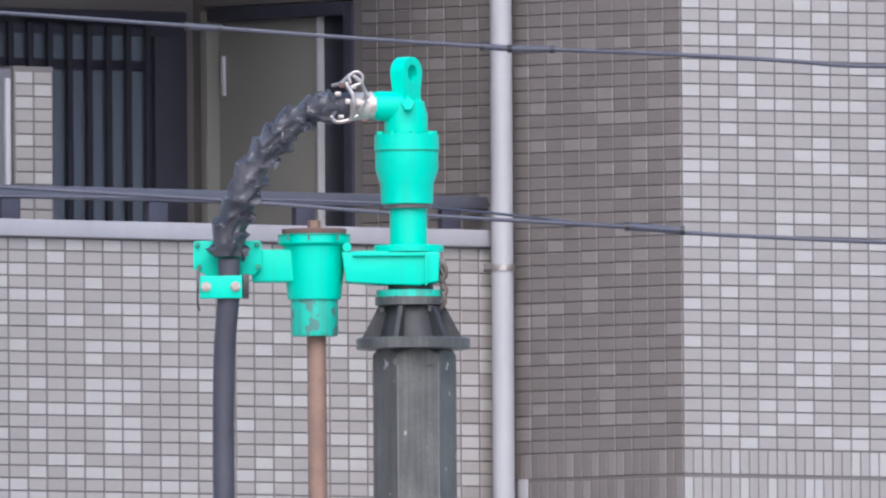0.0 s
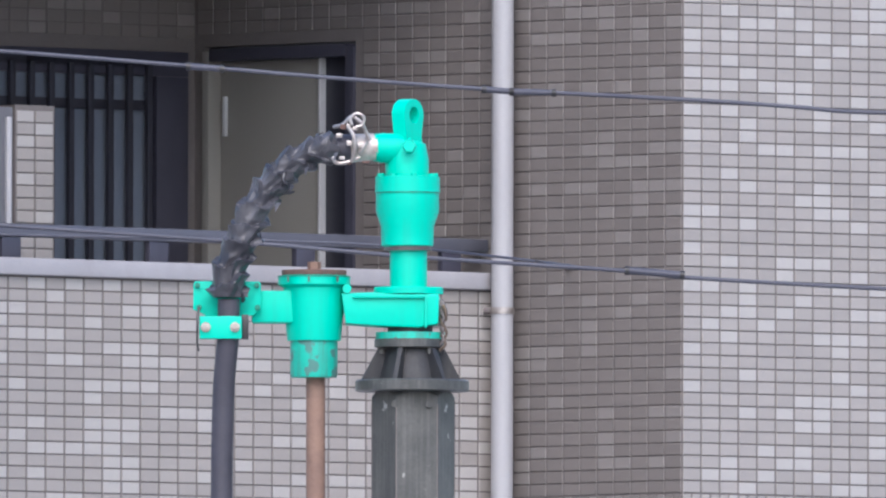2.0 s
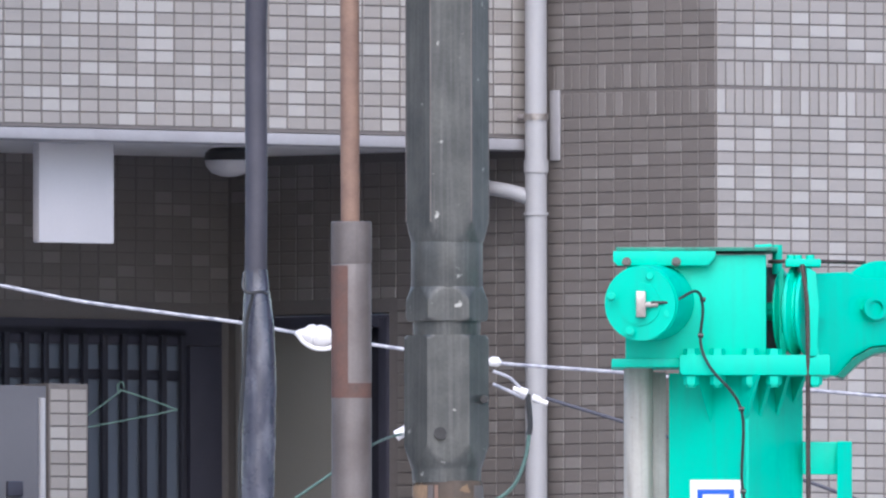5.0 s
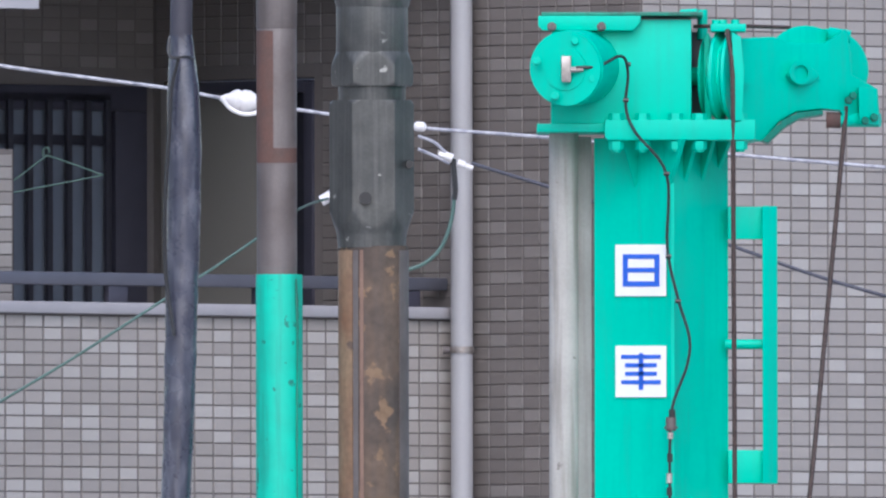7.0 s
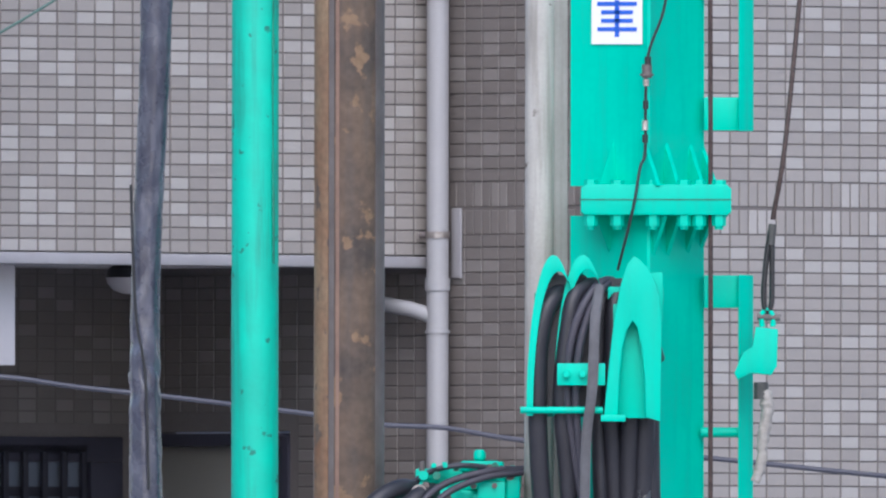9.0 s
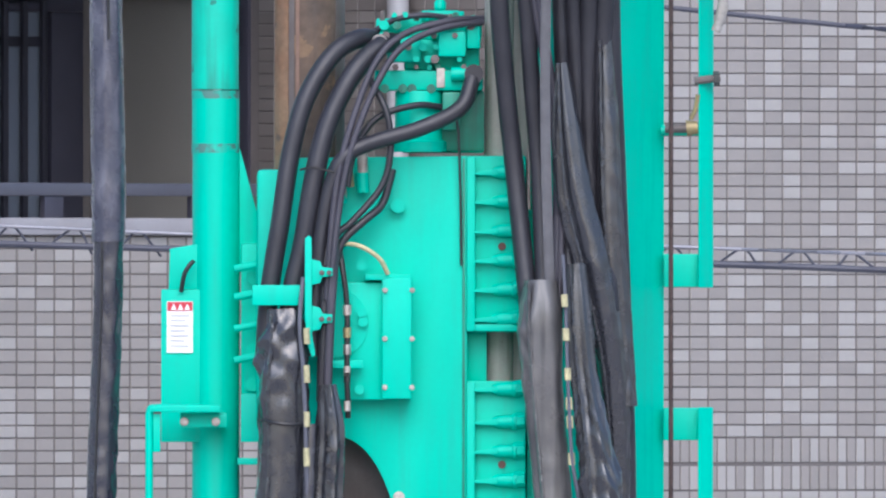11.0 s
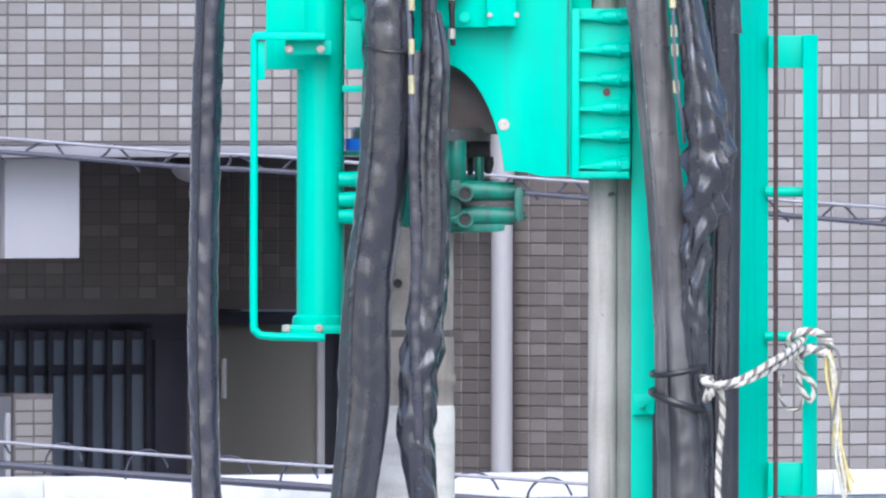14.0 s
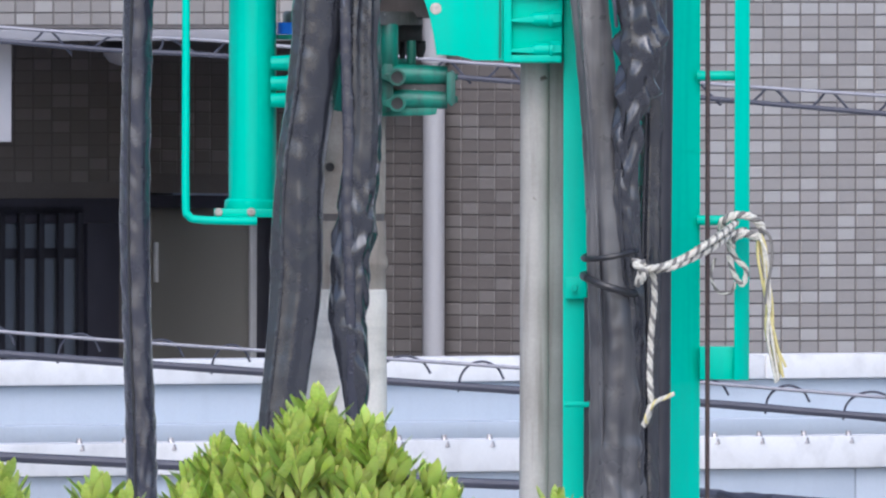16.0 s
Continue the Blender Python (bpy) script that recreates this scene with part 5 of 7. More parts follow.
laid_rope("rope_coil", [(1388, 3850, -0.12), (1380, 3880, -0.12), (1392, 3908, -0.12), (1414, 3912, -0.12), (1424, 3892, -0.12)], 3.5, "thin loose loop of dirty rope", "rope coils", (ROPE_DARK, ROPE, ROPE_DARK))
laid_rope("knot", [(1244, 3854, -0.54), (1256, 3872, -0.58), (1250, 3896, -0.56), (1264, 3876, -0.6), (1248, 3862, -0.58), (1262, 3858, -0.56)], 8, "knot of flecked rope beside the sleeves", "rope coils")
laid_rope("hanging_rope", [(1276, 3864, -0.54), (1280, 3920, -0.52), (1274, 3990, -0.5), (1272, 4060, -0.5), (1274, 4110, -0.5), (1262, 4146, -0.5)], 7, "white fibre rope hanging from the knot")
laid_rope("rope_end", [(1262, 4148, -0.5), (1270, 4120, -0.52), (1284, 4104, -0.52), (1302, 4096, -0.52), (1314, 4090, -0.5)], 5, "frayed pale rope end", "fibre ropes", (ROPE, ROPE_YELLOW, ROPE))
fray = thing("frayed_rope", rig(1500, 4066, -0.1), "frayed yellow rope end hanging from the step frame", "rope", "fibre ropes")
for i in range(9):
    o = random.Random(i)
    j = [(1464 + o.uniform(-5, 5), 3806), (1470 + o.uniform(-9, 9), 3850 + o.uniform(-8, 8)), (1482 + o.uniform(-6, 6), 3920), (1488 + o.uniform(-9, 9), 3990), (1502 + o.uniform(-13, 13), 4060 + o.uniform(-18, 10))]
    part("yarn", made(sweep, line_on(j, 2.6, -0.1 + o.uniform(-0.02, 0.02)), 6, 6), ROPE_YELLOW if i % 4 else ROPE, fray)
solid("loose_string", made(sweep, line_on([(1466, 3796), (1484, 3812), (1488, 3850), (1480, 3900), (1476, 3930)], 2.6, -0.12), 6, 6), ROPE_DARK, "thin dark string hanging from the rope hitch", "string")

# ---- the drill string with its swivel head ----
string = thing("drill_string", rig(734, BOTTOM_V, 0), "dark drive rod over a rusty drill tube under a green swivel", "drill rod")
DU = 730.0


def hexbar(bm, u, rows, turn=0.35, dy=0.0, n=8):
    """A many-sided bar: (half width, v) rows."""
    skin(bm, [ring(bm, rig(u, v, dy), (0, 0, -1), r * UNIT, n, turn) for r, v in rows])


def hexrod(bm, u, rows, turn):
    """A six-sided bar turned down at its ends: (v, across-corners half width, turned half width) rows; the turning cuts arcs into the flats."""
    rings = []
    for (v0, h0, c0), (v1, h1, c1) in zip(rows, rows[1:]):
        steps = 8 if c0 != c1 else 1
        for q in range(steps + (v1 == rows[-1][0])):
            f = q / steps
            c = rig(u, v0 + (v1 - v0) * f)
            rg = ring(bm, c, (0, 0, -1), UNIT, 72, turn)
            for i, vert in enumerate(rg):
                a = (i % 12) * math.pi / 36 - math.pi / 6
                wide = min((h0 + (h1 - h0) * f) * math.cos(math.pi / 6) / math.cos(a), c0 + (c1 - c0) * f)
                vert.co = c + (vert.co - c) * wide
            rings.append(rg)
    skin(bm, rings)


head = part("swivel_body", made(lathe, 721, [(40, 236), (57, 238), (57.5, 266), (56, 267), (56, 300), (47, 326), (46, 360), (40, 363)]), GREEN, string, "green swivel housing")
part("seam", made(lathe, 721, [(57.8, 265.5), (57.8, 267.5)]), GREEN_OIL_SHADE, head)
for i in range(8):
    a = 2 * math.pi * i / 8 + 0.25
    p = rig(721 + 49 * math.cos(a), 239, 49 * UNIT * math.sin(a))
    part("bolt", made(rod, p, p + Vector((0, 0, 0.014)), 6.5 * UNIT, n=6), GREEN, head)
part("gooseneck", made(lathe, 720, [(22, 174), (33, 180), (37, 200), (38.5, 208), (38.5, 238)]), GREEN, head)
part("inlet", made(rod, rig(718, 190), rig(664, 186, -0.04), 29 * UNIT, 25 * UNIT, n=28), GREEN, head)
part("inlet_collar", made(rod, rig(676, 187, -0.03), rig(656, 185, -0.05), 27 * UNIT, 22 * UNIT, n=28), GREEN, head)
part("bridge", made(rod, rig(716, 200, 0.0), rig(746, 190, -0.03), 24 * UNIT, 16 * UNIT, n=20), GREEN, head)
c = rig(724, 184, -0.085)
part("plug", made(rod, c, c + Vector((0, -0.035, 0)), 13 * UNIT, 11 * UNIT, n=6), GREEN, head)
# lifting eye
eye = bmesh.new()
LUG = Matrix.Rotation(radians(54), 3, "Z")
lc = rig(721, 129)


pts = [(-26, -62), (-23, -36), (-29, 0)] + [(29 * math.cos(a), 29 * math.sin(a)) for a in [math.pi - i * math.pi / 12 for i in range(1, 12)]] + [(29, 0), (23, -36), (26, -62)]
bore = [(14 * math.cos(2 * math.pi * i / 16), 15 * math.sin(2 * math.pi * i / 16)) for i in range(16)]
half = 0.027
fr_o = [eye.verts.new(lc + LUG @ Vector((x * UNIT, -half, z * UNIT))) for x, z in pts]
bk_o = [eye.verts.new(lc + LUG @ Vector((x * UNIT, half, z * UNIT))) for x, z in pts]
fr_i = [eye.verts.new(lc + LUG @ Vector((x * UNIT, -half, z * UNIT))) for x, z in bore]
bk_i = [eye.verts.new(lc + LUG @ Vector((x * UNIT, half, z * UNIT))) for x, z in bore]
for o, i_, flip in ((fr_o, fr_i, False), (bk_o, bk_i, True)):
    es = [eye.edges.new((o[k], o[(k + 1) % len(o)])) for k in range(len(o))] + [eye.edges.new((i_[k], i_[(k + 1) % 16])) for k in range(16)]
    bmesh.ops.triangle_fill(eye, use_beauty=True, edges=es)
for k in range(len(pts)):
    eye.faces.new((fr_o[k], fr_o[(k + 1) % len(pts)], bk_o[(k + 1) % len(pts)], bk_o[k]))
for k in range(16):
    eye.faces.new((fr_i[k], fr_i[(k + 1) % 16], bk_i[(k + 1) % 16], bk_i[k]))
bmesh.ops.recalc_face_normals(eye, faces=eye.faces)
part("lifting_eye", eye, GREEN, head)
part("groove", made(lathe, 722, [(42, 361), (42, 369)]), STEEL_DARK, head)
part("neck", made(lathe, 723, [(33, 366), (33, 436)]), GREEN, string)
part("neck_flange", made(lathe, 723, [(60, 434), (62, 436), (62, 446)]), GREEN, string)
# swivel arm, sleeve bracket and pot
arm_ob = part("swivel_arm", made(prism, [(604, 446), (660, 444), (700, 446), (776, 446), (778, 452), (776, 500), (740, 507), (670, 504), (612, 500)], -0.1, 0.1, 0.012), GREEN, string)
part("arm_rib", made(prism, [(752, 450), (756, 449), (756, 504), (752, 506)], -0.112, -0.09, 0.002), GREEN, arm_ob)
part("arm_ledge", made(sheet_box, 624, 752, 446, 453, -0.115, -0.08, 0.003), GREEN, arm_ob)
part("arm_root", made(sheet_box, 445, 520, 441, 498, -0.07, 0.07, 0.01), GREEN, arm_ob)
part("mud", made(sweep, line_on([(778, 460, -0.02), (784, 475, -0.03), (780, 496, -0.02)], 9), 8, 4, 0.3, 80), STEEL_GREY, arm_ob, "dried mud on the arm")
for i in range(7):
    o = random.Random(70 + i)
    du = o.uniform(-5, 6)
    part("mud_strand", made(sweep, line_on([(780 + du, 466 + 8 * i, -0.05), (786 + du + o.uniform(-4, 4), 480 + 9 * i, -0.07), (784 + du + o.uniform(-7, 7), 492 + 9 * i, -0.06)], 2.6), 6, 4, 0.5, 90), STEEL_GREY if i % 2 else RUST, arm_ob)
pot = part("bearing_pot", made(lathe, 556, [(64, 414), (64, 430), (55, 435), (53, 470), (48, 524), (47, 529)]), GREEN, string)
part("lid", made(lathe, 556, [(57, 404), (57.5, 406), (57, 413)]), RUST_RED, pot, "rusty lid disc")
part("nut", made(lathe, 556, [(12, 389), (12, 405)], 0, 6), RUST_ROD, pot)
part("rim_seam", made(lathe, 556, [(65, 415), (65, 417)]), GREEN_OIL_SHADE, pot)
part("sleeve", made(lathe, 556, [(42, 529), (42, 588), (40, 594)]), GREEN_WORN, pot, "sleeve with worn flaking green paint")
part("latch", made(circle_plate, 614, 437, 8, -0.1, -0.04, 12), GREEN, pot)
for u in (508, 545, 596):
    part("slot", made(sheet_box, u, u + 3, 414, 424, -0.13, -0.1, 0), STEEL_DARK, pot)
br = part("hose_bracket", made(prism, [(342, 428), (346, 424), (458, 424), (462, 428), (462, 472), (450, 484), (432, 486), (366, 486), (352, 478), (342, 474)], -0.1, -0.07, 0.003), GREEN, string)
for u, v in ((349, 431), (455, 431), (352, 470), (456, 470)):
    part("bolt", made(bolt, u, v, -0.1, 4), GREEN_OIL_SHADE, br)
cl = part("clamp", made(sheet_box, 353, 428, 486, 526, -0.2, -0.12, 0.004), GREEN, br)
part("clamp_pad", made(sheet_box, 428, 440, 484, 526, -0.18, -0.06, 0.003), BLACK, cl)
for u in (364, 416):
    part("bolt", made(bolt, u, 505, -0.2, 7), STEEL, cl, "bare steel bolt")
solid("binding_wire", made(sweep, line_on([(352, 470, -0.2), (350, 500, -0.22), (349, 530, -0.21), (352, 548, -0.21)], 1.8), 6, 5), BLACK, "loose end of thin black binding wire", "wire")
# flanges over the drive rod
part("ring_flange", made(lathe, 726, [(61, 514), (61, 526)]), GREEN_WORN, string)
part("ring_flange", made(lathe, 726, [(63, 526), (63, 540), (58, 542)]), STEEL_DARK, string)
# hub and gussets near black: shade between them put into the colour
part("spindle", made(lathe, 726, [(40, 500), (40, 600)]), STEEL_BLACK, string)
part("hub", made(hexbar, 730, [(46, 540), (62, 602)], 0.3, 0.0, 12), STEEL_BLACK, string)
for i in range(6):
    a = 2 * math.pi * i / 6 + 0.2
    p = rig(726 + 52 * math.cos(a), 540, 52 * UNIT * math.sin(a))
    part("nut", made(rod, p, p - Vector((0, 0, 0.022)), 7 * UNIT, n=6), STEEL_DARK, string)
    d = Vector((math.cos(a), math.sin(a), 0))
    s = Vector((-d.y, d.x, 0)) * 0.008
    b = bmesh.new()
    top, low = rig(728, 543), rig(728, 599)
    tri = [top + d * 40 * UNIT, top + d * 60 * UNIT, low + d * 90 * UNIT, low + d * 40 * UNIT]
    f, g = [b.verts.new(p - s) for p in tri], [b.verts.new(p + s) for p in tri]
    fs = [b.faces.new(f), b.faces.new(g[::-1])] + [b.faces.new((f[k], g[k], g[(k + 1) % 4], f[(k + 1) % 4])) for k in range(4)]
    bmesh.ops.recalc_face_normals(b, faces=fs)
    part("gusset", b, STEEL_BLACK, string)
part("base_disc", made(lathe, 730, [(98, 598), (101, 601), (101, 617), (98, 619)]), STEEL_DARK, string)
# drive rod: eight flats, stepped couplings
part("drive_rod", made(hexrod, 732, [(619, 74, 66), (630, 74, 75), (1078, 74, 75), (1119, 74, 64)], 0.1), STEEL_DARK, string)
for u in (700, 760):
    part("pin", made(rod, rig(u, 640, -0.135), rig(u, 640, -0.12), 7 * UNIT, n=8), STEEL_DARK, string)
for i in range(6):
    a = 2 * math.pi * i / 6 + 0.1
    p = rig(732 + 73 * math.cos(a), 1000, 73 * UNIT * math.sin(a))
    part("weld_run", made(rod, p + Vector((0, 0, 0.7)), p - Vector((0, 0, 0.16)), 1.6 * UNIT, n=6), STEEL_GREY, string)
part("collar", made(lathe, 731, [(62, 1112), (63.5, 1120), (63.5, 1200), (60, 1210)]), STEEL_DARK, string)
part("coupling_ring", made(hexrod, 731, [(1192, 73, 61), (1226, 73, 74), (1252, 73, 74), (1259, 73, 69)], 0.05), STEEL_DARK, string)
part("coupling_neck", made(lathe, 731, [(60, 1257), (59, 1287)]), STEEL_DARK, string)
cpl = part("coupling", made(hexrod, 730, [(1284, 75, 70), (1292, 75, 76), (1478, 75, 76), (1520, 75, 62), (1545, 75, 60)], 0.05), STEEL_DARK, string)
# solid black discs painted as the dark inside of the bores
for u, v, r in ((719, 1457, 11), (797, 1397, 7)):
    part("bore", made(circle_plate, u, v, r, -0.145 if u < 780 else -0.06, -0.1 if u < 780 else -0.02, 18), BLACK, cpl)
part("drill_tube", made(lathe, 733, [(60, 1542), (61, 1548), (61, 1900), (61.5, 2400), (61.5, 3300)]), RUST, string, "rust-streaked drill tube")
# rust tones; the lit left edge and shaded right edge are put into colour
for a0, a1, rr, mm in ((176, 233, 62.6, RUST_TAN), (234, 244, 62.2, STEEL_GREY), (247, 253, 62.2, RUST_ROD), (318, 356, 62.4, STEEL_GREY)):
    part("wear_strip", made(arc_band, 733, rr, 1550, 3000, a0, a1, 0.0, 3, 8), mm, string)
# cement-caked lower auger tube
part("crusted_tube", made(lathe, 734, [(66, 3588), (69, 3600), (70, 3680), (69, 3772)]), CEMENT_BROWN, string, "grey-brown crusted drill tube")
part("joint_groove", made(lathe, 734, [(67, 3772), (67, 3785)]), STEEL_GREY, string)
part("joint_collar", made(lathe, 734, [(70, 3785), (71, 3846), (74, 3854), (74, 3866), (70, 3872), (70, 3906)]), CEMENT_BROWN, string, "crusted joint collar")
part("lower_tube", made(lathe, 734, [(71, 3906), (72.5, 3916), (72, 4010), (73, 4100), (73, BOTTOM_V)]), CEMENT, string, "cement-caked lower drill tube")
# black disc for the dark of the pin hole
part("pin_bore", made(circle_plate, 705, 3690, 8, -0.135, -0.11, 16), BLACK, string)

# hose to the swivel, wrapped in crumpled vinyl
sw = thing("swivel_hose", rig(390, 1180), "black hose wrapped in crumpled vinyl, arching up to the swivel", "hose")
part("wrap", made(lapped, line_on([(405, 452, -0.16), (405, 420, -0.16), (413, 390, -0.15), (430, 345, -0.14), (452, 295, -0.12), (482, 250, -0.1), (516, 218, -0.09), (556, 196, -0.08), (598, 182, -0.07)],
          lambda t: 35 - 7 * t), 4.0), VINYL_MATT, sw, "crumpled black vinyl wrap")
for i in range(4):
    t = i / 3.2
    u = 408 + 175 * t ** 1.35
    v = 440 - 262 * (1 - (1 - t) ** 1.35)
    ax = Vector((0.35 + 0.6 * t, 0, 0.8 - 0.6 * t)).normalized()
    b = bmesh.new()
    c0 = rig(u, v, -0.15 + 0.08 * t)
    sd = ax.cross(Vector((0, 1, 0)))
    o = random.Random(40 + i)
    sweep(b, [(c0 + sd * (27 - 5 * t) * UNIT * math.cos(a) * 1.02 + Vector((0, 1, 0)) * 26 * UNIT * math.sin(a) + ax * UNIT * (9 * math.cos(a + o.uniform(0, 3))), UNIT * (2.2 + 1.2 * math.cos(2 * a + i))) for a in
              [2 * math.pi * k / 12 for k in range(13)]], 6, 3, 0.3, 90)
    part("fold", b, VINYL_MATT, sw)
for i in range(16):
    o = random.Random(200 + i)
    t = (i + 0.5) / 16
    u, v = 404 + 190 * t ** 1.5, 446 - 262 * (1 - (1 - t) ** 1.5)
    side = o.choice((-1, -1, 1))
    du, dv = side * o.uniform(17, 24), side * o.uniform(8, 22) * t
    b = bmesh.new()
    p0, p1, p2 = rig(u + du, v + dv - 8, -0.16), rig(u + du + side * o.uniform(5, 11), v + dv - o.uniform(2, 12), -0.15), rig(u + du, v + dv + 8, -0.17)
    vs = [b.verts.new(p + Vector((0, q, 0))) for q in (0.0, 0.006) for p in (p0, p1, p2)]
    fs = [b.faces.new([vs[k] for k in f]) for f in ((0, 1, 2), (5, 4, 3), (0, 3, 4, 1), (1, 4, 5, 2), (2, 5, 3, 0))]
    bmesh.ops.recalc_face_normals(b, faces=fs)
    part("torn_flap", b, VINYL_MATT, sw)
part("hose_end", made(rod, rig(592, 186, -0.07), rig(626, 186, -0.06), 23 * UNIT, n=24), HOSE_GREY, sw)
fit = part("fitting", made(rod, rig(618, 188, -0.06), rig(662, 185, -0.05), 25 * UNIT, 24 * UNIT, n=24), FITTING, sw, "pale quick coupling with cam levers")
part("collar", made(rod, rig(652, 186, -0.05), rig(668, 185, -0.05), 20 * UNIT, n=24), FITTING, fit)
part("cam_lever", made(sweep, line_on([(590, 150, -0.1), (606, 146, -0.12), (622, 132, -0.13), (638, 142, -0.13), (648, 160, -0.12), (654, 174, -0.12)], 3.6), 8, 5), STEEL, fit)
part("cam_ring", made(sweep, line_on([(622, 146, -0.14), (620, 134, -0.14), (632, 126, -0.14), (643, 133, -0.14), (641, 146, -0.14), (630, 150, -0.14)], 3), 8, 5), STEEL, fit)
part("cam_lever", made(sweep, line_on([(588, 204, -0.12), (596, 214, -0.13), (616, 212, -0.13), (636, 204, -0.12)], 3.6), 8, 5), STEEL, fit)
part("cam_band", made(sweep, line_on([(616, 150, -0.13), (626, 168, -0.15), (628, 188, -0.15), (622, 212, -0.14)], 4), 8, 5), STEEL, fit)
part("cam_band", made(sweep, line_on([(650, 162, -0.1), (646, 180, -0.13), (636, 196, -0.13)], 3.5), 8, 5), STEEL, fit)
for i in range(9):
    o = random.Random(90 + i)
    u, v = o.uniform(596, 652), o.choice((150, 160, 200, 208, 178)) + o.uniform(-5, 5)
    part("clip", made(sheet_box, u - o.uniform(3, 8), u + o.uniform(3, 7), v - o.uniform(2, 5), v + o.uniform(2, 5), -0.135, -0.115, 0.002), STEEL if i % 3 else RUST_RED, fit)
down = [(405, 455, -0.16), (404, 520, -0.15), (396, 620, -0.12), (393, 800, -0.1), (394, 1000, -0.1), (393, 1178, -0.1)]
part("hose", made(sweep, line_on(down, 19.5), 18, 7), HOSE_GREY, sw)
slv = thing("sleeved_hose", rig(366, BOTTOM_V - 40, -0.1), "long hose in a pale-streaked, laced vinyl sleeve hanging beside the rig", "hose")
drop = [(393, 1168, -0.1), (398, 1300, -0.1), (398, 1450, -0.1), (392, 1700, -0.1), (384, 1950, -0.1), (373, 2200, -0.1), (371, 2380, -0.1), (373, 2600, -0.1), (378, 2850, -0.1), (378, 2960, -0.1)]
part("upper_sleeve", made(draped, line_on(drop, lambda t: 27 + 2 * math.sin(t * 9) + 1.5 * t - 7 * math.exp(-(t / 0.025) ** 2)), 2.3, 0.08, lambda t: 0.035 + 0.14 * math.exp(-((t - 0.68) / 0.04) ** 2), 0.013, 48, 0.95), VINYL_GREY, slv, "wrinkled vinyl sleeve with its sheen put into pale streaks")
drop2 = [(378, 2950, -0.1), (376, 3100, -0.1), (367, 3350, -0.1), (362, 3600, -0.1), (361, 3800, -0.1), (366, 4000, -0.1), (372, 4160, -0.1), (376, 4400, -0.1)]
part("lower_sleeve", made(draped, line_on(drop2, lambda t: 26.5 + 1.0 * math.sin(t * 23)), 5.1, 0.06, lambda t: 0.055, 0.013, 48, 0.95), VINYL_LACED, slv, "black vinyl sleeve")
part("seam", made(sweep, line_on([(u - 12, v, -0.146) for u, v, _ in drop2], 2.4), 8, 20, 0.35, 60.0), BLACK, slv)
part("lacing", made(sweep, line_on([(388, 1210, -0.17), (376, 1260, -0.16), (372, 1330, -0.16), (364, 1480, -0.16), (366, 1600, -0.15), (380, 1700, -0.17)], 3.5), 8, 7), BLACK, slv)
part("lacing", made(sweep, line_on([(346, 2060, -0.16), (350, 2180, -0.17), (356, 2300, -0.17), (372, 2400, -0.17), (378, 2600, -0.17)], 2.6), 8, 7), BLACK, slv)
tie = part("tied_neck", made(sweep, line_on([(372, 1172, -0.15), (370, 1198, -0.18), (380, 1208, -0.19), (404, 1206, -0.17), (416, 1210, -0.1)], 2.6), 6, 5), BLACK, slv)

# ---- feed tube beside the drill string ----
feed = thing("feed_tube", rig(562, 3780), "brown rusty rod sliding in a grey and green tube", "tube")
part("rod", made(rod, rig(559, 590), rig(560, 1090), 17 * UNIT, n=20), RUST_ROD, feed, "brown rusty rod")
part("sleeve", made(lathe, 562, [(34, 1082), (36, 1084), (36, 1155), (35, 1157)]), STEEL_GREY, feed)
part("grey_tube", made(lathe, 562, [(34.5, 1157), (35.5, 1159), (35.5, 1592)]), STEEL_GREY, feed)
b = bmesh.new()
rings = []
for i in range(9):
    a = radians(-172 + 9 * i)
    rings.append([b.verts.new(rig(562 + r * math.cos(a), v, r * UNIT * math.sin(a))) for r, v in ((36.2, 1160), (36.2, 1384), (35.4, 1384), (35.4, 1160))])
skin(b, rings)
part("rust_band", b, RUST_RED, feed, "red rust streak")
b = bmesh.new()
rings = []
for i in range(17):
    a = radians(-172 + 10 * i)
    rings.append([b.verts.new(rig(562 + r * math.cos(a), v, r * UNIT * math.sin(a))) for r, v in ((36.2, 1368), (36.2, 1394), (35.4, 1394), (35.4, 1368))])
skin(b, rings)
part("rust_band", b, RUST_RED, feed)
gt = part("green_tube", made(lathe, 566, [(40.5, 1592), (41.5, 1596), (41.8, 2688)]), GREEN_TUBE, feed)
part("rub_band", made(lathe, 566.5, [(42.2, 2690), (42.2, 2704)]), GREEN_WORN, feed)
part("rub_band", made(lathe, 566.5, [(42.2, 2784), (42.2, 2800)]), GREEN_WORN, feed)
part("green_tube", made(lathe, 567, [(42, 2704), (42, 2784)]), GREEN, feed)
part("green_tube", made(lathe, 568, [(42, 2800), (42, 3752)]), GREEN, feed)
part("stains", made(sweep, line_on([(596, 1600, -0.062), (598, 1700, -0.058), (597, 1900, -0.06), (599, 2200, -0.06)], 2), 6, 10, 0.8, 30), GREEN_OIL_SHADE, feed)
part("gusset", made(prism, [(609, 2790), (612, 2800), (655, 2960), (655, 3000), (609, 3000)], -0.02, 0.02, 0.002), GREEN, feed)
part("end_flange", made(lathe, 566, [(42, 3746), (47, 3750), (48, 3764), (46, 3768)]), GREEN, feed)
foot = part("foot_bracket", made(sheet_box, 500, 616, 3764, 3779, -0.13, 0.05, 0.005), GREEN, feed)
for u in (508, 566):
    part("bolt", made(bolt, u, 3770, -0.13, 6), STEEL, foot)

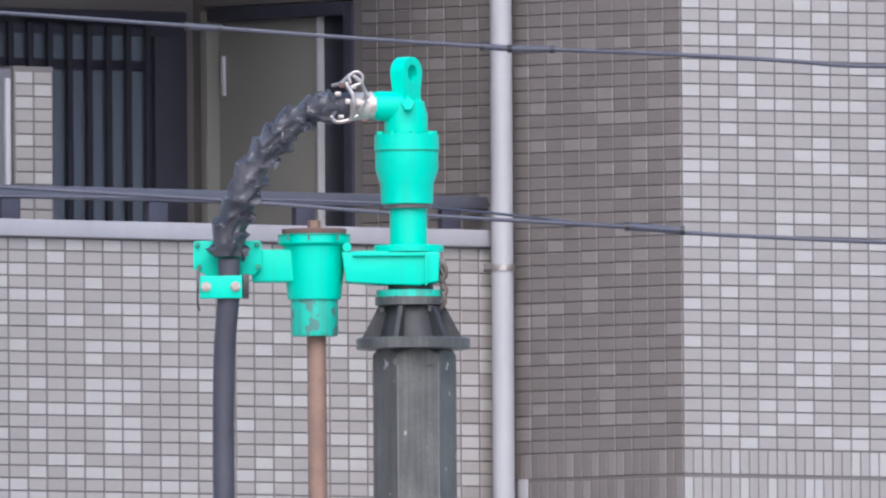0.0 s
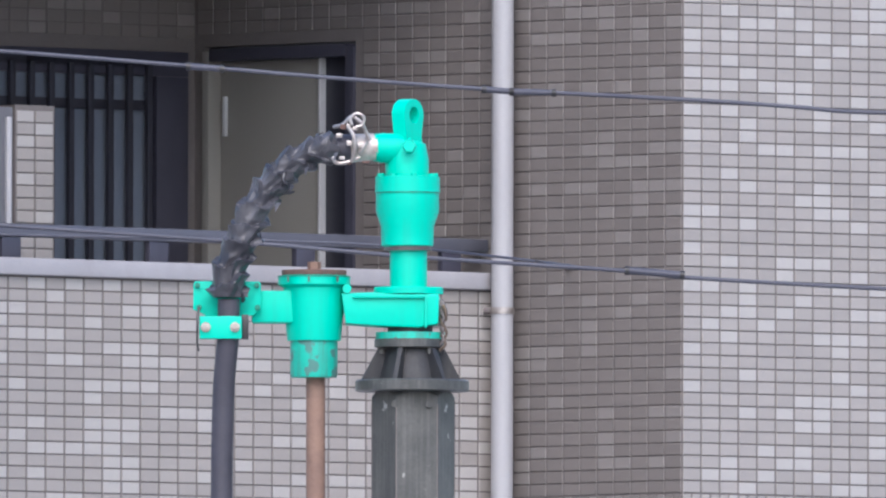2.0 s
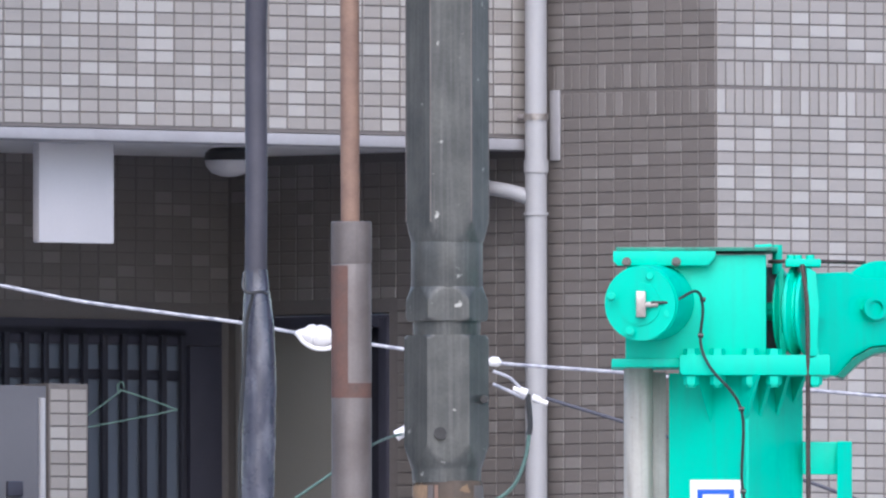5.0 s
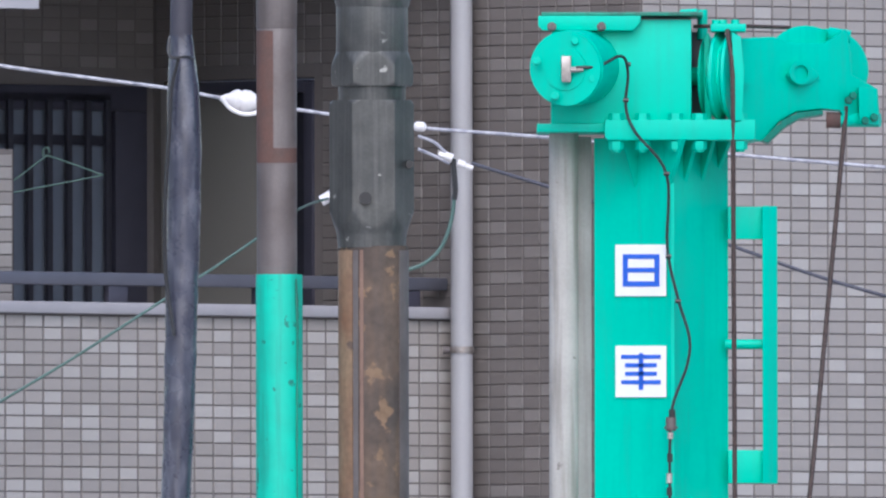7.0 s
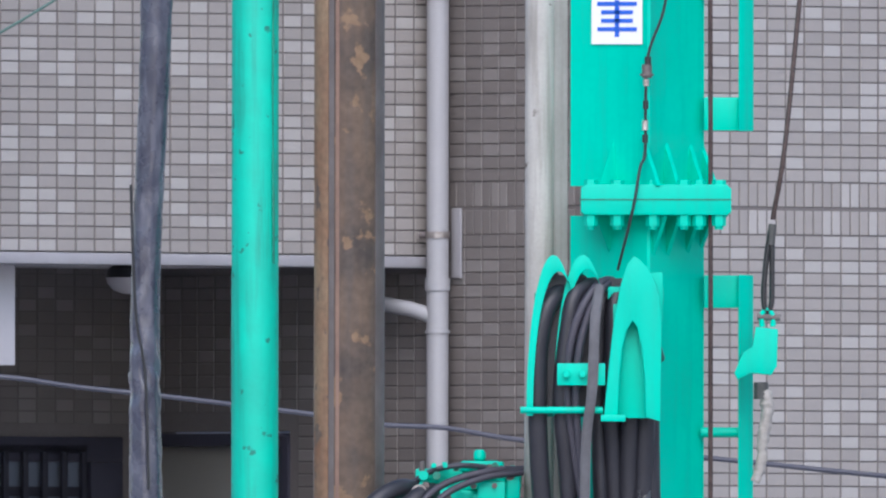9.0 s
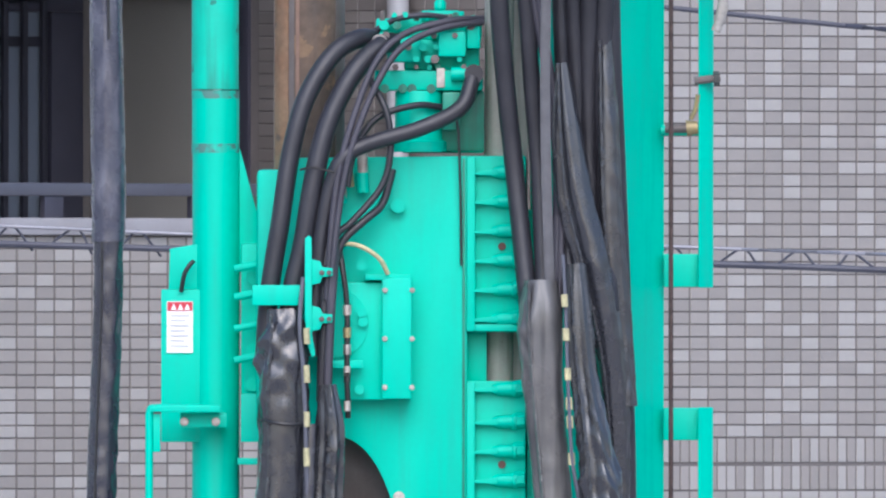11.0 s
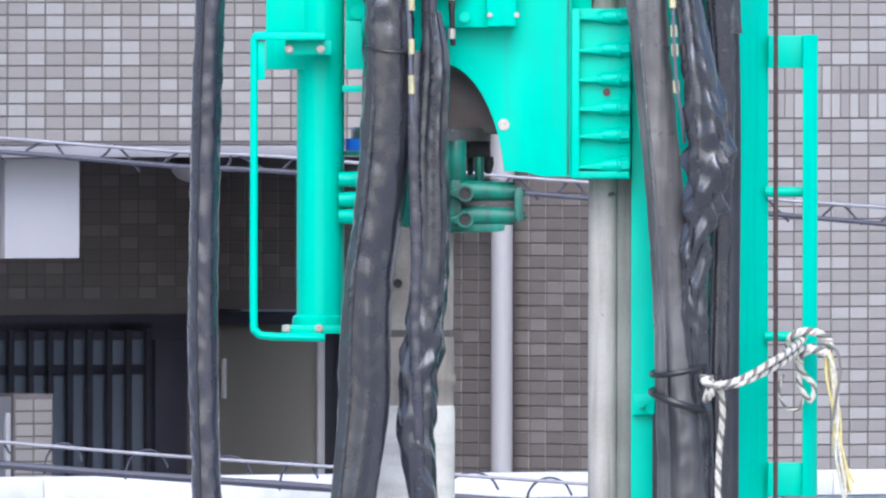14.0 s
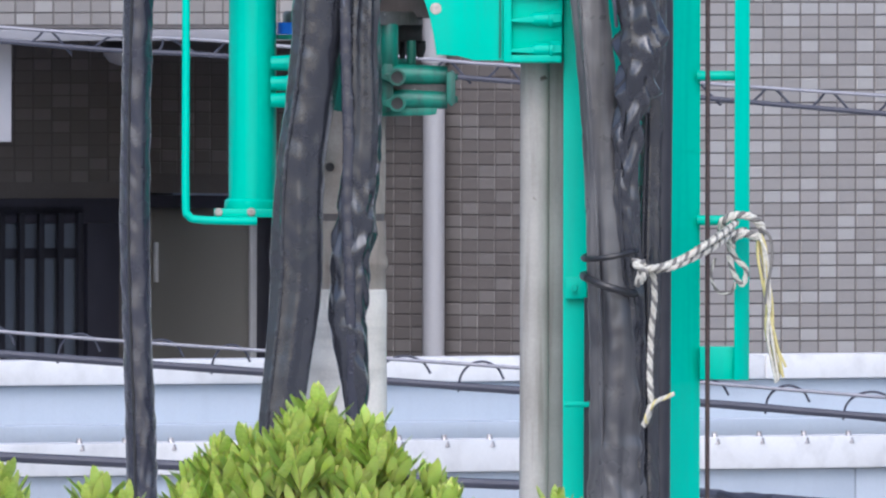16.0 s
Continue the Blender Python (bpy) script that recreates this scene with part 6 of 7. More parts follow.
# ---- rotary drive that slides on the guide pipe ----
drive = thing("rotary_drive", rig(900, 3600), "green rotary drive head with cover plate, guide jaws and hydraulic valves", "drive head")
curve = [(780 + 113 * math.sin(t * 1.35) / math.sin(1.35), 3292 + 190 * (1 - math.cos(t * 1.35)) / (1 - math.cos(1.35))) for t in [i / 10 for i in range(11)]]
plate = [(690, 2800), (1012, 2796), (1012, 3492), (960, 3492), (930, 3484), (893, 3482)] + curve[::-1][1:] + [(760, 3284), (690, 3270)]
cov = part("cover_plate", made(prism, plate, -0.22, -0.19, 0.005), GREEN, drive)
part("plate_seam", made(sheet_box, 1004, 1008, 2800, 3488, -0.226, -0.215, 0.001), GREEN_OIL_SHADE, cov)
part("peep_hole", made(circle_plate, 892, 3400, 10, -0.224, -0.215, 20), FITTING, cov, "bright bolt end")
part("lug", made(circle_plate, 890, 2884, 13, -0.26, -0.22, 18), GREEN, cov)
part("gear_case", made(sheet_box, 640, 1012, 2830, 3290, -0.19, 0.3, 0.02), GREEN, drive)
part("case_inner", made(sheet_box, 660, 1000, 3290, 3426, -0.05, 0.25, 0.02), STEEL_GREY, drive, "grimy inner casing")
part("case_top", made(sheet_box, 896, 1042, 2690, 2800, -0.14, 0.2, 0.012), GREEN, drive)
# guide jaws with rows of cast studs
for v0, v1, ribs in ((2796, 3108, (2824, 2876, 2928, 2980, 3032, 3084)), (3194, 3496, (3208, 3266, 3318, 3370, 3418, 3472))):
    jaw = part("guide_jaw", made(sheet_box, 1012, 1116, v0, v1, -0.2, 0.12, 0.006), GREEN, drive)
    part("jaw_edge", made(sheet_box, 1012, 1026, v0 + 2, v1 - 2, -0.235, -0.19, 0.003), GREEN, jaw)
    part("jaw_edge", made(sheet_box, 1014, 1114, v1 - 14, v1 - 2, -0.23, -0.19, 0.003), GREEN, jaw)
    for v in ribs:
        part("rib", made(prism, [(1024, v + 1), (1066, v - 5), (1066, v + 7), (1024, v + 5)], -0.236, -0.198, 0.002), GREEN, jaw)
        post = bmesh.new()
        skin(post, [ring(post, rig(u, v + (1100 - u) * 0.02, -0.214), (1, 0, 0), r * UNIT, 18) for u, r in ((1056, 6), (1064, 10), (1070, 11.5), (1092, 12), (1094, 14.5), (1099, 14.5), (1100, 12))])
        part("stud", post, GREEN, jaw)
        part("nut", made(rod, rig(1098, v - 1, -0.214), rig(1114, v - 2, -0.214), 14 * UNIT, n=6), GREEN, jaw)
    part("grease_mark", made(circle_plate, 1074, v0 + (160 if v0 < 3000 else 148), 7, -0.208, -0.19, 12), RUST_RED, jaw, "red grease cap")
part("jaw_bridge", made(sheet_box, 1010, 1047, 3100, 3202, -0.14, -0.08, 0.004), GREEN, drive)
# junction box
jb = part("junction_box", made(sheet_box, 862, 914, 3012, 3226, -0.34, -0.22, 0.006), GREEN, drive)
part("box_body", made(sheet_box, 770, 866, 3020, 3228, -0.3, -0.22, 0.008), GREEN, drive)
part("box_flange", made(sheet_box, 832, 912, 3006, 3016, -0.33, -0.22, 0.003), GREEN, jb)
for v in (3034, 3120, 3206):
    for u in (867, 915):
        part("bolt", made(bolt, u, v, -0.34, 3.8, 0.014), STEEL, jb)
part("round_cover", made(circle_plate, 776, 3092, 62, -0.306, -0.29, 40), GREEN, drive)
for u, v in ((826, 3074), (828, 3090), (822, 3210), (826, 2990)):
    part("plug", made(circle_plate, u, v, 9, -0.325, -0.3, 14), GREEN, drive)
part("lead_pipe", made(sweep, line_on([(786, 2960, -0.34), (794, 3010, -0.36), (800, 3070, -0.36), (800, 3180, -0.36), (802, 3260, -0.34)], 5), 10, 6), BLACK, drive)
for v, r, m in ((3060, 7, FITTING), (3100, 7, BRASS), (3130, 7, STEEL), (3168, 6, FITTING), (3180, 6, BLACK), (3230, 6, FITTING)):
    part("coupling", made(rod, rig(800, v, -0.36), rig(800, v + 18, -0.36), r * UNIT, n=10), m, drive)
part("clip_bar", made(sheet_box, 774, 828, 3158, 3172, -0.36, -0.33, 0.003), GREEN, drive)
for ob in drive.children:
    if ob.name.split(".")[0] in ("cover_plate", "guide_jaw", "jaw_bridge", "junction_box", "box_body", "round_cover", "plug", "lead_pipe", "coupling", "clip_bar"):
        ob.location.z -= 9 * UNIT
# valve block on top with its knob
vb = part("valve_block", made(sheet_box, 848, 1040, 2654, 2690, -0.2, 0.12, 0.01), GREEN, drive)
for u0, u1, v0, v1, y in ((850, 1038, 2562, 2600, 0.02), (900, 1034, 2600, 2654, -0.05), (930, 1000, 2548, 2566, 0.0), (960, 1010, 2584, 2630, -0.14), (870, 930, 2596, 2640, -0.1), (1010, 1036, 2570, 2616, -0.12)):
    part("valve", made(sheet_box, u0, u1, v0, v1, -0.1 + y, 0.08 + y, 0.01), GREEN, vb)
part("knob", made(lathe, 964, [(7, 2528), (11, 2534), (11, 2544), (6, 2550), (6, 2566)], -0.05, 16), GREEN, vb)
for u in (866, 898, 914, 948):
    part("port", made(circle_plate, u, 2686, 8, -0.215, -0.19, 16), GREEN_OIL_SHADE, vb)
part("port_plug", made(rod, rig(984, 2660, -0.22), rig(1022, 2660, -0.22), 12 * UNIT, n=14), GREEN, vb)
part("swivel_joint", made(circle_plate, 1024, 2660, 17, -0.3, -0.2, 18), RUBBER, vb)
part("tape", made(sheet_box, 958, 972, 2650, 2684, -0.21, -0.19, 0.002), FITTING, vb, "pale tape")
# thin dark sheet: shade painted over the right half of the casing
part("chain_shade", made(sheet_box, 960, 1042, 2690, 2796, -0.15, -0.14, 0.003), GREEN_OIL_SHADE, drive)
part("hydraulic_motor", made(lathe, 926, [(40, 2690), (42, 2694), (42, 2776), (50, 2780), (50, 2798)], -0.14), GREEN, drive)
# darker green strip right of the motor
part("oil_run", made(sheet_box, 968, 1000, 2692, 2760, -0.235, -0.15, 0.01), GREEN_OIL_SHADE, drive)
rng = random.Random(21)
for i in range(26):
    u, v = rng.uniform(856, 1032), rng.choice((2556, 2574, 2592, 2612, 2634, 2648))
    part("port", made(circle_plate, u, v, rng.uniform(4, 9), -0.26 + rng.uniform(0, 0.06), -0.1, rng.choice((6, 12))), rng.choice((GREEN, GREEN, GREEN_OIL_SHADE, STEEL_GREY)), vb)
for i in range(9):
    u = 862 + i * 20
    part("adjuster", made(lathe, u, [(4, 2548 + (i * 7) % 12), (5, 2552 + (i * 7) % 12), (5, 2566)], -0.12 + 0.03 * (i % 3), 8), GREEN if i % 3 else STEEL_GREY, vb)
part("valve_side", made(sheet_box, 780, 860, 2855, 2900, -0.2, -0.1, 0.008), GREEN, drive)
for u, v0, v1, r, m in ((826, 2800, 2840, 9, FITTING), (826, 2835, 2870, 11, GREEN), (788, 2812, 2880, 9, FITTING), (804, 2830, 2860, 6, BRASS), (786, 2874, 2890, 12, GREEN)):
    part("fitting", made(rod, rig(u, v0, -0.26), rig(u + 2, v1, -0.26), r * UNIT, n=12), m, drive)
# left cabinet, label, mud guard handle
cabn = part("side_cabinet", made(sheet_box, 471, 560, 3042, 3312, -0.06, 0.1, 0.006), GREEN, drive)
part("cabinet_hump", made(prism, [(484, 3042), (486, 2970), (520, 2964), (560, 2958), (560, 3042)], -0.05, 0.09, 0.006), GREEN, cabn)
lb = part("warning_label", made(sheet_box, 481, 527, 3063, 3154, -0.066, -0.058, 0), SIGN_WHITE, cabn, "white warning label with a red head")
part("label_head", made(sheet_box, 482, 526, 3064, 3080, -0.0675, -0.0665, 0), RED, lb)
for u in (488, 500, 512):
    part("warning_mark", made(prism, [(u, 3078), (u + 5, 3067), (u + 10, 3078)], -0.069, -0.068), SIGN_WHITE, lb)
for i in range(7):
    part("text_line", made(sheet_box, 487, 521 - (i * 7) % 13, 3086 + i * 9, 3089 + i * 9, -0.069, -0.0665, 0), WHITE_PANEL, lb)
part("cable_stub", made(sweep, line_on([(506, 3046, -0.07), (512, 3015, -0.09), (522, 2998, -0.09), (528, 2992, -0.08)], 4), 8, 5), BLACK, cabn)
hnd = part("guard_handle", made(sweep, line_on([(575, 3253, -0.22), (500, 3252, -0.24), (462, 3252, -0.25), (451, 3258, -0.25), (450, 3300, -0.25), (450, 3500, -0.25), (450, 3740, -0.25), (455, 3776, -0.25), (480, 3784, -0.24), (575, 3787, -0.2)], 7), 12, 8), GREEN, drive)
part("top_strip", made(sheet_box, 452, 576, 3247, 3259, -0.27, -0.2, 0.003), GREEN, hnd)
part("low_strip", made(sheet_box, 478, 576, 3778, 3792, -0.2, -0.12, 0.003), GREEN, hnd)
part("mount", made(sheet_box, 505, 588, 3260, 3286, -0.2, -0.11, 0.004), GREEN, hnd)
part("mount_tail", made(sheet_box, 452, 470, 3262, 3330, -0.25, -0.2, 0.004), GREEN, hnd)
for u in (512, 568):
    part("bolt", made(bolt, u, 3276, -0.2, 6), STEEL, hnd, "bare steel bolt")
for v in (2998, 3048, 3104, 3160):
    part("rung_stub", made(rod, rig(600, v + 8, -0.12), rig(640, v, -0.12), 7 * UNIT, n=10), GREEN, drive)
part("mid_plate", made(sheet_box, 612, 668, 3226, 3312, -0.17, -0.1, 0.005), GREEN, drive)
part("low_plate", made(sheet_box, 606, 668, 3340, 3352, -0.17, -0.05, 0.003), GREEN, drive)
part("rear_plate", made(sheet_box, 612, 700, 2960, 3230, -0.05, 0.1, 0.01), GREEN, drive)
for v in (3020, 3090, 3150, 3210):
    part("boss", made(circle_plate, 634, v, 13, -0.08, -0.05, 14), GREEN, drive)
# chuck under the drive
chk = part("chuck", made(lathe, 745, [(120, 3414), (124, 3420), (124, 3438)], 0.05), STEEL_DARK, drive)
part("blue_ring", made(arc_band, 746, 135, 3434, 3455, 100, 262, 0.05, 20), BLUE, chk, "blue painted ring segment")
part("ring_foot", made(arc_band, 746, 138, 3456, 3464, 100, 262, 0.05, 30), GREEN_GRIMY, chk)
part("rear_block", made(sheet_box, 800, 868, 3437, 3468, 0.02, 0.16, 0.01), STEEL_BLACK, chk, "black steel block")
part("spindle", made(lathe, 745, [(96, 3437), (60, 3445), (58, 3500)], 0.05), STEEL_DARK, chk)
part("clamp_body", made(lathe, 750, [(92, 3498), (100, 3504), (100, 3584), (92, 3596), (72, 3600)], 0.05, 20), GREEN_GRIMY, chk)
for u, r, v0, y in ((806, 20, 3436, -0.12), (849, 8.5, 3466, -0.02), (660, 18, 3462, -0.1), (833, 5, 3466, 0.1)):
    part("post", made(lathe, u, [(r * 0.94, v0), (r, v0 + 3), (r, 3508), (r * 0.9, 3511)], y, 20), STEEL_BLACK if r == 5 else GREEN_GRIMY, chk)
part("drain_cone", made(lathe, 865, [(9, 3466), (10, 3480), (5, 3496)], 0.06, 16), STEEL_BLACK, chk, "black steel cone")
jaw = part("clamp_jaw", made(sheet_box, 800, 914, 3512, 3580, -0.12, 0.1, 0.012), STEEL_DARK, chk, "grimy clamp jaw with two round rolls")
for v, r in ((3525, 18), (3569, 17)):
    part("roll", made(rod, rig(812, v, -0.125), rig(912, v + 2, -0.11), r * UNIT, r * 0.92 * UNIT, n=24), GREEN_GRIMY, jaw)
for v in (3531, 3577):
    part("socket_rim", made(circle_plate, 824, v, 15, -0.2, -0.14, 24, 0.72), GREEN_GRIMY, jaw)
    # black disc gives the socket its inner dark
    part("socket", made(circle_plate, 824, v, 11, -0.185, -0.15, 20), BLACK, jaw, "dark round socket")
    part("rib", made(prism, [(796, v - 3), (812, v - 9), (812, v + 9), (796, v + 3)], -0.19, -0.13, 0.003), GREEN_GRIMY, jaw)
part("face_plate", made(prism, [(796, 3512), (802, 3506), (816, 3508), (818, 3560), (812, 3590), (796, 3594)], -0.16, -0.1, 0.005), GREEN_GRIMY, jaw)
part("end_plate", made(prism, [(911, 3522), (921, 3518), (927, 3524), (927, 3576), (920, 3582), (911, 3574)], -0.17, 0.06, 0.006), GREEN_GRIMY, jaw)
for v in (3530, 3570):
    part("nut", made(rod, rig(927, v, -0.1), rig(931, v, -0.1), 6 * UNIT, n=6), GREEN_GRIMY, jaw)
part("foot_plate", made(prism, [(792, 3584), (896, 3584), (893, 3596), (880, 3598), (792, 3600)], -0.13, 0.1, 0.006), GREEN_GRIMY, jaw)
for v in (3506, 3542, 3572):
    part("left_jaw", made(rod, rig(600, v, -0.1), rig(642, v, -0.1), 12 * UNIT, 15 * UNIT, n=14), GREEN, chk)
part("chuck_skirt", made(lathe, 745, [(60, 3596), (58, 3640)], 0.02), STEEL_GREY, chk)

# hoses of the drive head
DRIVE_HOSES = [
    ("thick black rubber hose arching off the valve block", RUBBER, 17, [(850, 2600, -0.12), (820, 2598, -0.2), (775, 2626, -0.26), (728, 2700, -0.3), (700, 2800, -0.32), (682, 2920, -0.34), (662, 3050, -0.34), (654, 3160, -0.34)]),
    ("thick black rubber hose arching off the valve block", RUBBER, 18, [(890, 2606, -0.14), (860, 2610, -0.24), (810, 2660, -0.3), (765, 2750, -0.34), (740, 2850, -0.36), (722, 2960, -0.36), (702, 3050, -0.36), (690, 3160, -0.36)]),
    ("thick black rubber hose sweeping from a swivel joint", RUBBER, 14, [(1022, 2668, -0.28), (1000, 2720, -0.32), (930, 2756, -0.34), (850, 2780, -0.36), (796, 2806, -0.38), (770, 2860, -0.38), (752, 2960, -0.38), (742, 3060, -0.38), (736, 3160, -0.38)]),
    ("slim grey hydraulic hose over the valve block", HOSE_GREY, 6, [(1040, 2562, -0.2), (980, 2566, -0.26), (900, 2590, -0.3), (850, 2640, -0.34), (810, 2740, -0.38), (784, 2840, -0.4), (770, 2960, -0.42), (764, 3060, -0.42)]),
    ("slim grey hydraulic hose over the valve block", HOSE_GREY, 6, [(1040, 2568, -0.22), (970, 2578, -0.27), (900, 2610, -0.32), (856, 2670, -0.36), (812, 2776, -0.39), (790, 2870, -0.41), (776, 2980, -0.43), (768, 3080, -0.43)]),
    ("slim grey hydraulic hose over the valve block", HOSE_GREY, 5, [(840, 2590, -0.1), (880, 2566, -0.14), (930, 2556, -0.14), (980, 2560, -0.1)]),
    ("looping black hose at the drive head", RUBBER, 6, [(840, 2670, -0.3), (870, 2730, -0.34), (876, 2800, -0.34), (860, 2860, -0.34), (810, 2920, -0.36), (780, 2950, -0.38), (770, 3020, -0.4)]),
    ("looping black hose at the drive head", RUBBER, 6, [(976, 2720, -0.2), (920, 2716, -0.26), (850, 2740, -0.3), (812, 2800, -0.32), (800, 2860, -0.34)]),
    ("black hose running down beside the cover plate", RUBBER, 7, [(880, 2830, -0.26), (862, 2890, -0.3), (830, 2920, -0.34), (790, 2960, -0.36), (774, 3020, -0.38)]),
    ("pale yellow sheathed cable at the junction box", TAPE_YELLOWED, 4, [(782, 2960, -0.34), (820, 2964, -0.36), (856, 2986, -0.36), (872, 3014, -0.34)]),
    ("black hydraulic hose in the drive bundle", RUBBER, 11, [(772, 2900, -0.36), (762, 3000, -0.38), (760, 3100, -0.4), (756, 3240, -0.4)]),
    ("grey hydraulic hose in the drive bundle", HOSE_GREY, 8, [(780, 2900, -0.38), (776, 3000, -0.42), (770, 3100, -0.43), (764, 3240, -0.43)]),
    ("thin black lead on the cover plate", BLACK, 2.2, [(988, 2720, -0.2), (996, 2760, -0.25), (1000, 2860, -0.24), (1002, 3000, -0.235)]),
]
for lab, mt, r, pts in DRIVE_HOSES:
    solid("drive_hose", made(sweep, line_on(pts, r), 14, 9), mt, lab, "hose", "drive hoses")
rack = thing("cable_rack", rig(732, 3158, -0.44), "upright green bracket bar with bolted cable clips", "bracket")
part("bar", made(prism, [(725, 2952), (731, 2946), (737, 2950), (738, 3120), (744, 3158), (738, 3162), (730, 3140), (725, 3090)], -0.46, -0.43, 0.003), GREEN, rack)
for v in (2992, 3074):
    clip = part("clip", made(prism, [(737, v - 4), (752, v), (756, v + 10), (774, v + 12), (774, v + 26), (756, v + 28), (752, v + 38), (737, v + 42)], -0.452, -0.44, 0.002), GREEN, rack)
    for u in (755, 768):
        part("bolt", made(bolt, u, v + 20, -0.452, 3.6, 0.014), STEEL_GREY, clip)
solid("hose_clamp", made(sheet_box, 632, 722, 3034, 3070, -0.44, -0.38, 0.004), GREEN, "green clamp bar across the drive hoses", "clamp")
solid("hose_fitting", made(rod, rig(844, 2602, -0.13), rig(806, 2600, -0.22), 15 * UNIT, n=16), FITTING, "pale steel hose fitting", "fitting", "hose fittings")
solid("hose_fitting", made(rod, rig(886, 2604, -0.14), rig(856, 2606, -0.25), 16 * UNIT, n=16), FITTING, "pale steel hose fitting", "fitting", "hose fittings")
solid("binding_wire", made(sweep, line_on([(716, 2830, -0.4), (740, 2826, -0.42), (776, 2834, -0.42)], 2), 6, 5), BLACK, "thin black wire binding the drive hoses", "wire")

# vinyl sleeves on the drive hoses
sleeve([(688, 3076, -0.4), (690, 3130, -0.4), (686, 3220, -0.4), (690, 3330, -0.4), (684, 3450, -0.4), (672, 3560, -0.4), (655, 3680, -0.4), (648, 3800, -0.4), (645, 3900, -0.4), (632, 4020, -0.4), (618, 4140, -0.4), (606, 4300, -0.38)],
       lambda t: 36 + 8 * math.sin(t * 4.2) + 9 * t, VINYL, "broad black vinyl sleeve, creased and sun-bleached", "drive hose sleeves", 7.7, 0.15, lambda t: 0.03 + 0.28 * math.exp(-((t - 0.04) / 0.07) ** 2), -0.6)
stitched = sleeve([(764, 3210, -0.42), (770, 3300, -0.42), (764, 3450, -0.42), (764, 3600, -0.42), (756, 3720, -0.42), (745, 3830, -0.42), (738, 3930, -0.42), (742, 4000, -0.42), (752, 4080, -0.42), (750, 4160, -0.4)],
       lambda t: 22 + 14 * t * (1 - t) * 3 - 8 * max(0, t - 0.82) / 0.18, VINYL, "black vinyl sleeve with a stitched edge and sagging folds", "drive hose sleeves", 1.3, 0.22, lambda t: 0.05 + 0.17 * math.exp(-((t - 0.75) / 0.16) ** 2), 0.1)
for i in range(11):
    v = 3296 + 29 * i
    part("snap_fastener", made(rod, rig(767, v, -0.44), rig(767, v, -0.49), 4.6 * UNIT, 3.6 * UNIT, n=12), BLACK, stitched, "small dark snap fastener")
part("stitched_edge", made(sweep, line_on([(736, 3280, -0.46), (732, 3400, -0.47), (734, 3520, -0.47), (738, 3640, -0.47), (736, 3760, -0.47), (740, 3880, -0.47), (744, 4020, -0.46), (748, 4150, -0.44)], 10), 12, 18, 0.14, 26.0, 0.5), VINYL_LACED, stitched, "stitched pale edge")
solid("taped_cable", made(sweep, line_on([(722, 3020, -0.45), (716, 3100, -0.46), (722, 3180, -0.47), (726, 3260, -0.48), (728, 3340, -0.48), (731, 3420, -0.47)], 4), 8, 7), RAIL,
      "thin cable bound with yellowed tape", "cable")
for v in (3110, 3176, 3258, 3322):
    solid("tape_band", made(rod, rig(728, v, -0.482), rig(729, v + 18 + (v * 7) % 17, -0.482), 5.5 * UNIT, n=10), TAPE_YELLOWED, "yellowed tape band round a thin cable", "tape", "tape bands")
solid("binding_wire", made(loop_band, 690, 3274, 42, 0.1, 4, 3, -0.4), BLACK, "black wire binding a vinyl sleeve", "wire")

# ---- overhead cables between the machine and the house ----
WIRE_Y = -9.0


def overhead(name, pts, r, mat, label, group="overhead cables", y=WIRE_Y):
    ob = thing(name, at(pts[0][0], pts[0][1], y), label, "cable", group)
    line = [(at(u, v, y), r * (y + 175) / SHEET) for u, v in pts]
    if pts[-1][0] > 1500:
        line.append((at_house(2150, pts[-1][1] + 12, 0.0), r * (y + 175) / SHEET))   # made fast to the street front
    else:
        line.append((at_house(pts[-1][0] + 4, pts[-1][1] + 6, PARAPET_N), r * (y + 175) / SHEET))
    part("conductor", made(sweep, line, 8, 8), mat, ob)
    return ob


LEVEL = 0.0069    # the slope of the upper wires


def tilted(pts):
    return [(u, v + LEVEL * (u - 784)) for u, v in pts]


w1 = overhead("overhead_cable", tilted([(-330, 2), (0, 22), (330, 45), (600, 65), (865, 82), (1210, 97), (1400, 108), (1500, 116), (1640, 119), (1960, 130)]), 3.7, CABLE, "grey overhead cable with a wrapped splice")
w2 = overhead("overhead_cable", tilted([(-330, 310), (0, 331), (400, 355), (700, 378), (900, 390), (1110, 402), (1210, 412), (1400, 422), (1640, 432), (1960, 440)]), 3.7, CABLE, "grey overhead cable with a wrapped splice")
w2b = overhead("overhead_cable", tilted([(-330, 336), (0, 347), (400, 352), (700, 362), (1000, 392)]), 2.5, CABLE, "thin grey cable beside the thicker one", "overhead cables", WIRE_Y + 1)
for w, spans in ((w1, ((332, 392, 6.5), (856, 905, 6), (905, 980, 6))), (w2, ((1110, 1208, 7),))):
    for u0, u1, r in spans:
        k = (WIRE_Y + 175) / SHEET
        pts = [(332, 46), (392, 50), (856, 82), (905, 86), (980, 87)] if w is w1 else [(1110, 401), (1208, 408)]
        look_up = dict((u, v) for (u, _), (_, v) in zip(pts, tilted(pts)))
        part("splice", made(rod, at(u0, look_up[u0], WIRE_Y), at(u1, look_up[u1], WIRE_Y), r * k, (r - 1) * k, n=12), CABLE, w)
        for u in (u0, u1):
            part("end_cap", made(rod, at(u - 4, look_up[u], WIRE_Y), at(u + 4, look_up[u] + 0.4, WIRE_Y), (r + 1.2) * k, n=12), BLACK, w)
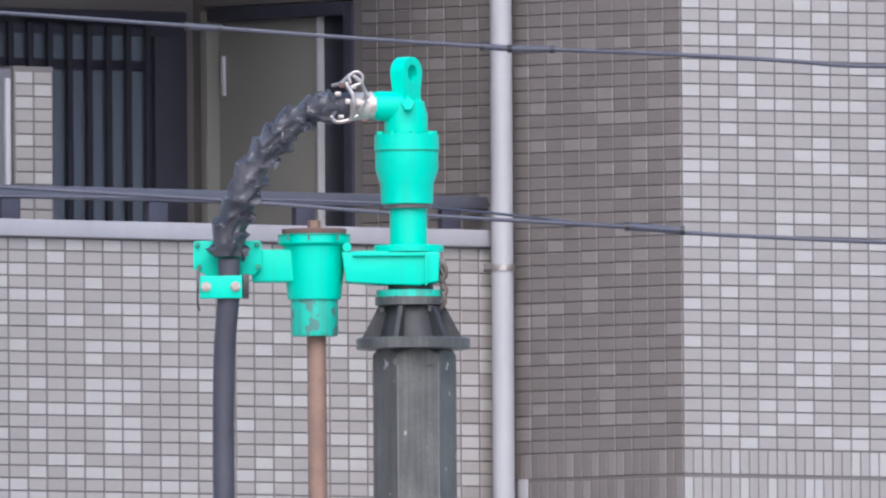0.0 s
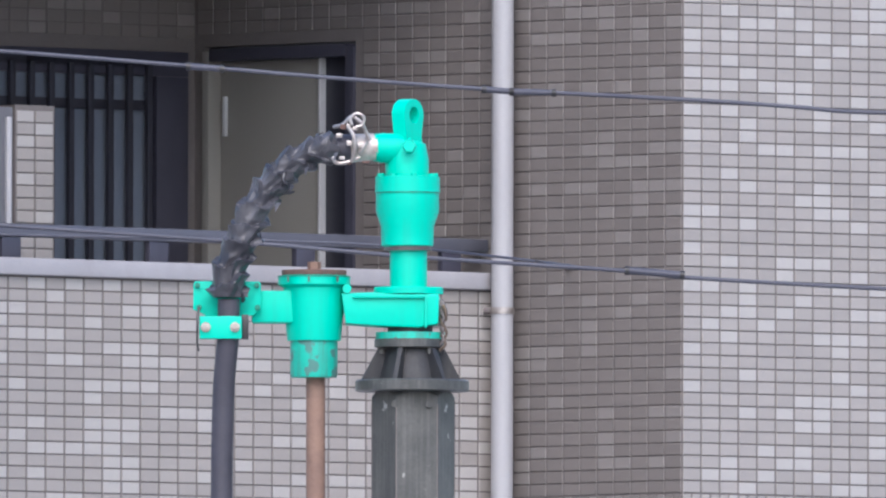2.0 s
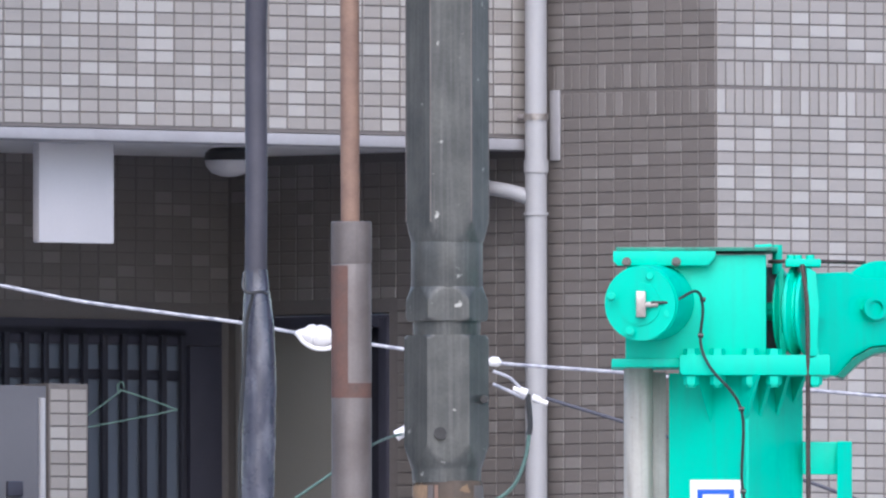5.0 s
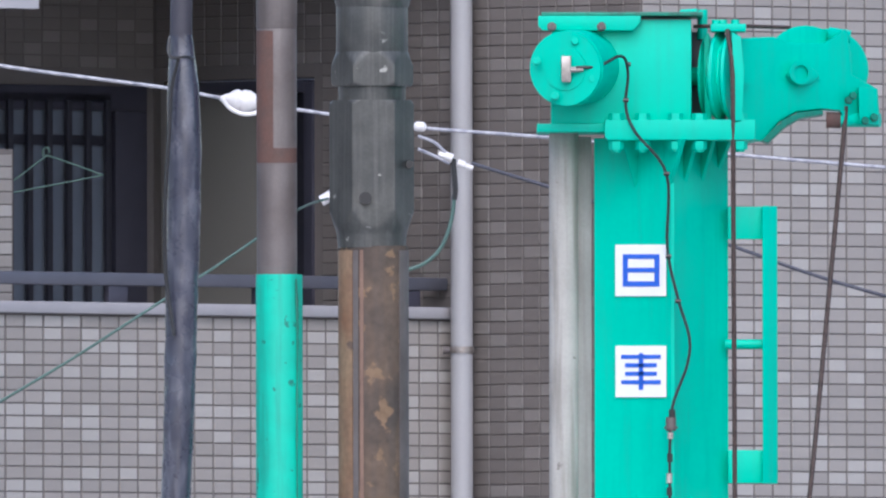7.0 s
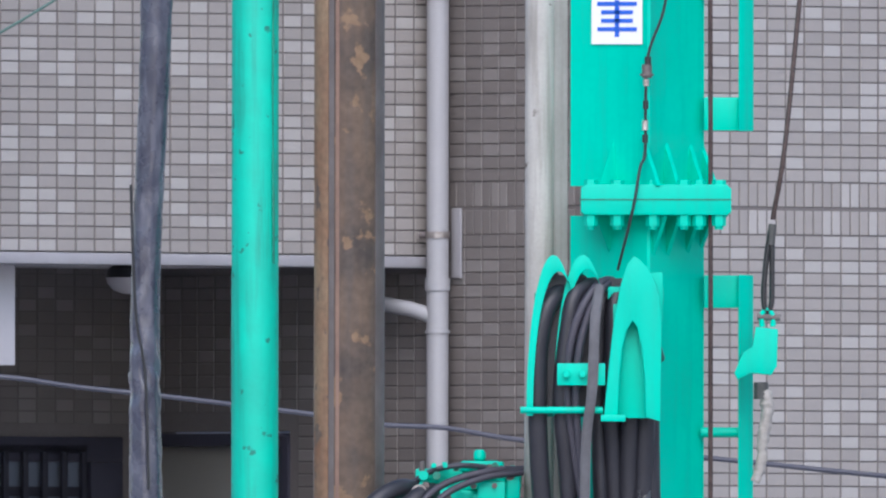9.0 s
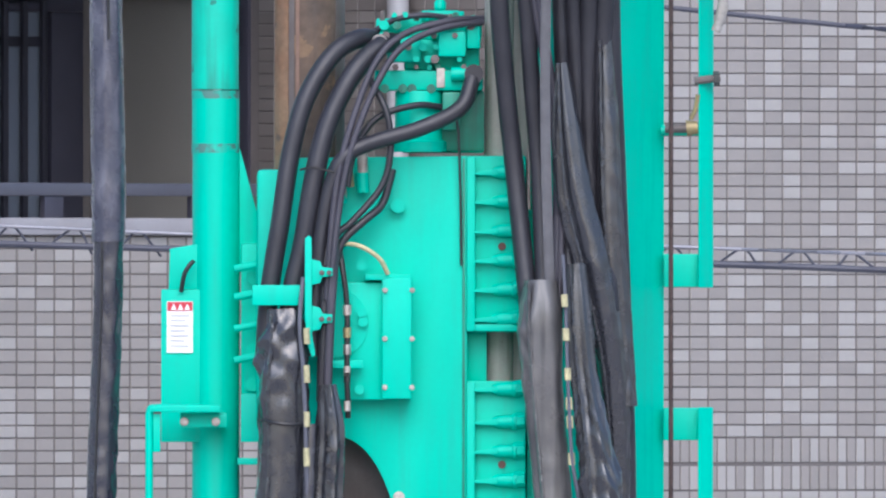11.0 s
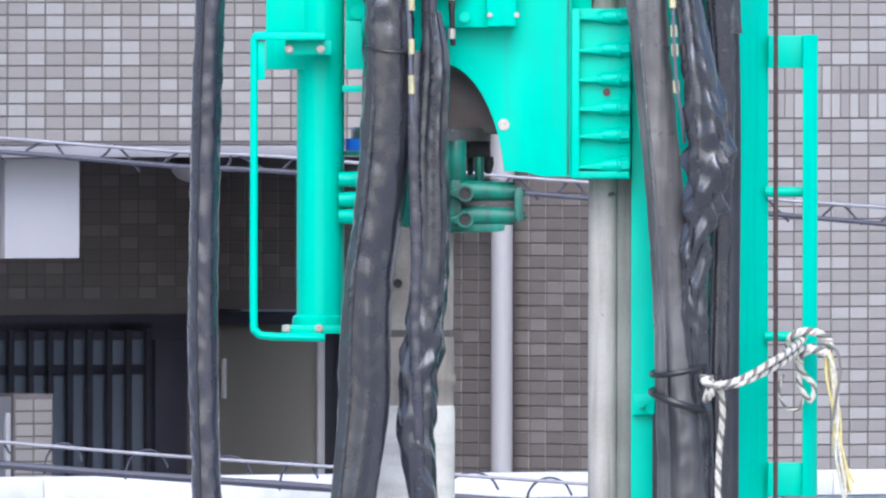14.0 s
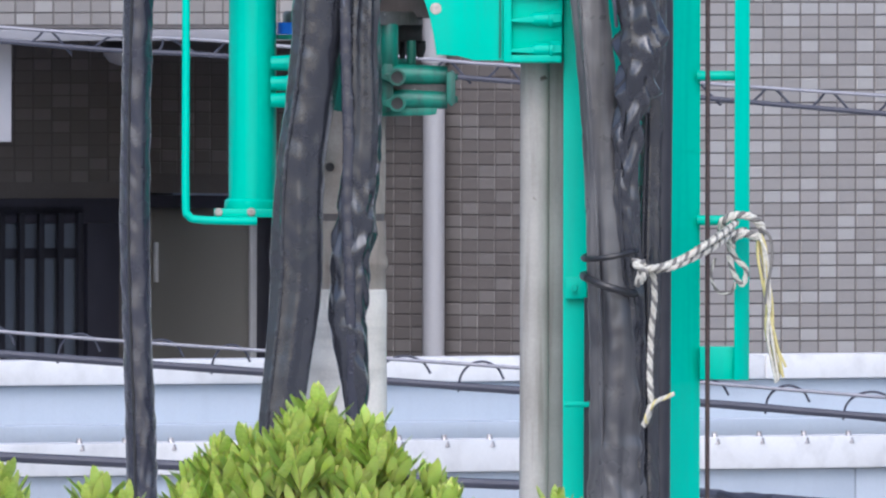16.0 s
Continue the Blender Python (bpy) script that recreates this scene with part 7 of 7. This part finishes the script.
# service drop with insulators
sv = overhead("service_cable", [(-260, 1178), (-100, 1188), (72, 1221), (230, 1243), (372, 1262), (480, 1282), (660, 1309), (812, 1332), (1042, 1350), (1372, 1381), (1640, 1404), (1900, 1424)], 3.3, CABLE_PALE, "pale twisted service cable with porcelain insulators")
k = (WIRE_Y + 175) / SHEET
b = bmesh.new()
skin(b, [ring(b, at(u, v, WIRE_Y), (1, 0, -0.12), r * k, 20) for u, v, r in ((462, 1280, 4), (470, 1281, 9), (478, 1281, 11), (484, 1282, 17), (492, 1283, 20), (498, 1284, 18), (504, 1285, 21), (514, 1286, 20), (522, 1287, 16), (532, 1288, 9), (548, 1290, 4))])
part("insulator", b, INSULATOR, sv, "white porcelain insulator")
b = bmesh.new()
skin(b, [ring(b, at(u, v, WIRE_Y), (1, 0, -0.1), r * k, 16) for u, v, r in ((803, 1330, 4), (809, 1330, 9), (822, 1331, 9), (827, 1332, 4))])
part("insulator", b, INSULATOR, sv)
part("stay", made(sweep, [(at(u, v, WIRE_Y - 0.03), 4 * k) for u, v in ((466, 1280), (478, 1296), (500, 1307), (524, 1306), (532, 1296))], 8, 5), INSULATOR, sv)
lp = thing("service_loop", at(870, 1384, WIRE_Y), "dark lead looping from a white clamp to a green earth wire", "cable")
for pts, r, m in (([(812, 1347), (840, 1358), (858, 1374), (870, 1384)], 3, CABLE_PALE), ([(812, 1370), (840, 1382), (868, 1396)], 3, CABLE_PALE),
                  ([(872, 1386), (878, 1420), (877, 1450), (870, 1500), (852, 1545), (824, 1572), (794, 1584)], 3.5, CABLE_GREEN), ([(874, 1388), (878, 1440), (876, 1460)], 5, BLACK)):
    part("lead", made(sweep, [(at(u, v, WIRE_Y), r * k) for u, v in pts], 8, 7), m, lp)
for u, v, r in ((866, 1384, 8), (854, 1380, 5), (888, 1396, 7), (902, 1402, 5)):
    part("clamp", made(rod, at(u - 6, v - 2, WIRE_Y), at(u + 7, v + 3, WIRE_Y), r * k, n=12), INSULATOR, lp)
overhead("earth_wire", [(-260, 1985), (0, 1860), (72, 1816), (200, 1740), (362, 1636), (450, 1580), (522, 1531), (600, 1477), (652, 1458)], 2.6, CABLE_GREEN, "slack green earth wire slanting across the front")
b = bmesh.new()
rod(b, at(640, 1462, WIRE_Y), at(662, 1450, WIRE_Y), 10 * k, n=12)
solid("wire_clamp", b, INSULATOR, "white clamp on the earth wire", "clamp")
overhead("dark_wire", [(906, 1395), (960, 1412), (1042, 1437), (1200, 1490), (1362, 1541), (1500, 1590), (1640, 1632), (1900, 1700)], 3.2, CABLE, "thin dark wire sloping away behind the mast")
overhead("grey_wire", [(-120, 2388), (115, 2400), (250, 2418), (385, 2432), (520, 2448), (675, 2467), (790, 2484), (905, 2490), (1045, 2512), (1365, 2542), (1683, 2574), (1900, 2590)], 4.5, CABLE, "loose grey cable looping across the gallery")


def lashed(top, low, r_low, label, step=110, arched=False):
    """A thin messenger wire over a dark cable, joined by an open spiral of lashing wire."""
    ob = overhead("messenger_cable", top, 3.2, CABLE_MID, label, "lashed cables")
    part("dark_cable", made(sweep, [(at(u, v, WIRE_Y), r_low * k) for u, v in low], 8, 8, 0.12, 12), CABLE, ob)

    def level(line, u):
        for (a, va), (c, vc) in zip(line, line[1:]):
            if a <= u <= c:
                return va + (vc - va) * (u - a) / (c - a)
        return line[-1][1]

    o = random.Random(int(top[0][1]))
    u = top[0][0] + 30
    while u < top[-1][0] - step:
        hi, mid = u + step * 0.35 + o.uniform(-14, 14), u + step * 0.7
        rise = o.uniform(0.75, 1.05)
        pts = [(u, level(low, u) + 4), (u + 16, level(low, u) - 12 * rise), (hi, level(top, hi) - 1), (mid, level(low, mid) + o.uniform(-4, 14))]
        if arched:
            wide = step * o.uniform(0.5, 0.8)
            pts = [(u + wide * (0.5 - 0.5 * math.cos(q)), level(low, u) + 10 - (level(low, u) - level(top, u) + 14) * math.sin(q) ** 0.8) for q in (0.0, 0.5, 1.1, 1.7, 2.3, 2.8)]
        part("lashing", made(sweep, [(at(a, v, WIRE_Y + 0.02), 2.2 * k) for a, v in pts], 6, 5), CABLE, ob)
        u += step + o.uniform(-12, 22)


lashed([(-100, 2922), (234, 2932), (520, 2944), (1000, 2956), (1364, 2965), (1500, 2970), (1800, 2980)], [(-100, 2952), (234, 2963), (520, 2971), (1000, 2984), (1450, 2996), (1800, 3008)], 6, "messenger wire with a lashed dark cable")
lashed([(-100, 3426), (0, 3434), (320, 3458), (520, 3468), (930, 3503), (1042, 3511), (1362, 3540), (1690, 3562), (1900, 3572)], [(-100, 3452), (100, 3466), (320, 3484), (520, 3494), (930, 3530), (1050, 3540), (1362, 3566), (1690, 3594), (1900, 3606)], 4.5, "messenger wire with a lashed dark cable")
lashed([(-100, 3964), (0, 3972), (300, 3996), (600, 4016), (1000, 4042), (1362, 4070), (1690, 4096), (1900, 4110)], [(-100, 4002), (0, 4012), (300, 4034), (600, 4054), (1000, 4082), (1362, 4106), (1690, 4132), (1900, 4146)], 7, "messenger wire with a thick lashed dark cable", 130, True)
overhead("black_cable", [(-200, 4190), (0, 4196), (130, 4204), (500, 4222), (900, 4246), (1300, 4262), (1700, 4290)], 9, CABLE, "thick dark cable along the low wall")
# wire hanger on the gallery of the middle storey
hg = bmesh.new()
yh = -0.6
kh = (yh + 175) / SHEET
for pts in ([(96, 1425), (150, 1385), (160, 1382), (244, 1412), (240, 1418), (96, 1446)], [(150, 1384), (148, 1372), (156, 1366), (160, 1376)]):
    sweep(hg, [(at(u, v, yh), 1.5 * kh) for u, v in pts], 6, 5)
solid("wire_hanger", hg, CABLE_GREEN, "thin green wire clothes hanger", "hanger")


# ---- shrubs before the machine ----
def leaf_mesh():
    """One fleshy spatula-shaped leaf, bent along its length."""
    verts, faces = [], []
    rows = [(0.0, 0.14), (0.25, 0.55), (0.5, 0.95), (0.7, 0.95), (0.87, 0.58), (1.0, 0.04)]
    for t, w in rows:
        bend = 0.16 * t * t
        for sx, lift in ((-1, 0.025), (0, 0.0), (1, 0.025)):
            verts.append((sx * w * 0.15, bend - 0.0 + lift * w, t))
    for i in range(len(rows) - 1):
        for j in range(2):
            a = i * 3 + j
            faces.append((a, a + 1, a + 4, a + 3))
    n = len(verts)
    verts += [(x, y - 0.03, z) for x, y, z in verts]
    faces += [tuple(n + q for q in reversed(f)) for f in faces]
    mesh = bpy.data.meshes.new("leaf")
    mesh.from_pydata(verts, [], faces)
    mesh.materials.append(LEAF)
    for p in mesh.polygons:
        p.use_smooth = True
    return mesh


LEAF_MESH = leaf_mesh()
LEAF_V = [Vector(v.co) for v in LEAF_MESH.vertices]
LEAF_F = [tuple(p.vertices) for p in LEAF_MESH.polygons]


def shrub(lobes, reach, tips, seed, label):
    """A dense evergreen shrub: trunk, limbs, and rosettes of leaves on shoots that crowd round the peaks (u, v) of its lobes."""
    y = -34.0
    o = random.Random(seed)
    peaks = [at(u, v, y) for u, v in lobes]
    base = Vector((peaks[0].x, y, 0))
    ob = thing("shrub", base, label, "shrub", "hedge shrubs")
    part("trunk", made(sweep, [(base, 0.035), (base + Vector((0.03, 0, 0.3)), 0.03), (base + Vector((0, 0.02, peaks[0].z * 0.6)), 0.018)], 10, 6), BARK, ob)
    shoots = []
    for peak in peaks:
        back = o.uniform(-0.05, 0.12)
        for i in range(tips):
            r = reach * math.sqrt(i / tips) * o.uniform(0.7, 1.1)
            a = o.uniform(0, 2 * math.pi)
            z = peak.z - 0.085 - 1.15 * r - (0 if i < 2 else o.uniform(0.0, 0.07))
            shoots.append(Vector((peak.x + r * math.cos(a), y + back + r * math.sin(a), max(z, 0.2))))
    for s in shoots[::6]:
        mid = base.lerp(s, 0.55) + Vector((o.uniform(-0.05, 0.05), 0, 0.05))
        part("limb", made(sweep, [(base + Vector((0, 0, 0.3)), 0.014), (mid, 0.009), (s - Vector((0, 0, 0.02)), 0.004)], 7, 5), BARK, ob)
    verts, faces, single = [], [], 0
    shoots.sort(key=lambda p: p.y - p.z)
    for s in shoots:
        n = o.randint(9, 12)
        lean = (s - base).normalized() if (s - base).length else Vector((0, 0, 1))
        for j in range(n):
            a = j * 2.4 + o.uniform(-0.3, 0.3)
            open_ = 0.08 + 1.0 * (j / n) + o.uniform(-0.12, 0.12)
            size = o.uniform(0.1, 0.145) * (0.8 + 0.35 * j / n)
            m = Matrix.Translation(s - base - Vector((0, 0, 0.012 * j / n))) @ Matrix.Rotation(a, 4, "Z") @ Matrix.Rotation(open_, 4, "X") @ Matrix.Scale(size, 4)
            if single < 280 and o.random() < 0.8:
                lf = new("leaf", LEAF_MESH)
                lf.parent = ob
                lf.matrix_local = m
                single += 1
            else:
                k0 = len(verts)
                verts += [tuple(m @ q) for q in LEAF_V]
                faces += [tuple(k0 + q for q in f) for f in LEAF_F]
    mesh = bpy.data.meshes.new("foliage")
    mesh.from_pydata(verts, [], faces)
    mesh.materials.append(LEAF)
    for p in mesh.polygons:
        p.use_smooth = True
    fo = new("foliage", mesh)
    fo.parent = ob
    tagged(fo, kind="stuff")


shrub([(687, 4086), (640, 4122), (772, 4128), (730, 4152), (690, 4180), (600, 4172), (822, 4198), (770, 4215), (880, 4224), (920, 4252)], 0.1, 15, 5,
      "dense yellow-green evergreen shrub with fleshy leaves")
shrub([(562, 4158), (512, 4172), (476, 4216), (540, 4220), (462, 4258)], 0.085, 13, 6, "lower lobe of yellow-green evergreen shrub")
shrub([(300, 4238), (345, 4266)], 0.1, 12, 7, "small yellow-green evergreen shrub")
shrub([(118, 4214), (90, 4240)], 0.09, 12, 8, "small yellow-green evergreen shrub")
shrub([(1112, 4272)], 0.08, 10, 9, "small yellow-green evergreen shrub")

lay_tiles()
